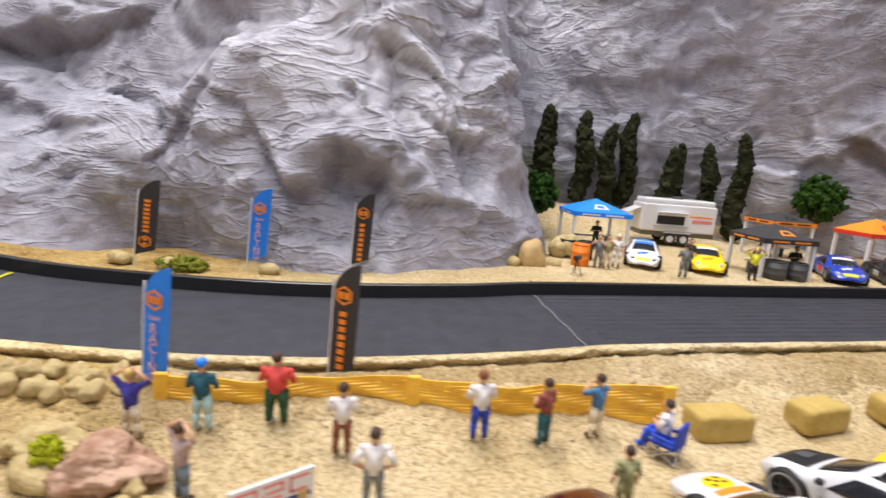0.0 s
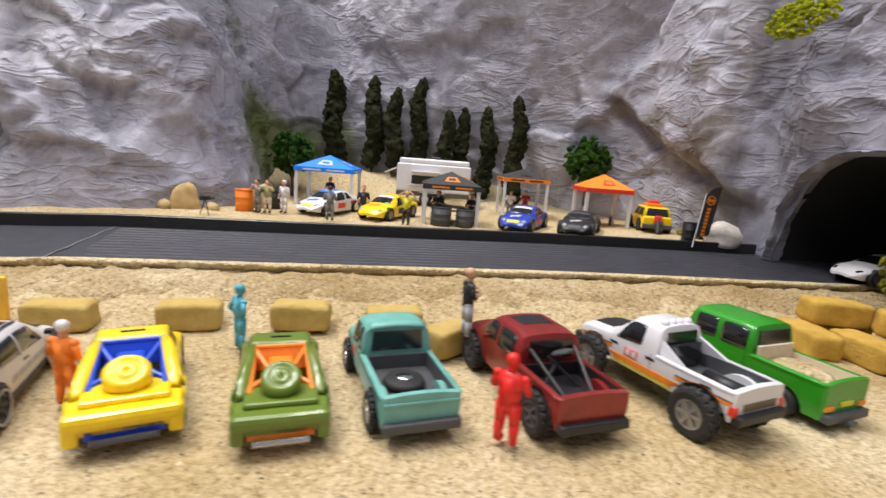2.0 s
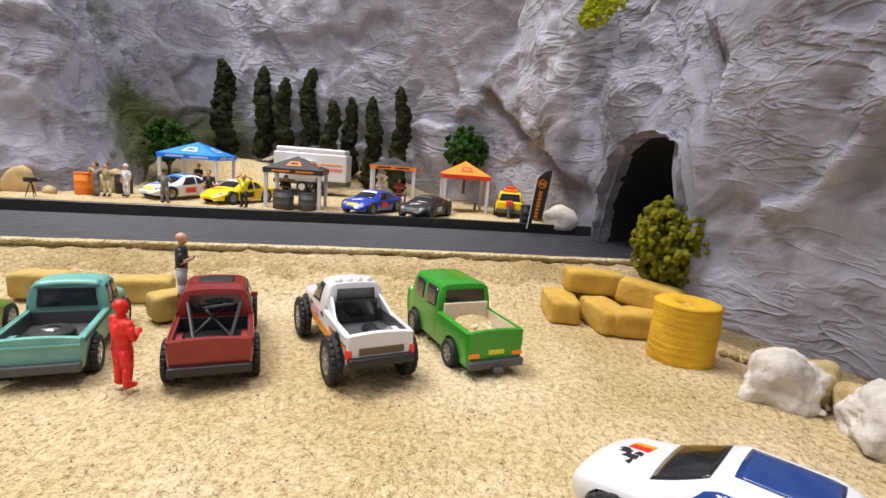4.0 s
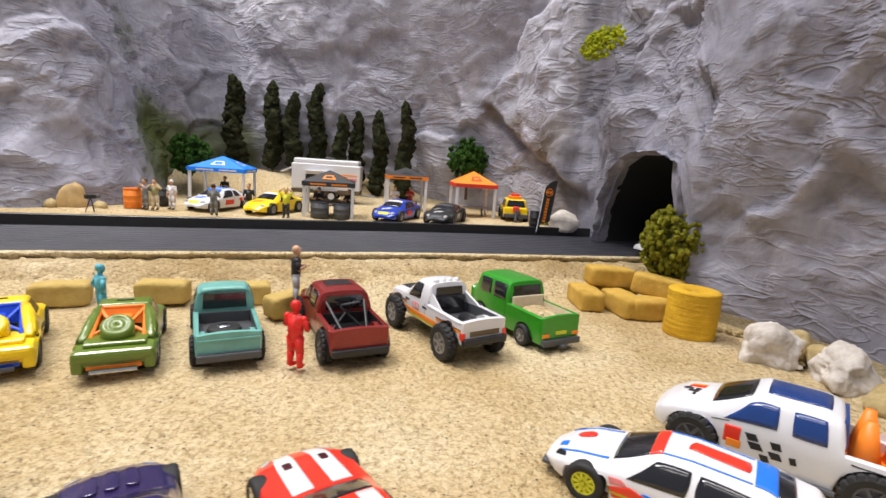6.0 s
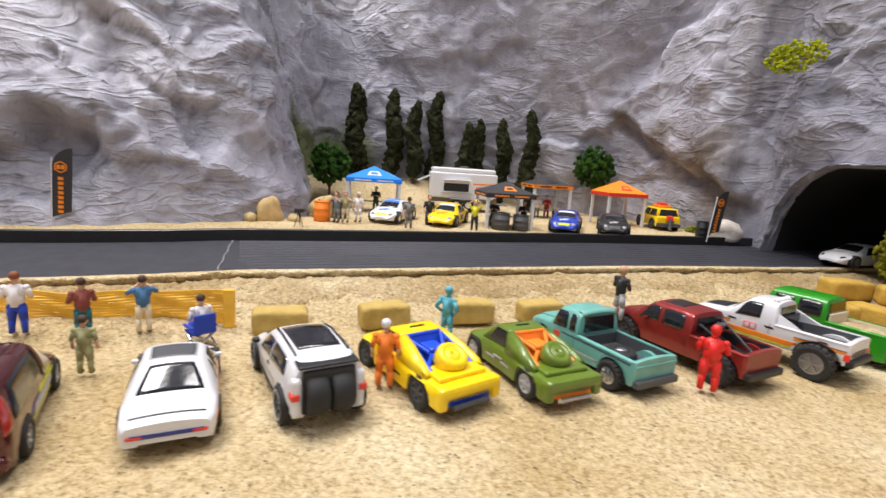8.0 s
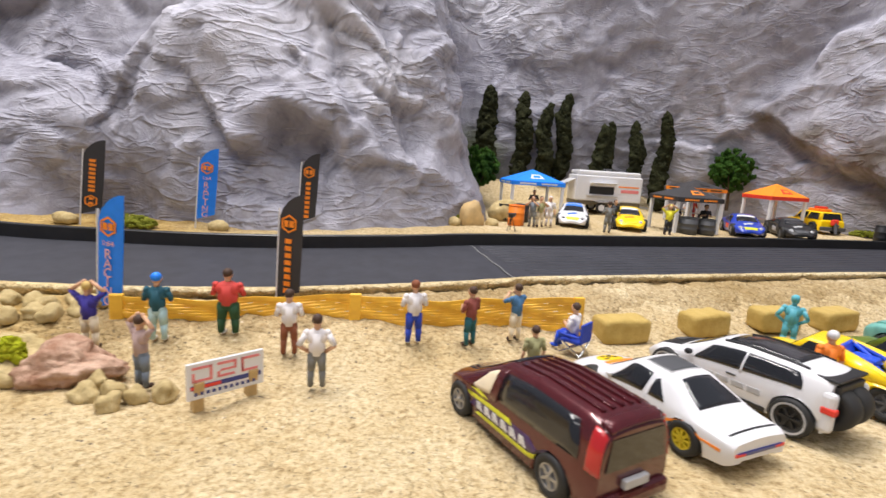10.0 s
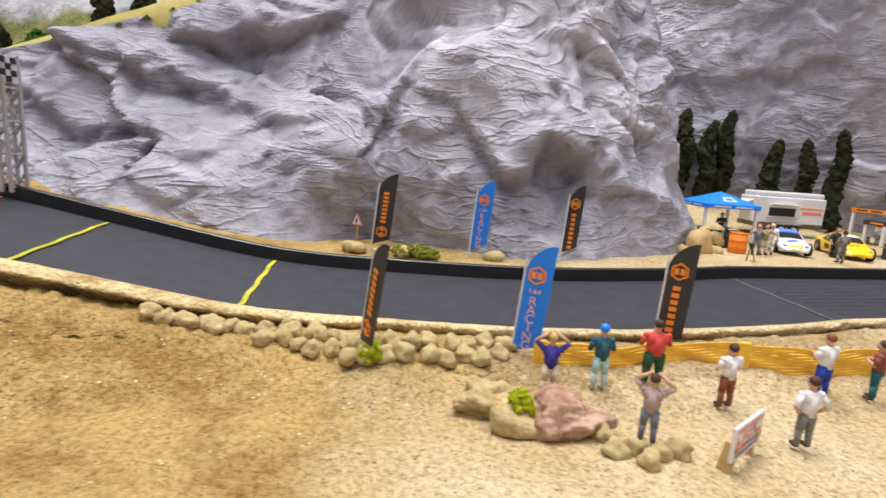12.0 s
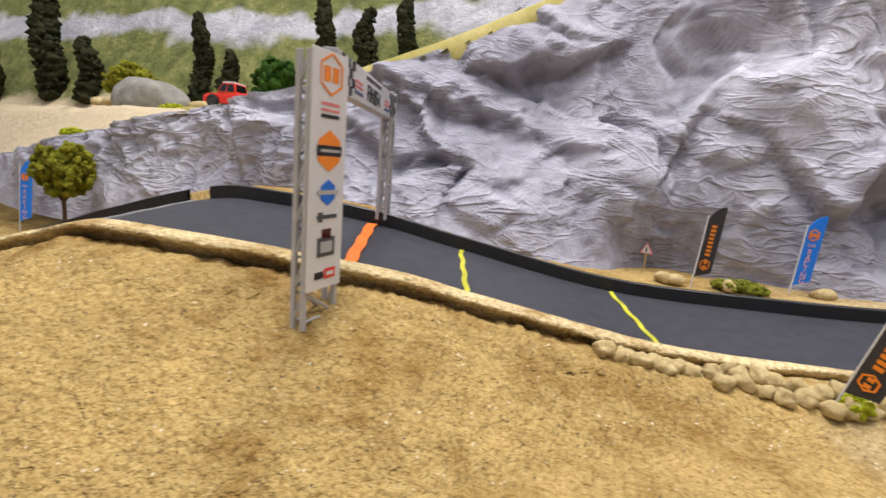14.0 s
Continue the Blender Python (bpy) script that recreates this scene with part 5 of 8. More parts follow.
part("rack_tube", rod(bmesh.new(), (0.7, -2.2, 1.15), (-0.3, -1.4, 2.1), 0.06), BLACK, redt)
o = part("shovel_blade", plate([(-0.5, 0), (-0.15, 0.3), (0.5, 0.2), (0.55, -0.1), (0.0, -0.25)], 0.06), GREY_PL, redt)
o.matrix_basis = place(0.1, -1.55, 2.25, 20, 75)
rf.over("roof_hatch", BLACK, redt, -0.1, 0.9, 0.62, 0.62, 0.015, "matt dark roof hatch", 0.1)

wht, wf = pickup("pickup_truck", 38.1, 25.3, 38.5, WHITE, "white toy off-road pickup with orange side stripes and knobbly tyres", 2.1, 1.05, 7.4, 1.3, (-3.5, -0.6), (-0.75, 1.7, -0.35, 0.75, 1.18, 0.95, 2.05, 3.1), STEEL, 0.84, 1.42, 5.0, GREY_PL, bumper=BLACK, windows=((0.3, 0.86),))
for s in (-1, 1):
    wf.lay("side_stripe", ORANGE, wht, [(-1.65, s * 2.85), (1.65, s * 2.85), (1.65, s * 2.6), (-1.65, s * 2.6)], 0.014, "orange side stripe")
    wf.lay("side_stripe", LIME, wht, [(-1.65, s * 2.95), (1.65, s * 2.95), (1.65, s * 2.87), (-1.65, s * 2.87)], 0.016, "yellow sill stripe")
    for ya, yb in ((-3.6, -1.5), (1.5, 3.4)):
        wf.lay("arch_stripe", ORANGE, wht, [(ya, s * 2.48), (yb, s * 2.48), (yb, s * 2.36), (ya, s * 2.36)], 0.014, "orange arch stripe")
        wf.lay("arch_stripe", BLACK, wht, [(ya, s * 2.36), (yb, s * 2.36), (yb, s * 2.32), (ya, s * 2.32)], 0.016, "black arch line")
    wf.lay("door_print", PINK, wht, [(0.2, s * 2.55), (0.85, s * 2.55), (0.85, s * 2.2), (0.2, s * 2.2)], 0.016, "red and white door print")
    for i in range(2):
        wf.lay("print_bar", WHITE, wht, [(0.28 + i * 0.3, s * 2.48), (0.45 + i * 0.3, s * 2.48), (0.45 + i * 0.3, s * 2.28), (0.28 + i * 0.3, s * 2.28)], 0.022)
    for ya in (-2.9, -0.6, 1.2, 2.1):
        wf.lay("side_print", BLACK, wht, [(ya, s * 2.28), (ya + 0.4, s * 2.28), (ya + 0.45, s * 2.18), (ya + 0.05, s * 2.18)], 0.014)
    part("sail_panel", panel(bmesh.new(), ((s * 1.12, -0.5, 1.9), (s * 1.12, -2.0, 1.95), (s * 1.1, -1.6, 2.15), (s * 0.95, -0.4, 2.7)), 0, 1, 0, 1, 0.04, 0.1), WHITE, wht)
    block("tail_light", wht, RED, s * 1.15 - 0.1, s * 1.15 + 0.1, -3.74, -3.5, 1.3, 1.62, 0.03, "red tail light")
block("rear_cab_glass", wht, GLASS, -0.85, 0.85, -0.85, -0.66, 1.5, 2.5, 0.05)
block("tailgate_print", wht, BRONZE, -0.8, 0.85, -3.73, -3.66, 1.42, 1.66, 0.01, "brown tailgate band")
o = part("bed_roll", smooth(rod(bmesh.new(), (0.25, -3.0, 1.5), (0.25, -1.6, 1.5), 0.32, sides=14)), BLACK, wht)
wf.over("hood_print", BLACK, wht, 1.95, 3.2, 0.8, 0.7, 0.016, "black hood print")
block("front_bumper", wht, BLACK, -1.2, 1.2, 3.4, 3.85, 1.0, 1.5, 0.1)
for x in (-0.6, -0.2, 0.2, 0.6):
    part("roof_lamp", smooth(ball(bmesh.new(), (x, -0.25, 3.12), 0.17)), WHITE, wht, "white roof lamp cover")

grn, gf = pickup("pickup_truck", 42.2, 27.8, 36, GREEN, "bright green toy double-cab pickup carrying a heap of sand", 1.85, 0.45, 6.8, 1.3, (-3.25, -0.55), (-0.55, 3.1, -0.3, 2.3, 1.28, 1.1, 1.5, 2.95), STEEL, 0.56, 1.18, 3.9, CREAM, windows=((0.06, 0.38), (0.44, 0.72)), knobs=False)
o = part("sand_load", stone(4, 0.95, 1.1, 0.4, 3, 0.2), SAND, grn, "heap of beige sand")
o.matrix_basis = place(0, -1.8, 1.42)
block("bed_board", grn, CREAM, -1.05, 1.05, -0.75, -0.62, 1.2, 2.2, 0.03, "cream bed board")
block("number_plate", grn, LIME, -0.35, 0.35, -3.46, -3.38, 0.95, 1.12, 0.01, "blank yellow plate")
block("tow_hitch", grn, GREY_PL, -0.2, 0.2, -3.8, -3.4, 0.3, 0.5, 0.05)
for s in (-1, 1):
    block("tail_light", grn, ORANGE, s * 0.95 - 0.22, s * 0.95 + 0.22, -3.46, -3.36, 0.85, 1.02, 0.02, "orange tail light")
    block("front_seat", grn, REDPRINT, s * 0.5 - 0.3, s * 0.5 + 0.3, 1.2, 1.5, 1.4, 2.2, 0.08)


# ---- cars of the near row ----
def racer(name, x, y, rz, paint_, glass, rim, label, height=1.95, knobs=False, shift=0.0, tail=0.0):
    """A low coupe; tail lengthens its roof to the rear."""
    c = car(name, x, y, 0, rz, label)
    k = Shell([(-3.55, 1.1, 0.48, 1.05, 1.15 + 0.2 * tail, 0.95), (-3.3, 1.28, 0.38, 1.22, 1.32 + 0.35 * tail, 1.02), (-2.4 - shift - 0.6 * tail, 1.4, 0.3, 1.26, 1.4 + 0.3 * tail, 1.05), (-1.25 - shift - tail, 1.4, 0.28, 1.22, height - 0.08, 0.88), (-0.4 - shift, 1.4, 0.28, 1.2, height, 0.88), (0.35 - shift, 1.4, 0.28, 1.18, height - 0.06, 0.86), (1.65 - shift, 1.42, 0.28, 1.14, 1.3, 1.02),
               (2.5, 1.38, 0.3, 1.0, 1.14, 0.98), (3.15, 1.14, 0.34, 0.78, 0.88, 0.8), (3.45, 0.9, 0.4, 0.62, 0.68, 0.65), (3.58, 0.7, 0.45, 0.56, 0.58, 0.5)], (2.15, -2.1), 0.7, 0.58)
    k.body("body", paint_, c)
    k.over("windscreen", glass, c, 1.55 - shift, 0.5 - shift, 0.98, 0.88, 0.015, rounding=0.2)
    k.over("rear_window", glass, c, -2.3 - shift - 0.5 * tail, -1.4 - shift - tail, 0.92, 0.75, 0.015, rounding=0.2)
    k.both("side_window", glass, c, [(-0.45 - shift, 1.92), (1.1 - shift, 1.96), (0.4 - shift, 1.15), (-0.5 - shift, 1.15)], rounding=0.2)
    k.both("side_window", glass, c, [(-1.5 - shift - tail, 1.85), (-0.6 - shift, 1.92), (-0.65 - shift, 1.15), (-1.1 - shift - tail, 1.2)], rounding=0.2)
    k.both("headlight", GLASS if paint_.name == "white_paint" else LIGHTGREY, c, [(2.85, 1.5), (3.25, 1.35), (3.2, 0.85), (2.9, 1.0)], 0.02, "", 0.4)
    for s in (-1, 1):
        k.lay("door_line", BLACK, c, [(-0.52 - shift, s * 2.85), (-0.495 - shift, s * 2.85), (-0.495 - shift, s * 2.02), (-0.52 - shift, s * 2.02)], 0.005)
    four_wheels(c, 1.26, 2.15, -2.1, 0.58, 0.45, rim, knobs, 10)
    return c, k


def on_hood(k, name, material, parent, u0, u1, v0, v1, off=0.018, label="", rounding=0.0):
    """A print on the hood: u across it, v from the windscreen to the nose."""
    ya, yb = 1.65 + 1.6 * v0, 1.65 + 1.6 * v1
    return k.lay(name, material, parent, [(ya, 2 * u0 - 1), (ya, 2 * u1 - 1), (yb, 2 * u1 - 1), (yb, 2 * u0 - 1)], off, label, rounding)


wr, f = racer("race_car", 46.0, 14.0, 62, WHITE, GLASS, LIME, "white toy rally car with red and blue stripes and yellow rims", 2.0, False, 0.0, 0.9)
f.over("screen_band", RED, wr, 0.3, 0.62, 0.86, 0.88, 0.03, "red sun strip")
f.lay("roof_scoop", RED, wr, [(-1.75, -0.3), (-1.75, 0.34), (-0.35, 0.38), (-0.2, -0.2)], 0.03, "red roof scoop", 0.25)
f.over("roof_edge", BLUE, wr, -2.35, -1.85, 0.8, 0.8, 0.022, "blue roof band")
for s in (-1, 1):
    f.lay("roof_line", BLUE, wr, [(-1.8, s * 0.78), (0.5, s * 0.86), (0.5, s * 0.8), (-1.8, s * 0.72)], 0.02, "blue roof line")
    on_hood(f, "hood_stripe", BLUE, wr, 0.5 + s * 0.42, 0.5 + s * 0.47, 0.0, 0.95, 0.018, "blue hood stripe")
    f.lay("door_print", ORANGE, wr, [(-0.3, s * 2.8), (1.5, s * 2.75), (1.4, s * 2.6), (-0.3, s * 2.55)], 0.016, "orange side streak")
    f.lay("door_print", RED, wr, [(0.1, s * 2.5), (1.35, s * 2.72), (1.45, s * 2.4), (0.9, s * 2.2)], 0.018, "red side flash")
    f.lay("door_print", GOLD, wr, [(0.6, s * 2.62), (1.5, s * 2.62), (1.5, s * 2.54), (0.6, s * 2.52)], 0.022, "gold side streak")
    f.lay("door_print", PINK, wr, [(0.95, s * 2.22), (1.45, s * 2.3), (1.5, s * 2.06), (1.15, s * 2.04)], 0.018, "pink fender print")
    f.lay("door_print", BLUE, wr, [(-0.3, s * 2.35), (0.6, s * 2.3), (0.55, s * 2.24), (-0.3, s * 2.28)], 0.018, "blue lettering bar")
    f.lay("door_stripe", BLUE, wr, [(-1.4, s * 2.95), (1.4, s * 2.95), (1.4, s * 2.86), (-1.4, s * 2.86)], 0.014, "blue side stripe")
on_hood(f, "hood_oval", RED, wr, 0.52, 0.74, 0.42, 0.78, 0.03, "red hood oval", 0.9)
on_hood(f, "hood_edge", BLUE, wr, 0.2, 0.36, 0.85, 1.0, 0.02, "blue hood edge")
block("front_lip", wr, GREY_PL, -0.85, 0.85, 3.3, 3.68, 0.28, 0.44, 0.06)

kn = car("pickup_truck", 50.2, 16.8, 0, 57, "white toy pickup with blue windows and orange load")
k = Shell([(-3.75, 1.24, 0.72, 1.7, 1.73, 1.05), (-3.6, 1.34, 0.6, 1.74, 1.77, 1.14), (-1.52, 1.4, 0.55, 1.72, 1.76, 1.2), (-1.46, 1.4, 0.55, 1.72, 2.5, 1.04), (-1.0, 1.41, 0.55, 1.72, 2.66, 1.02), (0.6, 1.42, 0.52, 1.7, 2.62, 1.0), (2.05, 1.43, 0.52, 1.64, 1.84, 1.12), (2.9, 1.36, 0.55, 1.46, 1.64, 1.05), (3.4, 1.14, 0.62, 1.22, 1.36, 0.9), (3.62, 0.9, 0.7, 1.05, 1.12, 0.75)], (2.3, -2.3), 0.84, 0.7, (-3.5, -1.52, 1.1), 0.1)
k.body("body", WHITE, kn)
k.over("windscreen", GLASS, kn, 1.92, 0.82, 0.95, 0.9, 0.015, rounding=0.2)
k.over("roof_panel", BLUEGLASS, kn, -1.1, 0.5, 0.66, 0.72, 0.018, "dark blue roof panel", 0.06)
k.both("side_window", BLUEGLASS, kn, [(0.05, 1.9), (1.5, 1.95), (0.85, 1.18), (0.1, 1.18)], rounding=0.15)
k.both("side_window", BLUEGLASS, kn, [(-1.15, 1.92), (-0.3, 1.92), (-0.25, 1.18), (-1.05, 1.18)], rounding=0.15)
part("rear_window", panel(bmesh.new(), ((-0.95, -1.57, 1.8), (0.95, -1.57, 1.8), (0.85, -1.5, 2.5), (-0.85, -1.5, 2.5)), 0, 1, 0, 1, 0.02, 0.12), BLUEGLASS, kn)
for y0, y1, h0, h1 in ((2.45, 2.8, -0.28, -0.12), (2.4, 2.6, -0.1, 0.05), (2.66, 2.95, -0.08, 0.08), (2.5, 2.62, -0.5, -0.3), (2.75, 3.0, 0.1, 0.16)):
    k.lay("hood_print", BLACK, kn, [(y0, h0), (y1, h0 + 0.05), (y1 - 0.06, h1 + 0.04), (y0, h1)], 0.016, "black hood print")
k.lay("hood_print", RED, kn, [(2.35, 0.14), (2.85, 0.24), (2.8, 0.42), (2.3, 0.34)], 0.016, "red hood print")
k.lay("hood_print", ORANGE, kn, [(2.3, 0.36), (2.8, 0.44), (2.75, 0.56), (2.28, 0.5)], 0.016, "orange hood print")
for s in (-1, 1):
    k.lay("door_print", RED, kn, [(0.95, s * 2.6), (1.4, s * 2.6), (1.4, s * 2.12), (0.95, s * 2.12)], 0.016, "red side print")
    k.lay("door_print", ORANGE, kn, [(0.9, s * 2.72), (1.3, s * 2.72), (1.3, s * 2.5), (0.9, s * 2.5)], 0.02, "orange side print")
    for y0, h0, w_ in ((0.45, 2.2, 0.4), (0.3, 2.42, 0.45), (-0.15, 2.25, 0.34), (-0.2, 2.52, 0.4), (-0.55, 2.5, 0.22), (0.1, 2.68, 0.3)):
        k.lay("door_print", BLACK, kn, [(y0, s * (h0 + 0.16)), (y0 + w_ * 0.7, s * (h0 + 0.18)), (y0 + w_, s * h0), (y0 + w_ * 0.25, s * (h0 - 0.02))], 0.018, "black side print")
    k.lay("fender_line", BLACK, kn, [(1.3, s * 2.02), (1.8, s * 2.08), (1.8, s * 2.05), (1.3, s * 1.99)], 0.014)
    k.lay("bed_line", BLACK, kn, [(-3.4, s * 2.3), (-1.7, s * 2.16), (-1.7, s * 2.13), (-3.4, s * 2.25)], 0.014)
    k.lay("oval_print", NAVY, kn, [(1.6, s * 2.5), (1.95, s * 2.5), (1.95, s * 2.38), (1.6, s * 2.38)], 0.016, "small navy oval", 0.9)
    part("sill", rod(bmesh.new(), (s * 1.38, -1.5, 0.5), (s * 1.38, 1.5, 0.5), 0.1), GREY_PL, kn)
    for y0 in (-2.0, -2.9):
        o = part("load_cone", smooth(rod(bmesh.new(), (0, 0, 0), (0, 0, 1.5), 0.46, 0.14, 20)), ORANGE_PL, kn, "orange plastic load")
        o.matrix_basis = place(s * 0.5, y0, 1.12)
block("load_base", kn, ORANGE_PL, -1.1, 1.1, -3.45, -1.6, 1.08, 1.2, 0.04)
four_wheels(kn, 1.32, 2.3, -2.3, 0.74, 0.5, GREY_PL, True, 6)

rs, f = racer("race_car", 37.5, 10.7, 42, RED, GLASS, CHROME, "bright red toy sports car with two white stripes", 1.95, False, 0.9)
for u in (0.1, 0.62):
    on_hood(f, "hood_stripe", WHITE, rs, u, u + 0.28, -0.5, 1.0, 0.016, "white hood stripe")
    f.lay("roof_stripe", WHITE, rs, [(-2.0, 2 * u - 1), (-2.0, 2 * u - 0.44), (-0.5, 2 * u - 0.44), (-0.5, 2 * u - 1)], 0.018, "white roof stripe")
    on_hood(f, "hood_vent", MAROON, rs, u + 0.08, u + 0.2, 0.25, 0.45, 0.03, "dark hood vent", 0.3)
pu, f = racer("race_car", 33.4, 9.1, 42, PURPLE, GLASS, CHROME, "dark purple toy coupe", 2.1, False, 0.5)
block("front_lip", pu, BLACK, -0.8, 0.8, 3.35, 3.66, 0.32, 0.5, 0.06)
for u in (0.18, 0.4, 0.62):
    on_hood(f, "hood_bulge", PURPLE, pu, u, u + 0.16, -0.1, 0.5, 0.07, "", 0.5)
sv, f = racer("race_car", 28.9, 8.2, 40, SILVER, GLASS, CHROME, "silver toy race car with blue and white hood prints", 1.9, False, 0.7)
nv, f2 = racer("race_car", 23.7, 7.2, 40, NAVY, GLASS, CHROME, "navy blue toy race car with red and white hood prints", 1.9, False, 0.7)
for c_, k_, m_ in ((sv, f, BLUE), (nv, f2, RED)):
    on_hood(k_, "hood_print", WHITE, c_, 0.2, 0.64, 0.12, 0.7, 0.016, "white hood diamond", 0.2)
    k_.lay("hood_print", m_, c_, [(1.95, -0.5), (2.15, -0.1), (2.65, 0.15), (2.4, -0.35)], 0.03)
    k_.lay("hood_print", m_, c_, [(2.0, 0.0), (2.1, 0.3), (2.5, 0.4), (2.3, 0.05)], 0.03)
    on_hood(k_, "hood_print", m_, c_, 0.66, 0.95, 0.7, 0.9, 0.02)
    on_hood(k_, "hood_print", WHITE, c_, 0.1, 0.6, 0.76, 0.86, 0.02)
    k_.both("fender_print", WHITE, c_, [(1.5, 1.9), (2.6, 1.9), (2.5, 1.3), (1.6, 1.3)], 0.016, "", 0.4)

for c_ in (rs, pu, sv, nv):
    c_.scale = (0.93, 0.93, 0.93)
wr.scale = (0.96, 0.96, 0.96)

# ---- cars in the paddock behind the road ----
PADDOCK = 3.05
p1, f = racer("sports_coupe", 13.6, 45.6, 171, WHITE, GLASS, CHROME, "white toy rally coupe with red tail and blue prints", 2.0)
p2, f2 = racer("sports_coupe", 18.9, 46.3, 171, YELLOW, GLASS, STEEL, "yellow toy sports coupe with a white sun strip", 2.0)
p3, f3 = racer("sports_coupe", 30.6, 48.8, 168, COBALT, GLASS, STEEL, "blue toy classic sports car with white prints", 1.95)
p4, f4 = racer("sports_coupe", 35.4, 49.6, 170, BLACK, GLASS, GREY_PL, "black toy sports coupe with white prints", 1.85)
for c_, k_, band, prints in ((p1, f, BLUE, (BLUE, REDPRINT, LIME)), (p2, f2, WHITE, (ORANGE, BLACK, YELLOW)), (p3, f3, WHITE, (WHITE, REDPRINT, LIME)), (p4, f4, GREY_PL, (LIGHTGREY, LIGHTGREY, GREY_PL))):
    c_.location.z = PADDOCK * S
    c_.scale = (1.0, 1.0, 1.0)
    k_.over("screen_band", band, c_, 0.42, 0.72, 0.86, 0.9, 0.03, "sun strip")
    k_.lay("hood_print", prints[0], c_, [(2.0, -0.4), (2.0, 0.1), (2.5, 0.3), (2.45, -0.2)], 0.018)
    k_.lay("hood_print", prints[0], c_, [(2.2, 0.2), (2.2, 0.5), (2.6, 0.5), (2.6, 0.3)], 0.018)
    k_.over("nose_print", prints[2], c_, 3.05, 3.4, 0.75, 0.7, 0.018)
    k_.both("door_print", prints[1], c_, [(-0.4, 2.7), (0.7, 2.7), (0.7, 2.2), (-0.4, 2.2)], 0.016)
    for s in (-1, 1):
        part("headlight", smooth(ball(bmesh.new(), (s * 0.84, 3.0, 0.86), 0.2, (1, 0.7, 0.9))), LIGHTGREY, c_)
f.both("tail_print", RED, p1, [(-3.4, 2.9), (-1.5, 2.9), (-1.2, 2.1), (-3.3, 2.05)], 0.014, "red tail print")
f.over("roof_print", BLUE, p1, -1.2, 0.2, 0.75, 0.75, 0.016, "blue roof print")

jp = car("jeep", 42.3, 57.6, PADDOCK, 4, "yellow toy off-roader with orange roof load and a motorbike rack")
part("body", loft([(-3.0, 1.25, 0.5, 1.5, 0.0), (-2.8, 1.35, 0.45, 1.6, 0.05), (1.4, 1.35, 0.45, 1.55, 0.08), (2.8, 1.25, 0.5, 1.3, 0.1), (3.1, 1.1, 0.6, 1.0, 0.05)], (1.9, -1.9), 0.75, 0.62), YELLOW, jp)
cabin(jp, YELLOW, GLASS, (-2.85, 1.6, -2.55, 0.8, 1.28, 1.05, 1.5, 2.45))
block("roof_load", jp, ORANGE_PL, -0.7, 0.7, -1.6, 0.2, 2.45, 2.75, 0.08)
block("roof_load", jp, REDPRINT, -0.45, 0.45, -1.3, -0.3, 2.72, 3.0, 0.08)
block("bumper", jp, GREY_PL, -1.3, 1.3, -3.3, -2.9, 0.5, 0.9, 0.08)
part("bike_frame", rod(rod(bmesh.new(), (0, -3.2, 1.7), (0, -3.7, 0.2), 0.16), (0, -3.1, 1.6), (0.3, -3.3, 0.9), 0.25), GREY_PL, jp)
block("bike_tank", jp, REDPRINT, -0.35, 0.35, -3.45, -3.05, 1.1, 1.75, 0.12)
four_wheels(jp, 1.25, 1.9, -1.9, 0.64, 0.5, GREY_PL, True, 6)

hj = car("jeep", -65.2, 34.0, 13.3, 100, "red toy off-roader with a white roof on the hill")
part("body", loft([(-3.3, 1.3, 0.5, 1.6, 0.0), (-0.3, 1.35, 0.45, 1.6, 0.04), (2.6, 1.3, 0.5, 1.45, 0.08), (3.2, 1.15, 0.6, 1.2, 0.05)], (2.0, -2.0), 0.75, 0.62), RED, hj)
cabin(hj, RED, GLASS, (-0.6, 1.6, -0.4, 1.0, 1.28, 1.1, 1.55, 2.6))
block("roof", hj, WHITE, -1.1, 1.1, -0.4, 1.0, 2.56, 2.72, 0.06, "white roof")
four_wheels(hj, 1.25, 2.0, -2.0, 0.64, 0.5, GREY_PL, True, 6)
tc, f = racer("sports_coupe", 56.4, 46.2, 112, WHITE, GLASS, STEEL, "white toy car driving out of the tunnel")
tc.location.z = 2.15 * S

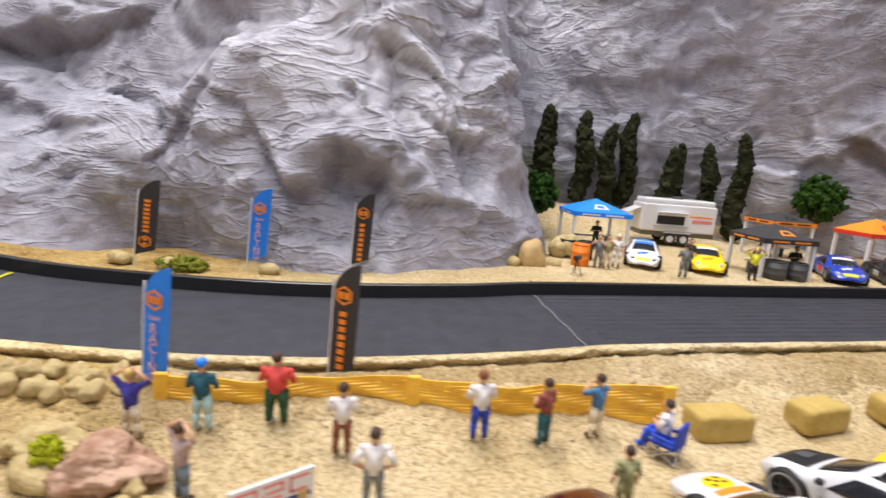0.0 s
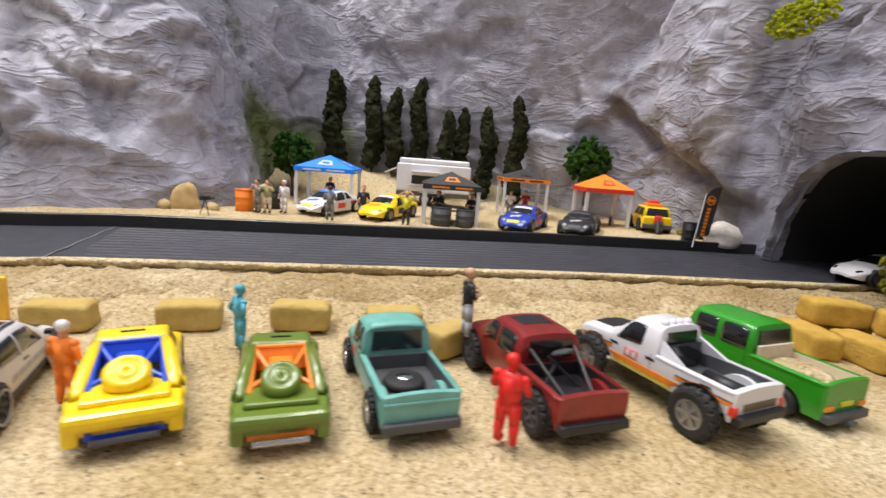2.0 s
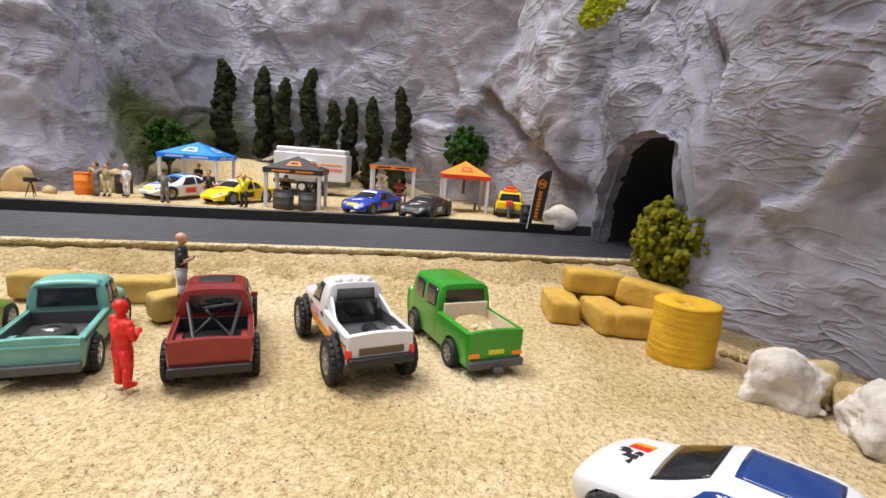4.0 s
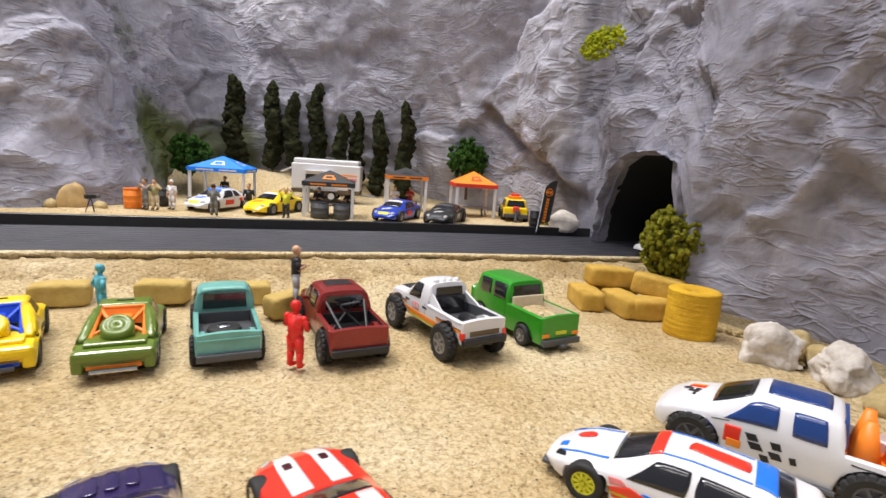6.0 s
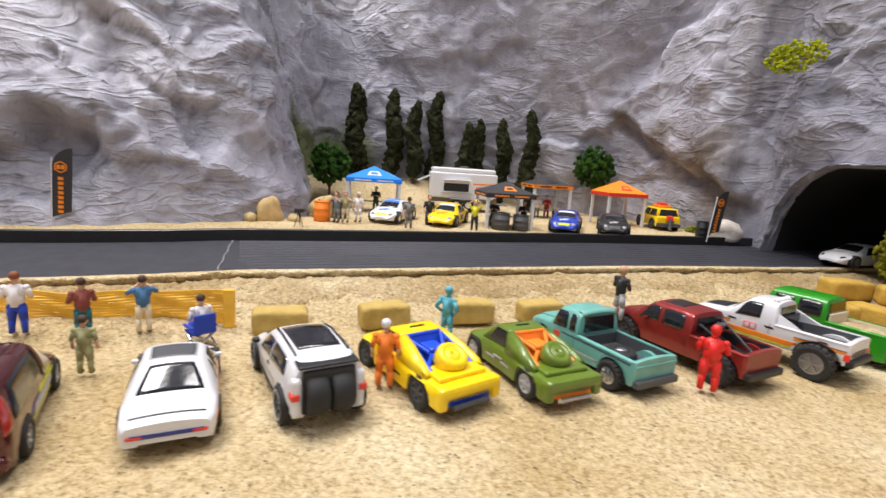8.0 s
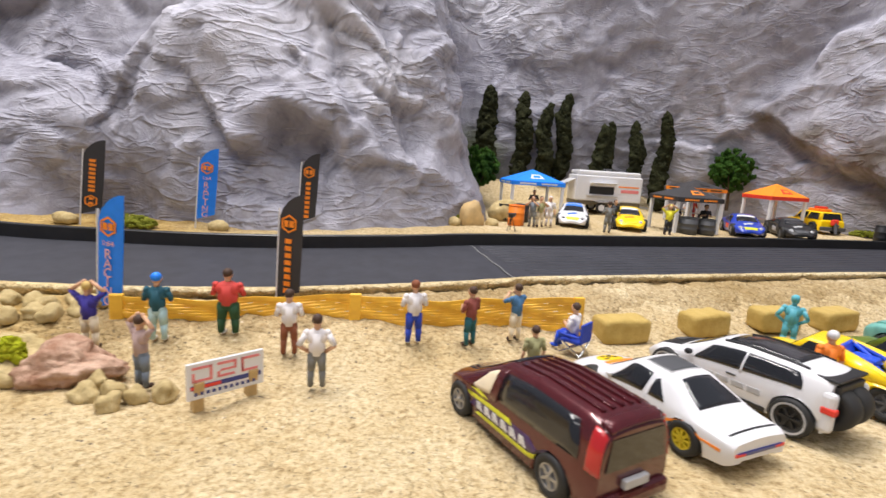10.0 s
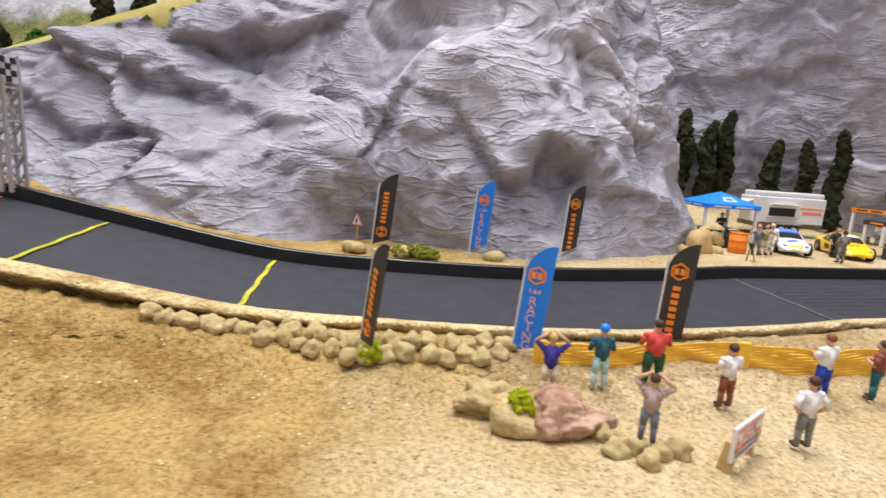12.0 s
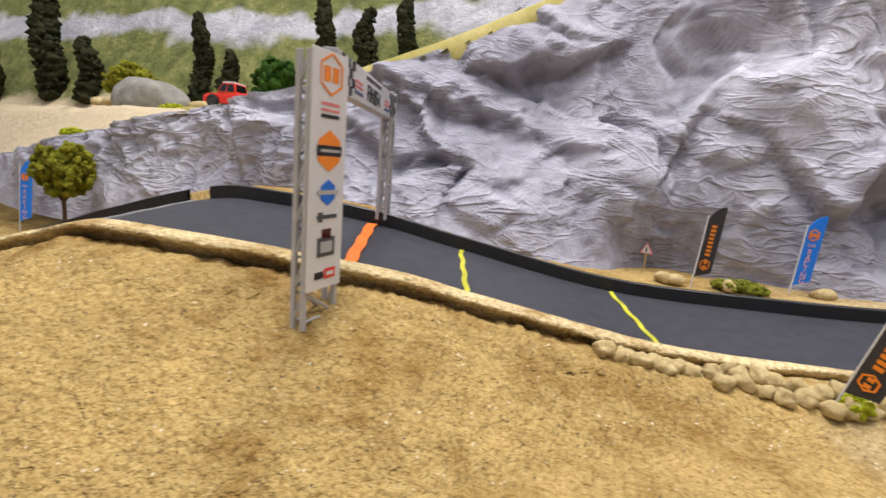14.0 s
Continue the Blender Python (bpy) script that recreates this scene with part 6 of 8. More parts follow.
# ---- paddock tents and trailer ----
def tent(x, y, rz, w, d, h, apex, top, band, label, logo, rail=None):
    c = thing("canopy_tent", place(x, y, PADDOCK, rz), label, "canopy tent", "tents in the paddock")
    hw, hd = w / 2, d / 2
    h, apex = h + 0.2, apex + 0.2
    bm = bmesh.new()
    base = [bm.verts.new(p) for p in ((-hw, -hd, h), (hw, -hd, h), (hw, hd, h), (-hw, hd, h))]
    low = [bm.verts.new(p) for p in ((-hw, -hd, h - 0.42), (hw, -hd, h - 0.42), (hw, hd, h - 0.42), (-hw, hd, h - 0.42))]
    tip = bm.verts.new((0, 0, apex))
    for i in range(4):
        bm.faces.new((base[i], base[(i + 1) % 4], tip))
    bm.faces.new(low[::-1])
    for i in range(4):
        bm.faces.new((low[i], low[(i + 1) % 4], base[(i + 1) % 4], base[i]))
    bmesh.ops.recalc_face_normals(bm, faces=bm.faces)
    can = part("canopy", bm, top, c)
    for q in (((-hw, -hd, h - 0.42), (hw, -hd, h - 0.42), (hw, -hd, h), (-hw, -hd, h)), ((hw, -hd, h - 0.42), (hw, hd, h - 0.42), (hw, hd, h), (hw, -hd, h)), ((-hw, hd, h - 0.42), (-hw, -hd, h - 0.42), (-hw, -hd, h), (-hw, hd, h))):
        part("valance", panel(bmesh.new(), q, 0.0, 1.0, 0.0, 0.95, 0.03), band, can, "printed valance")
        for u in (0.15, 0.55):
            part("valance_print", panel(bmesh.new(), q, u, u + 0.3, 0.3, 0.65, 0.045), logo, can)
    for q in (((-hw, -hd, h), (hw, -hd, h), (0.05, -0.05, apex), (-0.05, -0.05, apex)), ((hw, -hd, h), (hw, hd, h), (0.05, 0.05, apex), (0.05, -0.05, apex))):
        part("roof_print", panel(bmesh.new(), q, 0.33, 0.67, 0.22, 0.55, 0.03), logo, can, "printed emblem")
        part("roof_print", panel(bmesh.new(), q, 0.40, 0.60, 0.30, 0.46, 0.045), top, can)
    for sx in (-1, 1):
        for sy in (-1, 1):
            part("leg", box(bmesh.new(), sx * (hw - 0.2) - 0.15, sx * (hw - 0.2) + 0.15, sy * (hd - 0.2) - 0.15, sy * (hd - 0.2) + 0.15, -0.1, h - 0.3, 0.04), WHITE, c)
    part("table_top", box(bmesh.new(), -hw * 0.6, hw * 0.75, 0.2, 1.0, 0.95, 1.05, 0.02), rail or LIGHTGREY, c)
    for sx in (-0.5, 0.6):
        part("table_leg", box(bmesh.new(), hw * sx - 0.08, hw * sx + 0.08, 0.4, 0.8, -0.05, 0.96, 0.02), GREY_PL, c)
    return c


tent(9.8, 52.9, 14, 5.9, 5.2, 3.5, 4.75, FLAG_BLUE, FLAG_BLUE, "blue pop-up canopy tent on white legs", WHITE)
tent(24.2, 47.0, 17, 4.8, 4.4, 3.2, 4.25, CHARCOAL, CHARCOAL, "charcoal pop-up canopy tent with orange emblem", ORANGE)
tent(29.4, 58.6, 16, 4.8, 4.4, 3.9, 4.8, CHARCOAL, ORANGE, "charcoal canopy tent with orange printed valance", BLACK)
tent(37.5, 57.2, 16, 4.7, 4.3, 3.6, 4.95, ORANGE, REDPRINT, "orange canopy tent with red valance and emblem", REDPRINT)

tr = thing("food_trailer", place(19.2, 60.3, PADDOCK + 0.25, 11) @ Matrix.Scale(1.06, 4), "white and brown catering trailer with open serving hatch", "trailer", "things in the paddock")
part("body", box(bmesh.new(), -3.9, 3.9, -1.5, 1.5, 1.3, 4.2, 0.15, 3), WHITE, tr)
part("skirt", box(bmesh.new(), -3.88, 3.88, -1.49, 1.49, 0.85, 1.32, 0.06), paint("brown_trailer_skirt", (0.10, 0.08, 0.05), 0.4), tr, "brown lower skirt")
part("roof", box(bmesh.new(), -3.7, 3.7, -1.35, 1.35, 4.15, 4.75, 0.2, 3), WHITE, tr)
part("roof_vent", box(bmesh.new(), -0.3, 0.6, -0.5, 0.4, 4.7, 5.0, 0.1), GREY_PL, tr)
part("hatch_opening", box(bmesh.new(), -2.3, 0.6, -1.53, -1.3, 2.1, 3.0, 0.03), BLACK, tr, "dark serving hatch")
o = part("hatch_flap", box(bmesh.new(), -1.5, 1.5, -0.7, 0, -0.05, 0.05, 0.03), WHITE, tr, "raised white hatch flap")
o.matrix_basis = place(-0.8, -1.5, 3.25, 0, -14)
o = part("end_flap", box(bmesh.new(), -1.5, 0, -1.0, 1.0, -0.05, 0.05, 0.03), WHITE, tr, "raised end flap")
o.matrix_basis = place(-3.9, 0, 3.7, 0, 0, -25)
part("side_print", box(bmesh.new(), 1.4, 3.5, -1.54, -1.48, 2.4, 2.75, 0.01), PINK, tr)
part("side_print", box(bmesh.new(), 1.1, 3.5, -1.54, -1.48, 3.0, 3.15, 0.01), ORANGE, tr)
part("counter", box(bmesh.new(), -2.6, 1.0, -1.8, -1.5, 1.9, 2.0, 0.02), LIGHTGREY, tr)
part("drawbar", rod(bmesh.new(), (3.8, 0, 0.8), (5.6, 0, 0.7), 0.12), STEEL, tr)
for x in (-0.75, 0.65):
    for s in (-1, 1):
        w_ = wheel(tr, s * 1.4, x, 0.6, 0.4, WHITE, False, 8)
        w_.matrix_basis = place(x, s * 1.56, 0.6, 90 if s > 0 else -90)
    part("mudguard", box(bmesh.new(), x - 0.72, x + 0.72, -1.82, -1.45, 1.2, 1.32, 0.06), LIGHTGREY, tr)


def drum(x, y, z, material, label, r=0.62, h=1.5, name="oil_drum"):
    c = thing(name, place(x, y, z), label, "drum", "things in the paddock")
    part("shell", smooth(lathe([(0.02, h), (r * 0.9, h), (r, h - 0.06), (r, h * 0.68), (r * 1.05, h * 0.66), (r, h * 0.64), (r, h * 0.36), (r * 1.03, h * 0.34), (r, h * 0.32), (r, 0), (0.02, 0)], 20, "Z")), material, c)
    part("rim", smooth(lathe([(r * 0.86, h), (r * 1.02, h), (r * 1.02, h + 0.08), (r * 0.86, h + 0.08)], 20, "Z")), material, c)


drum(8.0, 41.3, PADDOCK, ORANGE_PL, "orange plastic drum on the sand", 0.72, 1.7)
drum(8.6, 44.6, PADDOCK, BLACK, "black oil drum on the sand", 0.7, 1.5)
drum(7.1, 44.8, PADDOCK, BLACK, "black oil drum on the sand", 0.7, 1.5)
drum(44.3, 50.2, PADDOCK, BLACK, "black oil drum beside the flag", 0.55, 1.7)
drum(24.0, 45.0, PADDOCK, GREY_PL, "grey metal tool cart under the tent", 0.85, 1.5, "tool_cart")
drum(25.9, 45.6, PADDOCK, GREY_PL, "grey metal tool cart under the tent", 0.75, 1.4, "tool_cart")


# ---- feather flags ----
def flag(x, y, z, rz, lean, cloth, text, label, height=5.4, tilt=0.0, side_text=False):
    c = thing("feather_flag", place(x, y, z, rz, tilt, lean), label, "flag", "feather flags along the track")
    part("pole", rod(bmesh.new(), (0, 0, -0.3), (0, 0, height - 0.7), 0.05), WHITE, c)
    k = height / 5.4
    outline = [(0.02, 0.55), (1.16, 0.95), (1.2, 3.2), (1.2, 5.4), (0.98, 5.37), (0.7, 5.25), (0.42, 5.02), (0.19, 4.72), (0.05, 4.35)]
    cl = part("cloth", plate([(a, b * k) for a, b in outline], 0.05), cloth, c)
    cl.matrix_basis = place(0, -0.025, 0)
    ink = ORANGE
    if side_text:
        part("emblem", ring(0.40, 0.31, -0.03, 0.02, 6, (0.55, 1.45), 0.5), ink, cl, "orange hexagon emblem")
        for i, b in enumerate((1.3, 1.6)):
            part("emblem_mark", box(bmesh.new(), 0.42 + 0.02 * i, 0.68, -0.045, -0.03, b - 0.09, b + 0.09), ink, cl)
        for i in range(8):
            part("print_bar", box(bmesh.new(), 0.38, 0.74, -0.045, -0.03, 2.05 + i * 0.27, 2.05 + i * 0.27 + 0.18), ink, cl)
    else:
        part("emblem", ring(0.42, 0.33, -0.03, 0.02, 6, (0.54, 4.05 * k), 0.52), ink, cl, "orange hexagon emblem")
        part("emblem_mark", box(bmesh.new(), 0.30, 0.50, -0.045, -0.03, 3.9 * k, 4.2 * k), ink, cl)
        part("emblem_mark", box(bmesh.new(), 0.56, 0.78, -0.045, -0.03, 3.9 * k, 4.2 * k), ink, cl)
        if text:
            lettering("1:64", 0.32, "print", ROSE_INK, cl, place(0.54, -0.05, 3.35 * k, 0, 90))
            for i, ch in enumerate(text):
                lettering(ch, 0.56, "letter", ROSE_INK, cl, place(0.54, -0.05, (2.9 - i * 0.4) * k, 0, 90))
        else:
            for i in range(8):
                part("print_bar", box(bmesh.new(), 0.38, 0.70, -0.045, -0.03, (3.15 - i * 0.33) * k, (3.15 - i * 0.33) * k + 0.22), ink, cl)
    return c


flag(-13.95, 28.2, 2.75, 20, 4, FLAG_BLUE, "RACING", "blue feather flag with pink lettering on a white pole")
flag(-7.6, 30.2, 2.85, 26, 3, CHARCOAL, "", "charcoal feather flag with orange emblem and bars")
flag(-20.3, 25.8, 2.85, 26, 5, CHARCOAL, "", "charcoal feather flag with orange emblem beside the rock", side_text=True)
flag(-10.05, 15.5, 0.75, -4, 4, FLAG_BLUE, "RACING", "blue feather flag with pink lettering behind the netting")
flag(-3.55, 18.4, 1.0, -8, 2, CHARCOAL, "", "charcoal feather flag with orange emblem behind the netting")
flag(-16.3, 13.4, 1.2, -48, 15, CHARCOAL, "", "leaning charcoal feather flag with orange emblem among the stones", side_text=True)
flag(44.5, 49.2, 3.2, 20, 6, CHARCOAL, "", "charcoal feather flag with orange emblem near the tunnel", 4.9)
flag(-82.0, 22.5, -0.4, 20, 4, FLAG_BLUE, "RACING", "blue feather flag far down the hillside", 7.0)

# ---- warning sign ----
ws = thing("warning_sign", place(-23.0, 30.2, 2.6, -10), "small white triangular warning sign on a wooden post", "sign")
part("post", rod(bmesh.new(), (0, 0, -0.4), (0, 0, 2.0), 0.07), WOOD, ws)
part("board", plate([(-0.5, 1.3), (0.5, 1.3), (0.0, 2.2)], 0.06), PINK, ws, "red-edged board").matrix_basis = place(0, -0.1, 0)
part("face", plate([(-0.36, 1.38), (0.36, 1.38), (0.0, 2.03)], 0.03), WHITE, ws).matrix_basis = place(0, -0.14, 0)
part("mark", plate([(-0.05, 1.45), (0.05, 1.45), (0.06, 1.8), (-0.06, 1.8)], 0.02), BLACK, ws).matrix_basis = place(0, -0.165, 0)

# ---- orange netting fence ----
fence = thing("netting_fence", Matrix(), "orange plastic netting fence with three posts", "fence")
POSTS = [(-8.8, 15.1, 0.32), (0.3, 18.15, 0.4), (10.6, 21.0, 0.45)]
for x, y, z in POSTS:
    o = part("post", box(bmesh.new(), -0.27, 0.27, -0.12, 0.12, -0.2, 1.75, 0.06), NETTING, fence)
    o.matrix_basis = place(x, y, z, 18)
for (xa, ya, za), (xb, yb, zb) in zip(POSTS, POSTS[1:]):
    bm = bmesh.new()
    n = 44
    for j in range(13):
        line = []
        for i in range(n + 1):
            u = i / n
            sag = -0.16 * math.sin(u * math.pi) + 0.05 * math.sin(u * 17 + j * 0.4)
            bow = 0.25 * math.sin(u * math.pi * 2) + 0.05 * math.sin(u * 23 + j)
            hgt = 0.08 + j * 0.128
            line.append(Vector((xa + (xb - xa) * u + 0.3 * bow, ya + (yb - ya) * u - bow, za + (zb - za) * u + hgt + sag * (0.3 + 0.7 * j / 12))))
        t_ = 0.08 if j in (0, 12) else 0.045
        rows = [[bm.verts.new(p + Vector(d)) for p in line] for d in ((0, -0.03, -t_), (0, -0.03, t_), (0, 0.03, t_), (0, 0.03, -t_))]
        for k in range(4):
            for i in range(n):
                bm.faces.new((rows[k][i], rows[k][i + 1], rows[(k + 1) % 4][i + 1], rows[(k + 1) % 4][i]))
        if j:
            for i in range(0, n, 1):
                if (i * 3 + j * 2) % 7 == 0:
                    continue
                bm.faces.new((prev[i], prev[i + 1], rows[0][i + 1], rows[0][i]))
        prev = rows[1]
    bmesh.ops.recalc_face_normals(bm, faces=bm.faces)
    part("netting", bm, NETTING, fence)

# ---- championship board ----
sg = thing("banner_board", place(-1.95, 11.5, 0.0, 50), "white advertising board on pale wooden feet", "sign")
part("board", box(bmesh.new(), -1.2, 1.2, -0.06, 0.06, 0.42, 1.62, 0.02), WHITE, sg)
for x in (-0.85, 0.85):
    o = part("foot", box(bmesh.new(), -0.16, 0.16, -0.1, 0.3, -0.05, 1.0, 0.03), WOOD, sg)
    o.matrix_basis = place(x, 0.12, 0, 0, 8)
part("print_band", box(bmesh.new(), -1.1, 1.1, -0.075, -0.05, 0.75, 0.9), NAVY, sg)
part("print_band", box(bmesh.new(), -1.1, -0.2, -0.08, -0.06, 0.77, 0.88), REDPRINT, sg)
for i in range(11):
    part("print_bar", box(bmesh.new(), -1.0 + i * 0.18, -0.9 + i * 0.18, -0.075, -0.05, 0.55, 0.66), NAVY, sg)
for x0, pts in ((-1.05, "D"), (-0.3, "R"), (0.45, "C")):
    w_ = 0.6
    bars = [(0, w_, 1.42, 1.5), (0, w_ * 0.9, 1.0, 1.08)] + ([(0, 0.08, 1.0, 1.3)] if pts != "R" else [(0, 0.08, 1.0, 1.2), (0.1, w_, 1.2, 1.27)]) + ([(w_ - 0.08, w_, 1.0, 1.5)] if pts == "D" else [(w_ - 0.08, w_, 1.22, 1.46)] if pts == "R" else [(0, 0.08, 1.0, 1.5)])
    bm = bmesh.new()
    for a, b, z0, z1 in bars:
        box(bm, x0 + a, x0 + b, -0.075, -0.05, z0, z1)
    part("logo_shape", bm, PINK, sg)

# ---- finish arch ----
arch = thing("finish_arch", place(-36.1, 5.62, 3.55, 15.5), "grey lattice finish arch with white printed panels", "finish arch")
L = 12.95


def lattice(parent, y, z0, z1, depth=0.42, wid=1.45):
    for sx in (-depth / 2, depth / 2):
        for sy in (-wid / 2, wid / 2):
            part("upright", box(bmesh.new(), sx - 0.09, sx + 0.09, y + sy - 0.09, y + sy + 0.09, z0, z1, 0.02), LIGHTGREY, parent)
    n = 8
    for i in range(n):
        za, zb = z0 + 0.3 + (z1 - z0 - 0.3) * i / n, z0 + 0.3 + (z1 - z0 - 0.3) * (i + 1) / n
        ends = []
        for sx in (-depth / 2, depth / 2):
            ends.append(((sx, y - wid / 2, za), (sx, y + wid / 2, zb) if i % 2 else (sx, y + wid / 2, za)))
            ends.append(((sx, y - wid / 2, zb if i % 2 == 0 else za), (sx, y + wid / 2, za if i % 2 == 0 else zb)))
        for sy in (-wid / 2, wid / 2):
            ends.append(((-depth / 2, y + sy, za), (depth / 2, y + sy, zb)))
        for p_, q_ in ends:
            part("brace", rod(bmesh.new(), p_, q_, 0.06, sides=6), LIGHTGREY, parent)


tower = part("side_panel", box(bmesh.new(), 0.32, 0.42, -0.98, 0.98, 1.15, 9.4, 0.02), WHITE, arch, "white panel with printed emblems")
tower.matrix_basis = place(0, -0.2, 0, -19.5)
lattice(tower, 0, -0.3, 9.3, 0.42, 1.8)
lattice(arch, L, 2.2, 9.9, 0.5, 1.2)
X = 0.43


def stamp(name, material, y0, y1, z0, z1, x=X):
    part(name, box(bmesh.new(), x - 0.01, x + 0.012, y0 * 1.2, y1 * 1.2, z0, z1), material, tower)


def hexagon(material, z, r, x=X, inner=0.0):
    r, inner = r * 1.15, inner * 1.15
    bm = ring(r, inner or 0.01, 0, 0.02, 6, (0, z), 0.5236)
    o = part("emblem", bm, material, tower)
    o.matrix_basis = place(x, 0, 0, 90)


hexagon(ORANGE, 8.65, 0.62, X, 0.55)
stamp("emblem_mark", ORANGE, -0.34, -0.05, 8.4, 8.9)
stamp("emblem_mark", ORANGE, 0.05, 0.34, 8.4, 8.9)
stamp("print_bar", PINK, -0.42, 0.42, 7.62, 7.72)
stamp("print_bar", PINK, -0.42, 0.42, 7.42, 7.5)
stamp("print_bar", BLACK, -0.42, 0.42, 7.2, 7.32)
hexagon(ORANGE, 6.1, 0.62)
stamp("print_bar", BLACK, -0.58, 0.58, 5.92, 6.28, X + 0.02)
stamp("print_bar", LIGHTGREY, -0.45, 0.45, 6.05, 6.15, X + 0.035)
hexagon(BLUE, 4.65, 0.4)
stamp("print_bar", LIGHTGREY, -0.5, 0.5, 4.58, 4.74, X + 0.02)
stamp("print_bar", GREY_PL, -0.48, 0.48, 3.72, 3.86)
stamp("print_bar", GREY_PL, -0.42, -0.22, 3.62, 3.96, X + 0.01)
stamp("emblem_mark", GREY_PL, -0.42, 0.42, 2.35, 3.05)
stamp("emblem_mark", MAROON, -0.22, 0.22, 3.0, 3.35)
stamp("emblem_mark", LIGHTGREY, -0.28, 0.28, 2.5, 2.9, X + 0.02)
stamp("print_bar", BLACK, -0.5, -0.08, 1.55, 1.8)
stamp("emblem_mark", REDPRINT, -0.04, 0.5, 1.5, 1.88)
stamp("print_bar", WHITE, 0.05, 0.4, 1.62, 1.76, X + 0.02)
beam = part("beam", box(bmesh.new(), -0.26, 0.26, 0.6, L + 0.6, 8.3, 9.75, 0.03), LIGHTGREY, arch, "white banner beam")
for xx, sgn in ((0.27, 1), (-0.27, -1)):
    part("banner", box(bmesh.new(), min(xx, xx + 0.04 * sgn), max(xx, xx + 0.04 * sgn), 0.95, L + 0.55, 8.32, 9.73), WHITE, beam, "white banner")
    tx = 0.33 * sgn
    for yc in (2.1, L - 0.6):
        for i in range(5):
            for j in range(4):
                if (i + j) % 2:
                    yy = yc - 1.0 + i * 0.4
                    part("check", box(bmesh.new(), tx - 0.015, tx + 0.015, yy, yy + 0.4, 8.34 + j * 0.34, 8.68 + j * 0.34), BLACK, beam)
    lettering("FINISH", 1.05, "lettering", BLACK, beam, place(tx + 0.01 * sgn, L / 2 + 0.5, 8.82, 90 * sgn, 90))
    part("print_bar", box(bmesh.new(), tx - 0.012, tx + 0.012, L / 2 - 1.2, L / 2 + 2.2, 9.42, 9.58), GREY_PL, beam)
    for yc in (3.9, L - 2.4):
        part("print_bar", box(bmesh.new(), tx - 0.012, tx + 0.012, yc - 0.7, yc + 0.7, 9.0, 9.1), PINK, beam)
        part("print_bar", box(bmesh.new(), tx - 0.012, tx + 0.012, yc - 0.7, yc + 0.7, 8.8, 8.9), PINK, beam)
        part("print_bar", box(bmesh.new(), tx - 0.012, tx + 0.012, yc - 0.7, yc + 0.7, 8.55, 8.67), NAVY, beam)


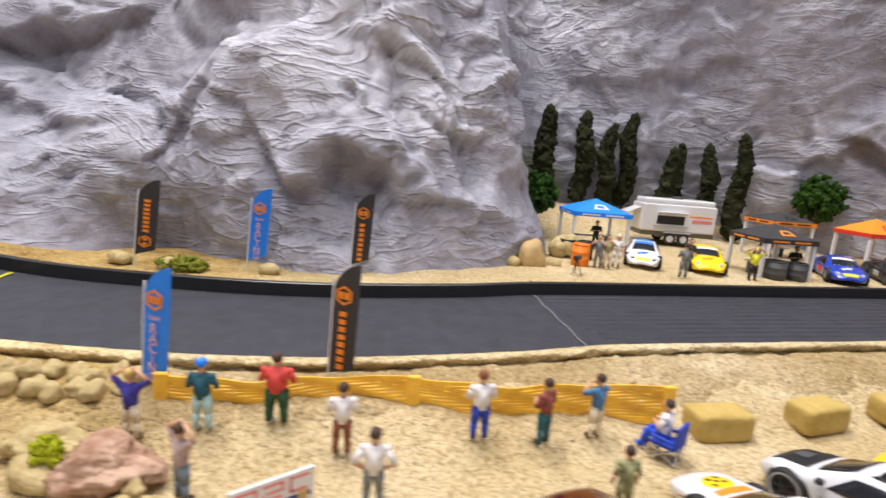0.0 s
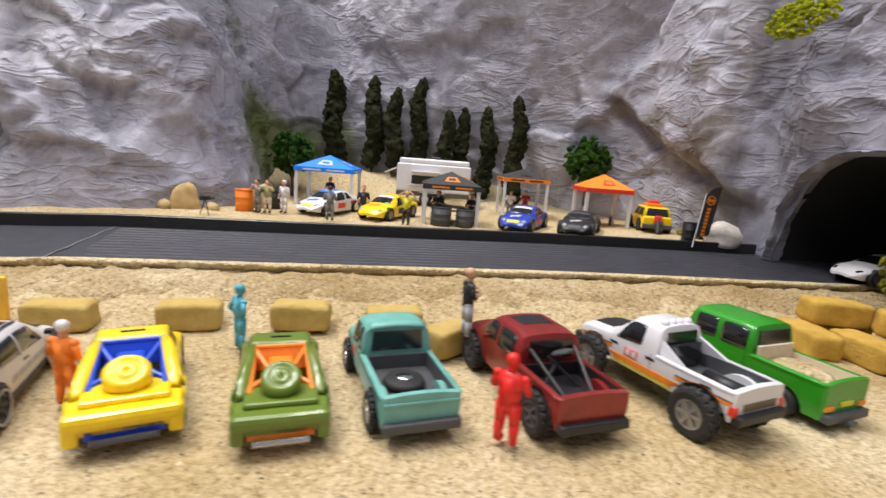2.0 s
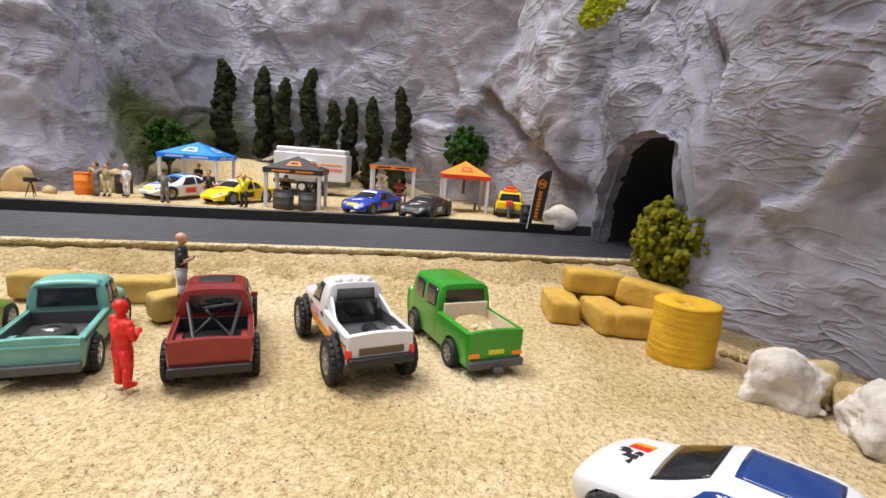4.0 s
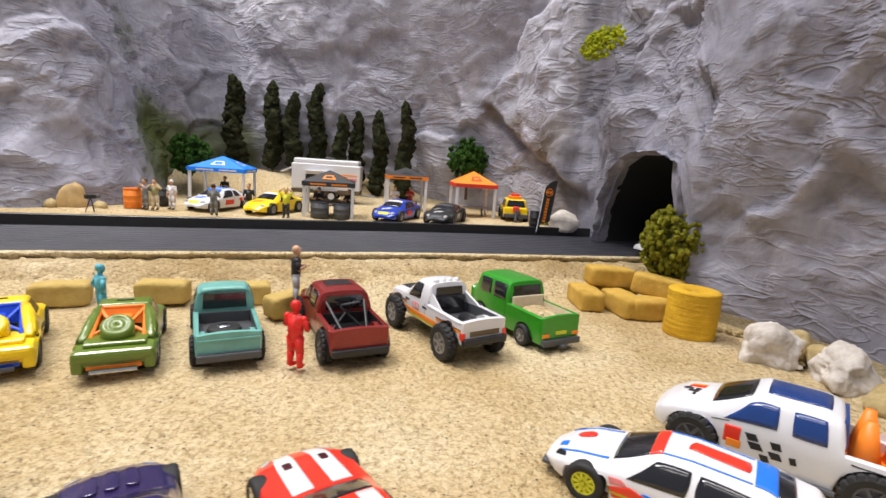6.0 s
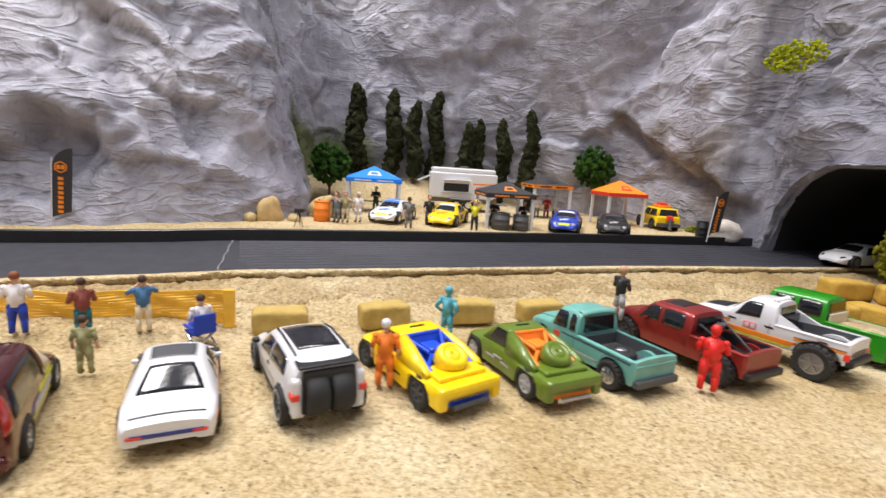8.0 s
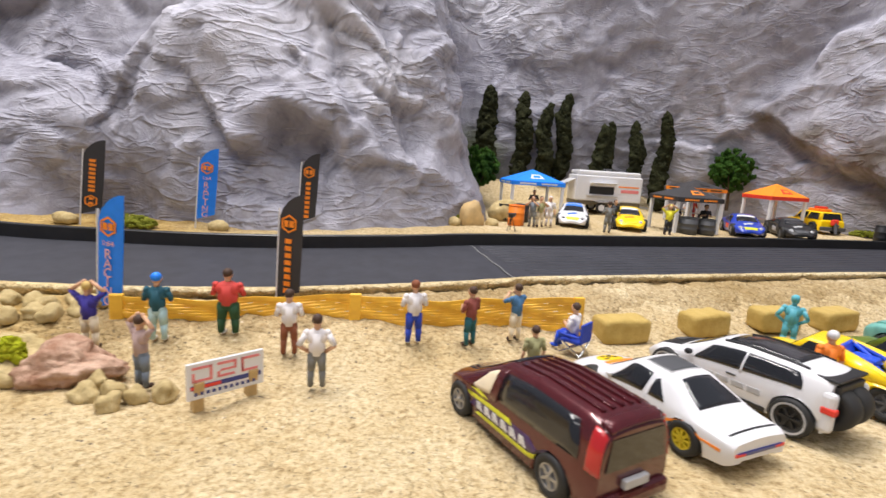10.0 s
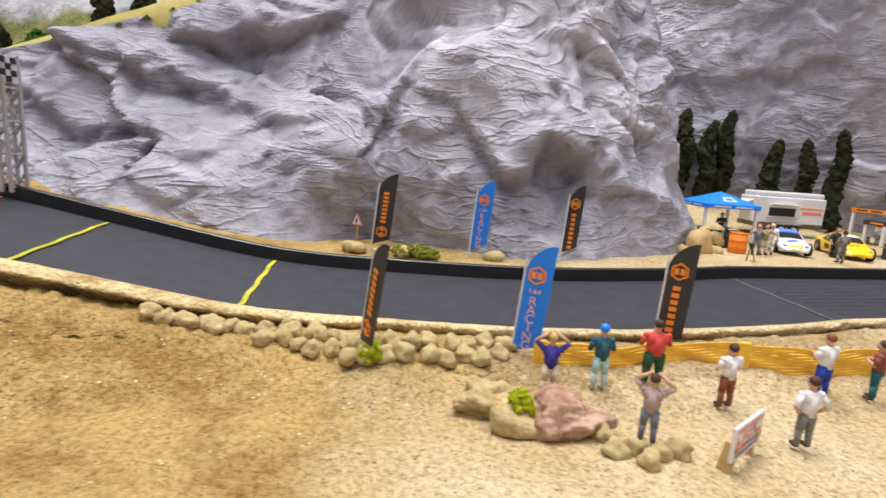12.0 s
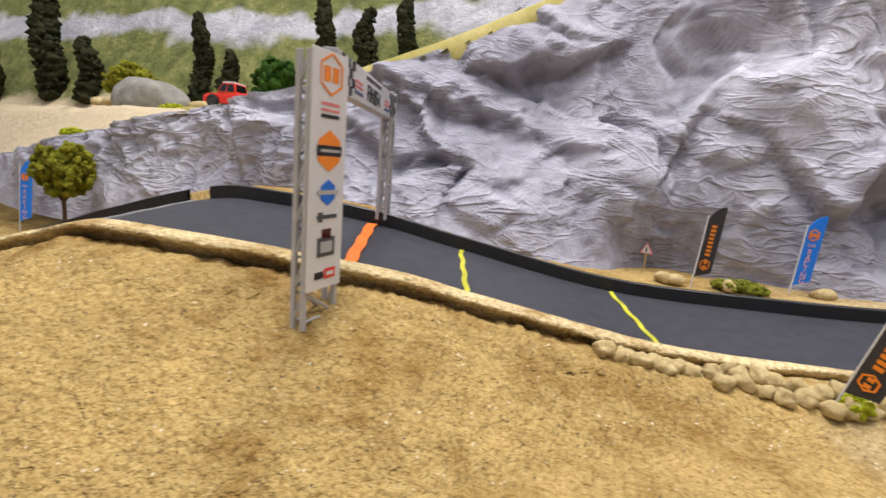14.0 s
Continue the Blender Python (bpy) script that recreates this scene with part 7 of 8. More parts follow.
# ---- painted figures: one plain mesh each ----
def figure(x, y, z, rz, shirt, trousers, hair, label, arms="down", height=2.7, wide=1.0, seated=False, lean=0.0, shoes=None):
    k = height / 2.7
    if y < 30 and z < 1:
        z = max(z, float(ground_height(np.array([x]), np.array([y]))[0]) + 0.14)
    bm = bmesh.new()
    mats = [shirt, trousers, shirt if shirt.name in ("bright_red_plastic", "cyan_plastic") else SKIN, hair, shoes or HAIR]
    done = set()

    def mark(i):
        for f in bm.faces:
            if f not in done:
                f.material_index = i
                f.smooth = True
                done.add(f)

    hip = 1.25 if not seated else 0.75
    for s in (-1, 1):
        if seated:
            rod(bm, (s * 0.16, 0, hip), (s * 0.2, 0.62, hip - 0.02), 0.17, 0.13)
            rod(bm, (s * 0.2, 0.62, hip), (s * 0.2, 0.75, 0.1), 0.13, 0.1)
        else:
            rod(bm, (s * 0.15 * wide, 0, hip), (s * 0.20 * wide, 0.02, 0.65), 0.19 * wide, 0.14 * wide)
            rod(bm, (s * 0.20 * wide, 0.02, 0.68), (s * 0.22 * wide, -0.02, 0.08), 0.14 * wide, 0.1 * wide)
    ball(bm, (0, 0, hip), 0.3, (1.05 * wide, 0.75 * wide, 0.8))
    mark(1)
    for s in (-1, 1):
        ball(bm, (s * 0.21, 0.1 + (0.7 if seated else 0), 0.08), 0.13, (0.8, 1.6, 0.7))
    mark(4)
    ball(bm, (0, 0, hip + 0.30), 0.34, (0.92 * wide, 0.66 * wide, 1.1))
    ball(bm, (0, 0, hip + 0.66), 0.34, (1.15 * wide, 0.66 * wide, 0.95))
    rod(bm, (0, 0, hip), (0, 0, hip + 0.82), 0.23 * wide, 0.24 * wide, 12)
    for s in (-1, 1):
        sh = Vector((s * 0.36 * wide, 0, hip + 0.80))
        if arms == "up":
            el, ha = sh + Vector((s * 0.32, 0.02, 0.30)), sh + Vector((-s * 0.22, 0.05, 0.68))
        elif arms == "hips":
            el, ha = sh + Vector((s * 0.27, -0.14, -0.42)), sh + Vector((-s * 0.04, 0.05, -0.70))
        elif arms == "front":
            el, ha = sh + Vector((s * 0.14, 0.06, -0.42)), sh + Vector((-s * 0.2, 0.4, -0.3))
        elif arms == "face":
            el, ha = sh + Vector((s * 0.25, 0.25, -0.18)), sh + Vector((-s * 0.22, 0.42, 0.18))
        else:
            el, ha = sh + Vector((s * 0.12, -0.02, -0.45)), sh + Vector((s * 0.12, 0.12, -0.85))
        rod(bm, sh, el, 0.12, 0.095)
        ball(bm, sh, 0.14, u=8, v=5)
        mark(0)
        rod(bm, el, ha, 0.085, 0.065)
        ball(bm, ha, 0.085, u=8, v=5)
        mark(2)
    rod(bm, (0, 0, hip + 0.92), (0, 0.02, hip + 1.12), 0.12)
    ball(bm, (0, 0.04, hip + 1.24), 0.2, (0.9, 1.0, 1.15))
    mark(2)
    ball(bm, (0, -0.01, hip + 1.31), 0.205, (0.96, 1.0, 0.95))
    mark(3)
    bmesh.ops.scale(bm, vec=(S * k, S * k, S * k), verts=bm.verts)
    me = bpy.data.meshes.new("figurine")
    bm.to_mesh(me)
    bm.free()
    for m_ in mats:
        me.materials.append(m_)
    ob = new("figurine", me)
    ob.matrix_basis = place(x, y, z, rz, lean)
    return tagged(ob, label, "figurine", "painted figurines")


FIG_RED = paint("bright_red_plastic", (0.75, 0.02, 0.015), 0.4)
FIG_CYAN = paint("cyan_plastic", (0.10, 0.42, 0.52), 0.5)
F_TEAL = paint("dark_teal_cloth", (0.012, 0.09, 0.13), 0.7)
F_PALE = paint("pale_aqua_cloth", (0.42, 0.60, 0.60), 0.7)
F_RED = paint("red_cloth", (0.62, 0.06, 0.05), 0.7)
F_DGREEN = paint("dark_green_cloth", (0.015, 0.07, 0.025), 0.7)
F_WHITE = paint("white_cloth", (0.76, 0.73, 0.74), 0.7)
F_RUST = paint("rust_cloth", (0.23, 0.07, 0.03), 0.7)
F_BLUE = paint("royal_blue_cloth", (0.015, 0.05, 0.42), 0.7)
F_BRICK = paint("brick_red_cloth", (0.25, 0.06, 0.045), 0.7)
F_DTEAL = paint("teal_trousers", (0.012, 0.11, 0.13), 0.7)
F_JEAN = paint("denim_blue_cloth", (0.06, 0.17, 0.33), 0.7)
F_GREY = paint("grey_cloth", (0.19, 0.19, 0.18), 0.7)
F_ROSE = paint("rose_grey_cloth", (0.42, 0.30, 0.28), 0.7)
F_SLATE = paint("slate_cloth", (0.16, 0.19, 0.23), 0.7)
F_OLIVE = paint("pale_olive_cloth", (0.34, 0.33, 0.16), 0.7)
F_ORANGE = paint("orange_overall", (0.88, 0.22, 0.02), 0.6)
F_HIVIS = paint("yellow_vest", (0.72, 0.68, 0.03), 0.6)
F_VIOLET = paint("blue_violet_cloth", (0.04, 0.03, 0.28), 0.7)
BLONDE = paint("blond_hair_paint", (0.55, 0.38, 0.12), 0.7)

figure(-8.4, 13.3, 0.25, 5, F_VIOLET, CREAM, BLONDE, "painted figurine in violet top with both arms raised", "up", 2.55)
figure(-6.4, 14.3, 0.2, 15, F_TEAL, F_PALE, FLAG_BLUE, "painted figurine in teal shirt, pale trousers and blue cap", "front", 2.7, shoes=WHITE)
figure(-4.15, 15.4, 0.3, 12, F_RED, F_DGREEN, HAIR, "stout painted figurine in red shirt and green shorts", "front", 2.7, 1.3, shoes=WHITE)
figure(-1.4, 15.0, 0.25, 20, F_WHITE, F_RUST, HAIR, "painted figurine in white shirt and rust trousers", "front", 2.65)
figure(3.15, 17.3, 0.25, 25, F_WHITE, F_BLUE, F_RUST, "painted figurine in white shirt and blue trousers", "front", 2.75, 1.05, shoes=WHITE)
figure(5.55, 18.0, 0.25, 50, F_BRICK, F_DTEAL, HAIR, "painted figurine in brick red shirt and teal trousers", "front", 2.65)
figure(7.55, 19.1, 0.3, 40, F_JEAN, CREAM, HAIR, "painted figurine in blue jacket looking through field glasses", "face", 2.65)
figure(-5.0, 11.6, 0.1, -20, F_ROSE, F_SLATE, HAIR, "painted figurine in rose grey shirt with both arms raised", "up", 2.5)
figure(0.5, 13.0, 0.1, 15, F_WHITE, F_GREY, HAIR, "painted figurine in white shirt with hands on hips", "hips", 2.65, 0.98)
figure(8.1, 15.2, 0.1, 20, F_OLIVE, F_OLIVE, HAIR, "painted figurine in pale olive clothes between the cars", "down", 2.3)
figure(10.2, 19.3, 0.12, 55, F_WHITE, BLUE_PL, HAIR, "seated painted figurine in white shirt and blue trousers", "front", 2.7, 1.0, True, shoes=BLUE_PL)
figure(19.3, 16.8, 0.0, 5, F_ORANGE, F_ORANGE, WHITE, "painted figurine in orange overall and white helmet", "down", 2.75, 1.05)
figure(21.2, 22.6, 0.05, -30, FIG_CYAN, FIG_CYAN, FIG_CYAN, "plain cyan plastic figurine with arms akimbo", "hips", 2.75, shoes=FIG_CYAN)
figure(30.2, 25.3, 1.2, -60, BLACK, LIGHTGREY, SKIN, "painted figurine in dark vest leaning on the red pickup", "front", 2.95)
figure(32.65, 19.6, 0.0, -20, FIG_RED, FIG_RED, FIG_RED, "plain red plastic figurine with folded arms", "front", 2.9, 1.15, shoes=FIG_RED)
for x, y, rz, a, b, h, ar, lab in [(11.0, 42.4, 170, F_WHITE, F_WHITE, WHITE, "down", "white painted figurine in the paddock"), (15.9, 41.0, 10, F_GREY, F_GREY, HAIR, "front", "grey painted figurine standing by the white car"), (17.2, 44.6, 200, BLACK, BLACK, HAIR, "down", "dark painted figurine between the cars"),
                                   (21.6, 43.0, 180, F_HIVIS, BLACK, LIME, "up", "painted figurine in yellow vest"), (9.4, 41.1, 160, F_SLATE, F_GREY, HAIR, "face", "painted figurine with a camera in the paddock"), (10.1, 41.4, 190, F_OLIVE, CREAM, HAIR, "face", "painted figurine in the paddock beside the drum"),
                                   (23.3, 46.6, 180, BLACK, BLACK, HAIR, "front", "dark painted figurine under the tent"), (26.2, 46.9, 180, BLACK, BLACK, HAIR, "front", "dark painted figurine under the tent"), (10.2, 52.4, 180, BLACK, F_DGREEN, HAIR, "front", "dark painted figurine under the blue tent"),
                                   (28.4, 57.6, 180, F_WHITE, F_GREY, F_RUST, "front", "white painted figurine at the tent table"), (29.8, 59.8, 180, F_RED, F_RED, HAIR, "front", "red painted figurine under the tent")]:
    figure(x, y, PADDOCK, rz, a, b, h, lab, ar, 2.7)

fc = thing("film_camera", place(7.5, 37.3, PADDOCK, -20) @ Matrix.Scale(0.8, 4), "black film camera on a small tripod at the paddock edge", "camera", "things in the paddock")
part("camera_body", box(bmesh.new(), -0.2, 0.2, -0.55, 0.45, 1.35, 1.75, 0.06), BLACK, fc)
part("lens", smooth(rod(bmesh.new(), (0, 0.4, 1.55), (0, 0.85, 1.55), 0.15, 0.19, 14)), GREY_PL, fc)
part("viewfinder", box(bmesh.new(), -0.3, -0.18, -0.4, -0.05, 1.62, 1.78, 0.03), BLACK, fc)
for i in range(3):
    a = math.tau * i / 3
    part("leg", rod(bmesh.new(), (0.05 * math.cos(a), 0.05 * math.sin(a), 1.38), (0.5 * math.cos(a), 0.5 * math.sin(a), -0.05), 0.05, 0.04, 6), BLACK, fc)

ch = thing("folding_chair", place(10.3, 19.1, 0.1, 55), "blue folding chair with chrome legs", "chair")
part("seat", box(bmesh.new(), -0.5, 0.5, -0.4, 0.55, 0.55, 0.66, 0.04), F_BLUE, ch)
part("backrest", box(bmesh.new(), -0.5, 0.5, -0.5, -0.38, 0.6, 1.5, 0.04), F_BLUE, ch)
for s in (-1, 1):
    part("armrest", box(bmesh.new(), s * 0.52 - 0.07, s * 0.52 + 0.07, -0.4, 0.5, 0.85, 0.95, 0.03), F_BLUE, ch)
    part("leg", rod(rod(bmesh.new(), (s * 0.45, -0.45, 0), (s * 0.45, 0.5, 0.6), 0.05), (s * 0.45, 0.5, 0), (s * 0.45, -0.45, 0.6), 0.05), CHROME, ch)
part("cross_leg", rod(rod(bmesh.new(), (-0.45, -0.45, 0), (0.45, -0.45, 0.6), 0.05), (0.45, -0.45, 0), (-0.45, -0.45, 0.6), 0.05), CHROME, ch)


# ---- bales, stones ----
def bale(x, y, z, rz, sx, sy, sz, material, label, seed, tilt=0.0):
    bm = box(bmesh.new(), -sx / 2, sx / 2, -sy / 2, sy / 2, 0, sz, 0.0)
    bmesh.ops.subdivide_edges(bm, edges=bm.edges, cuts=7, use_grid_fill=True)
    for v in bm.verts:
        q = Vector((v.co.x / sx * 2, v.co.y / sy * 2, (v.co.z - sz / 2) / sz * 2))
        m_ = (abs(q.x) ** 8 + abs(q.y) ** 8 + abs(q.z) ** 8) ** (1 / 8)
        s_ = max(abs(q.x), abs(q.y), abs(q.z)) / max(m_, 1e-6)
        v.co = Vector((v.co.x * s_, v.co.y * s_, sz / 2 + (v.co.z - sz / 2) * s_))
        v.co += v.normal * 0.07 * noise.noise(v.co * 1.6 + Vector((seed * 5, 0, 0)))
    ob = part("hay_bale", smooth(bm), material)
    ob.matrix_basis = place(x, y, z - 0.05, rz, 0, tilt)
    return tagged(ob, label, "hay bale", "hay bales")


for i, (x, y) in enumerate([(12.9, 21.7), (17.7, 23.9), (22.2, 25.8), (26.3, 27.4), (29.5, 26.1)]):
    bale(x, y, 0.05 + 0.08 * i % 0.2, (22, 30, 18, 26, 60)[i], 2.7, 1.35, 1.25, HAY_DULL, "dull ochre hay bale on the sand behind the cars", i)
for i, (x, y, z, rz, tl) in enumerate([(47.0, 34.4, 0, 100, 0), (49.3, 33.6, 0, 110, 0), (51.0, 33.0, 0, 12, 0), (49.3, 36.6, 0, 20, 0), (48.8, 36.0, 1.25, 12, 2), (51.6, 34.3, 1.2, -22, 4)]):
    bale(x, y, z, rz, 3.3, 1.7, 1.35, HAY, "ochre hay bale in a loose pile", i + 9, tl)

yr = thing("straw_roll", place(52.35, 30.2, -0.05), "yellow wound straw roll standing on end", "straw roll")
bm = lathe([(0.3, 2.6), (0.8, 2.78), (1.4, 2.8), (1.58, 2.72)] + [(1.56 + 0.010 * math.sin(i * 2.4) + 0.009 * math.sin(i * 5.1), 2.72 - i * 0.06) for i in range(1, 45)] + [(1.5, 0.0), (0.3, 0.0)], 48, "Z")
for v in bm.verts:
    v.co += Vector((v.co.x, v.co.y, 0)) * (0.02 * noise.noise(Vector((v.co.x * 0.7, v.co.y * 0.7, v.co.z * 9))) + 0.04 * noise.noise(v.co * 0.8))
    v.co.x, v.co.y = v.co.x * 0.92, v.co.y * 0.92
part("roll", smooth(bm), STRAW, yr)
part("core", smooth(ball(bmesh.new(), (0, 0, 2.45), 0.32, (1, 1, 0.8))), HAY, yr)


def rock(x, y, z, rz, sx, sy, sz, seed, material, label, group="", detail=3, rough=0.22):
    ob = part("rock", stone(seed, sx, sy, sz, detail, rough), material)
    ob.matrix_basis = place(x, y, z + sz * 0.42, rz)
    return tagged(ob, label, "rock", group)


rock(55.3, 27.0, 0, 20, 1.4, 1.2, 1.4, 1, WHITEROCK, "large white stone at the foot of the cliff", detail=5, rough=0.26)
rock(57.4, 24.9, 0, 50, 1.7, 1.25, 1.2, 2, WHITEROCK, "pale angular stone at the foot of the cliff", detail=5, rough=0.28)
rock(56.6, 27.6, 0.2, 0, 0.9, 0.9, 1.0, 3, PEBBLE, "small tan stone at the foot of the cliff", "small stones")
rock(56.2, 29.5, 0.2, 30, 1.1, 0.8, 0.8, 4, PEBBLE, "small tan stone at the foot of the cliff", "small stones")
rock(57.6, 26.6, 0.2, 30, 0.8, 0.8, 0.8, 12, PEBBLE, "small tan stone at the foot of the cliff", "small stones")
rock(58.0, 22.2, 0, 10, 1.4, 1.0, 0.8, 5, PEBBLE, "tan stone at the foot of the cliff", "small stones")
rock(-8.0, 11.6, 0.05, 15, 1.6, 0.9, 0.85, 6, PINKROCK, "large pinkish granite stone on the sand", detail=5, rough=0.42)
rock(-10.4, 12.2, 0.1, 20, 1.2, 0.7, 0.65, 7, PEBBLE, "long beige stone on the sand", detail=5, rough=0.4)
rock(-9.5, 11.0, 0.1, 0, 0.8, 0.6, 0.6, 8, PEBBLE, "rounded tan stone under the moss", "small stones")
for i, (x, y) in enumerate([(-6.2, 10.6), (-5.1, 10.3), (-4.7, 10.9), (-4.0, 11.3), (-5.5, 11.0), (-6.5, 11.4)]):
    rock(x, y, 0.05, i * 50, 0.44 - 0.07 * (i % 3), 0.34, 0.36, 20 + i, PEBBLE, "small rounded tan stone on the sand", "small stones", 3, 0.3)
rng = random.Random(5)
row = spline([(-25.6, 12.3), (-24.0, 12.9), (-22.2, 13.4), (-19.6, 13.7), (-16.7, 13.4), (-13.5, 14.3), (-10.3, 15.3)], 4)
for i in range(len(row)):
    for k in range(2 if i > 10 else 1):
        x, y = row[i] + np.array([rng.uniform(-0.2, 0.2), rng.uniform(-0.25, 0.25) + k * 0.9 - (0.4 if i > 10 else 0)])
        z = float(ground_height(np.array([x]), np.array([y]))[0])
        rock(x, y, z + 0.1, rng.uniform(0, 180), rng.uniform(0.36, 0.52), rng.uniform(0.32, 0.44), rng.uniform(0.34, 0.46), 40 + i * 2 + k, PEBBLE, "rough tan stone in a row along the track", "stones along the track", 3, 0.34)
rng = random.Random(11)
for i in range(34):
    y = rng.uniform(18.5, 31.5)
    x = 60.4 - 0.33 * (y - 18.5) - rng.uniform(0.1, 1.6) ** 1.3
    d = rng.uniform(0.12, 0.3)
    rock(x, y, 0.05, rng.uniform(0, 180), d, d * 0.8, d * 0.7, 130 + i, rng.choice((PEBBLE, WHITEROCK, PEBBLE)), "tiny loose stone at the foot of the cliff", "loose stones at the cliff foot", 2, 0.3)
rock(4.3, 39.0, PADDOCK - 0.1, 20, 1.1, 0.9, 1.5, 80, WOOD, "brown boulder at the foot of the rock")
rock(2.7, 38.5, PADDOCK - 0.1, 0, 0.6, 0.5, 0.55, 81, PEBBLE, "small tan stone at the foot of the rock", "small stones", 2)
rock(5.9, 40.0, PADDOCK - 0.1, 0, 0.55, 0.5, 0.5, 82, PEBBLE, "small tan stone at the foot of the rock", "small stones", 2)
rock(7.0, 45.0, PADDOCK, 0, 1.3, 1.0, 1.3, 83, PEBBLE, "tan boulder in the paddock")
rock(47.2, 51.6, PADDOCK, 10, 1.6, 1.2, 1.3, 84, WHITEROCK, "white stone beside the tunnel")
for i, (x, y) in enumerate([(-12.2, 27.9), (-17.4, 26.6), (-18.0, 26.2), (-22.0, 26.2), (-21.3, 26.0)]):
    rock(x, y, 2.75, i * 40, 0.7, 0.5, 0.45, 86 + i, PEBBLE, "small tan stone beside the far side of the track", "small stones", 2)
rock(-86, 40.5, 13.0, 10, 5.0, 3.2, 3.0, 95, GREYROCK, "large grey boulder on the hill")
for i in range(14):
    rock(-97 + i * 2.4 - (6 if i > 6 else 0), 42.0 + 0.5 * math.sin(i * 2), 13.7, i * 37, 1.0 + 0.5 * (i % 3), 0.8, 0.8, 100 + i, PEBBLE, "tan stone along the hill road", "stones on the hill", 2)


# ---- trees ----
def tufts(count, spread, size, seed, keep=lambda p: True, detail=1):
    """Many small ragged clumps as one mesh."""
    r = random.Random(seed)
    bm = bmesh.new()
    n = 0
    while n < count:
        p = Vector((r.uniform(-1, 1), r.uniform(-1, 1), r.uniform(-1, 1)))
        if p.length > 1 or not keep(p):
            continue
        n += 1
        c = Vector((p.x * spread[0], p.y * spread[1], p.z * spread[2]))
        s_ = size * r.uniform(0.6, 1.3)
        res = bmesh.ops.create_icosphere(bm, subdivisions=detail, radius=s_, matrix=Matrix.Translation(c) @ Euler((r.uniform(0, 6), r.uniform(0, 6), 0)).to_matrix().to_4x4() @ Matrix.Diagonal((1, r.uniform(0.6, 1), r.uniform(0.5, 0.9), 1)))
        for v in res["verts"]:
            v.co += (v.co - c) * 0.5 * noise.noise(v.co * 6 / size + Vector((seed, 0, 0)))
    return bm


def cypress(x, y, z, h, r, seed, group="cypress trees in the paddock"):
    c = thing("cypress_tree", place(x, y, z, seed * 40), "slender dark green model cypress tree", "tree", group)
    part("trunk", rod(bmesh.new(), (0, 0, -0.3), (0, 0, h * 0.3), 0.16, 0.1), TWIG, c)
    rr = random.Random(seed)
    bm = bmesh.new()
    rows, sides = 46, 18
    grid = []
    ph = rr.uniform(0, 6)
    for i in range(rows + 1):
        u = i / rows
        rad = r * min(1.0, (u / 0.12) ** 0.6 + 0.25) * (1 - u**6) ** 0.6 * (1 - 0.15 * u) + 0.05
        cx, cy = 0.25 * r * math.sin(u * 9 + ph), 0.25 * r * math.cos(u * 8 + ph)
        line = []
        for j in range(sides):
            a = math.tau * j / sides
            q = Vector((math.cos(a) * 0.9, math.sin(a) * 0.9, u * h * 0.75 + a * 0.3 + seed * 9))
            k = 0.95 + 0.75 * noise.noise(q * 1.5) + 0.4 * noise.noise(q * 3.7)
            line.append(bm.verts.new((cx + rad * k * math.cos(a), cy + rad * k * math.sin(a), 0.5 + u * (h - 0.5) + 0.25 * noise.noise(q * 2.3))))
        grid.append(line)
    for a, b in zip(grid, grid[1:]):
        for j in range(sides):
            bm.faces.new((a[j], a[(j + 1) % sides], b[(j + 1) % sides], b[j]))
    bm.faces.new(grid[-1])
    bm.faces.new(grid[0][::-1])
    crown = part("crown", smooth(bm), CYPRESS, c)
    bm = bmesh.new()
    for i in range(int(h * 16)):
        u = rr.uniform(0.03, 0.98)
        a = rr.uniform(0, math.tau)
        rad = r * min(1.0, (u / 0.12) ** 0.6 + 0.25) * (1 - u**6) ** 0.6 * (1 - 0.15 * u)
        cx, cy = 0.25 * r * math.sin(u * 9 + ph), 0.25 * r * math.cos(u * 8 + ph)
        s_ = rr.uniform(0.12, 0.3) * r
        bmesh.ops.create_icosphere(bm, subdivisions=1, radius=s_, matrix=Matrix.Translation((cx + rad * 0.98 * math.cos(a), cy + rad * 0.98 * math.sin(a), 0.5 + u * (h - 0.5))) @ Euler((rr.uniform(0, 3), rr.uniform(0, 3), 0)).to_matrix().to_4x4() @ Matrix.Diagonal((1, 0.7, 1.4, 1)))
    part("clumps", smooth(bm), CYPRESS, c)


HILL = lambda x, y: float(ground_height(np.array([x]), np.array([y]))[0])
for i, (x, y, top, r) in enumerate([(4.0, 65.3, 18.6, 1.25), (8.9, 66.6, 18.3, 1.1), (11.9, 66.3, 16.9, 1.0), (14.6, 68.2, 18.5, 1.05), (19.2, 64.9, 14.4, 0.95), (20.6, 67.6, 15.0, 0.9), (24.0, 66.6, 15.2, 0.95), (27.6, 66.4, 16.6, 1.0)]):
    z = HILL(x, y) - 0.2
    cypress(x, y, z, top - z, r, i + 1)


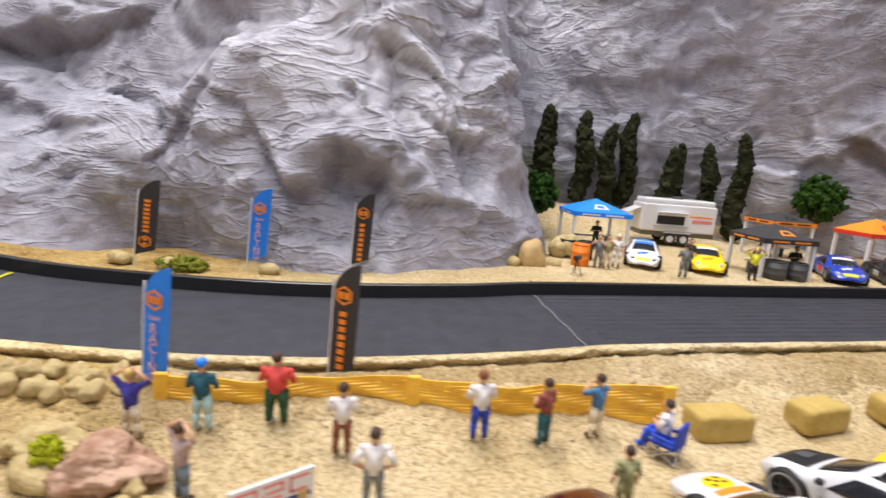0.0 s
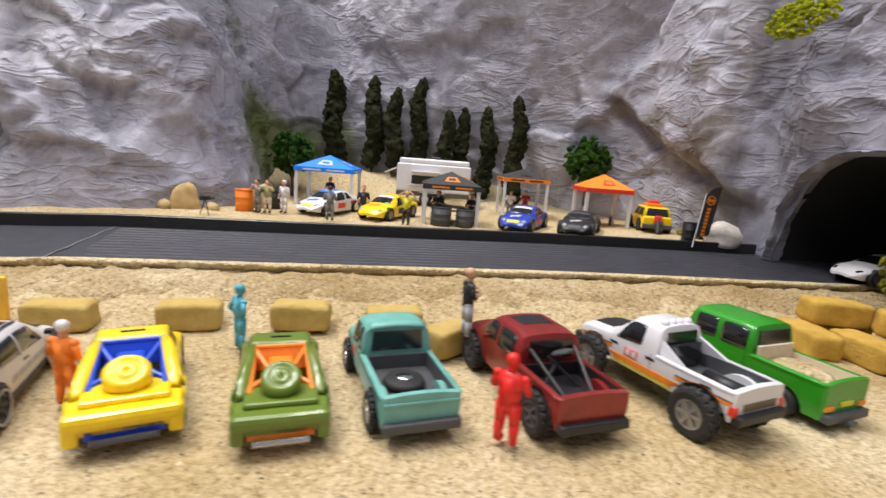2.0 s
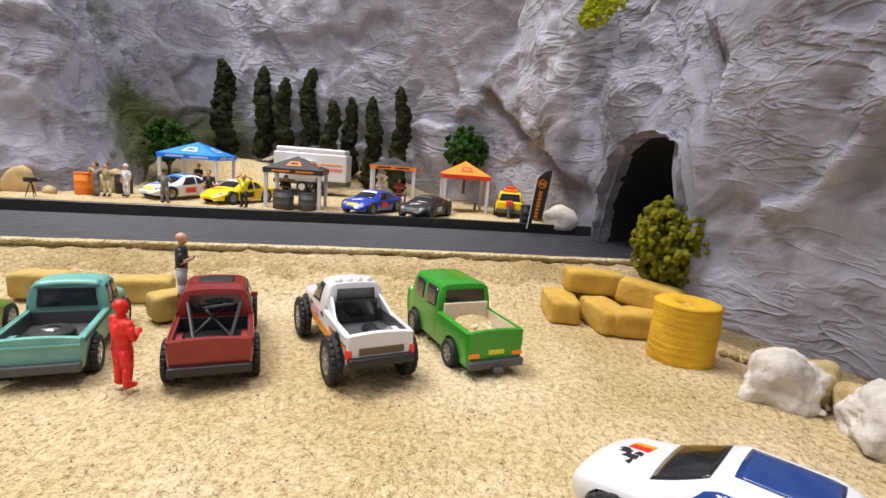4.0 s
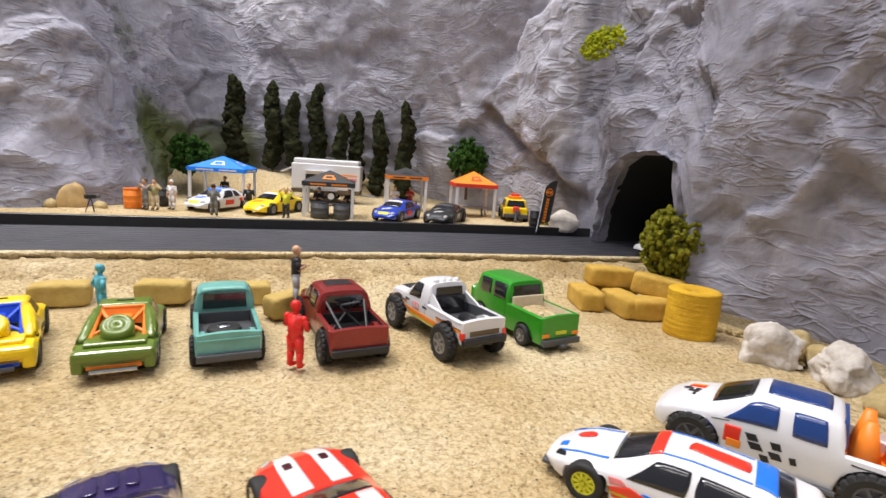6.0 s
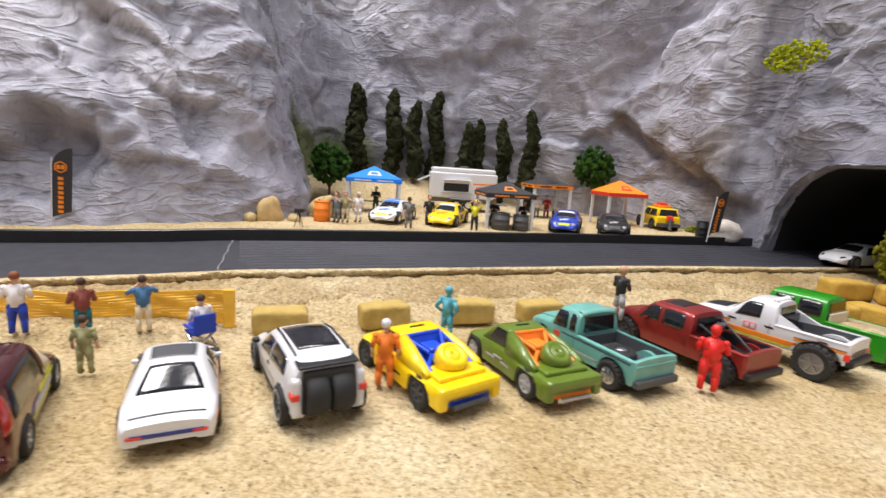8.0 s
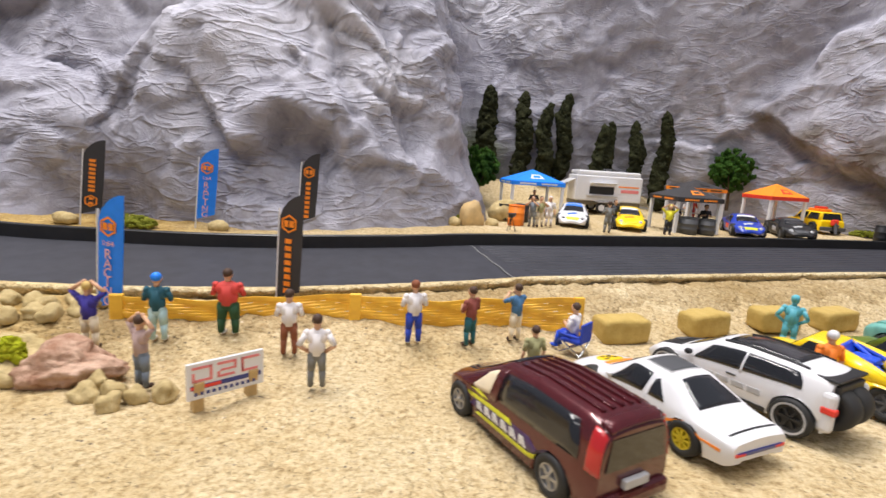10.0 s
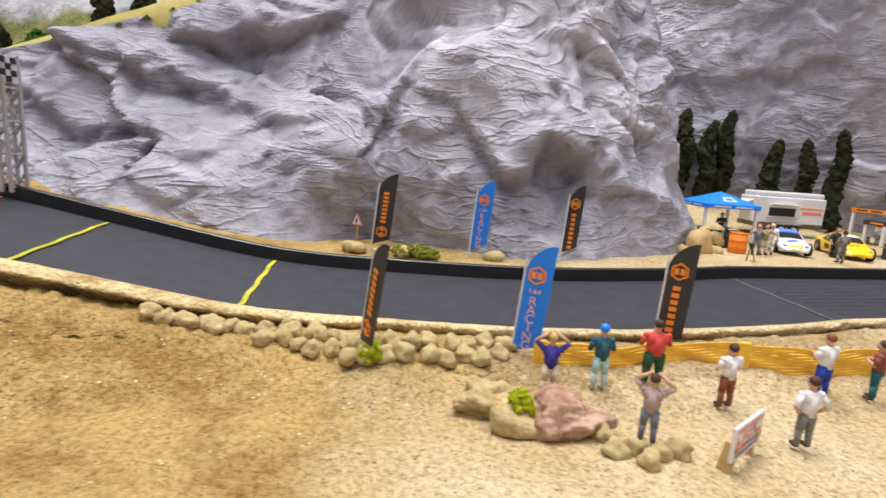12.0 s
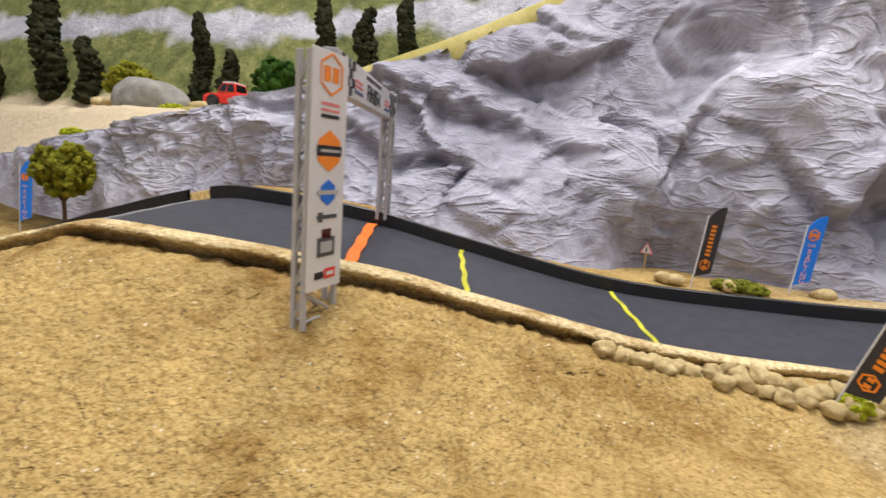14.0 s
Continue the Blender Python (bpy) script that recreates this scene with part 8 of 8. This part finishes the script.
def leafy(x, y, z, h, r, material, label, seed, trunk=0.35, squash=0.85, size=0.34, count=230):
    c = thing("leafy_tree", place(x, y, z, seed * 30), label, "tree")
    bm = rod(bmesh.new(), (0, 0, -0.3), (0.05, 0, h * trunk), 0.2, 0.15)
    part("trunk", bm, TWIG, c)
    rr = random.Random(seed)
    for k in range(5):
        a = math.tau * k / 5 + rr.uniform(-0.3, 0.3)
        part("limb", rod(bmesh.new(), (0.05, 0, h * trunk * 0.8), (r * 0.6 * math.cos(a), r * 0.6 * math.sin(a), h * 0.62), 0.1, 0.04, 6), TWIG, c)
    hz = (h * (1 - trunk)) / 2
    bm = tufts(count, (r, r, hz), size, seed, lambda p: p.length > 0.55 and noise.noise(p * 2.2 + Vector((seed, 0, 0))) > -0.25)
    o = part("crown", bm, material, c)
    o.matrix_basis = place(0, 0, h * trunk + hz)
    bm = tufts(60, (r * 0.7, r * 0.7, hz * 0.7), size * 1.5, seed + 1)
    o = part("inner_crown", bm, material, c)
    o.matrix_basis = place(0, 0, h * trunk + hz)


leafy(3.6, 56.0, 3.0, 7.2, 2.5, LEAF, "dark green model tree at the back of the paddock", 3)
leafy(36.2, 65.5, 4.6, 7.6, 2.7, LEAF, "round green model tree at the foot of the cliff", 5, 0.3)
leafy(52.7, 35.8, 1.1, 6.0, 2.15, LEAF_OLIVE, "olive green foam bush behind the hay bales", 7, 0.16, 0.9, 0.24, 760)
leafy(-73.0, 21.0, 0.6, 8.0, 2.5, LEAF_OLIVE, "olive green model tree beside the track end", 9, 0.4, 0.8, 0.4, 240)
for i, (x, y, h, r) in enumerate([(-128, 46, 13, 1.7), (-116, 48, 19, 2.0), (-107, 48, 11, 1.6), (-84, 48, 14, 1.25), (-79, 48, 9, 1.15), (-65, 50, 14, 1.2), (-59, 50.5, 12, 1.35), (-53.5, 51, 14, 1.2)]):
    cypress(x, y, 13.6 + (3.0 if i > 4 else 0), h, r, 20 + i, "cypress trees on the hill")
leafy(-97.5, 47.5, 13.5, 7, 3.4, LEAF_OLIVE, "olive green bush on the hill", 31, 0.15, 0.8, 0.6)
leafy(-70.5, 47, 13.8, 7.5, 3.0, LEAF, "dark green bush on the hill", 33, 0.1, 0.8, 0.6)


def moss(x, y, z, r, h, material, label, seed, rx=0.0, rz=0.0, sy=0.6):
    bm = tufts(int(90 + r * 130), (r, r * sy, h), 0.17, seed, lambda p: p.z > -0.4 and noise.noise(p * 2.5 + Vector((seed, 0, 0))) > -0.3)
    ob = part("moss_clump", bm, material)
    ob.matrix_basis = place(x, y, z, rz, rx)
    return tagged(ob, label, "moss", "moss clumps")


moss(-17.3, 26.4, 3.0, 1.7, 0.4, MOSS, "low green moss clump beside the track", 1)
moss(-9.4, 11.2, 1.0, 0.38, 0.5, LIMEMOSS, "bright lime green moss tuft on the stones", 3, sy=1)
moss(-15.7, 13.2, 1.2, 0.55, 0.4, LIMEMOSS, "bright lime green moss tuft at the flag foot", 4, sy=1)
moss(48.2, 46.6, 20.0, 2.6, 0.7, LIMEMOSS, "green moss clump growing on the cliff", 5, 70, -58)
moss(2.9, 39.4, 3.2, 0.6, 0.5, MOSS, "green moss clump by the boulder", 6)
moss(46.0, 54.5, 3.4, 1.6, 0.4, MOSS, "green moss clump near the tunnel", 7)
moss(-62, 30, 12.4, 1.5, 0.5, LIMEMOSS, "lime green moss clump on the hill", 8)
moss(-83, 29, 9.4, 1.8, 0.6, LIMEMOSS, "lime green moss clump on the hill", 9)
moss(-78, 37.5, 13.1, 2.0, 0.8, LIMEMOSS, "lime green moss clump by the boulder", 10)
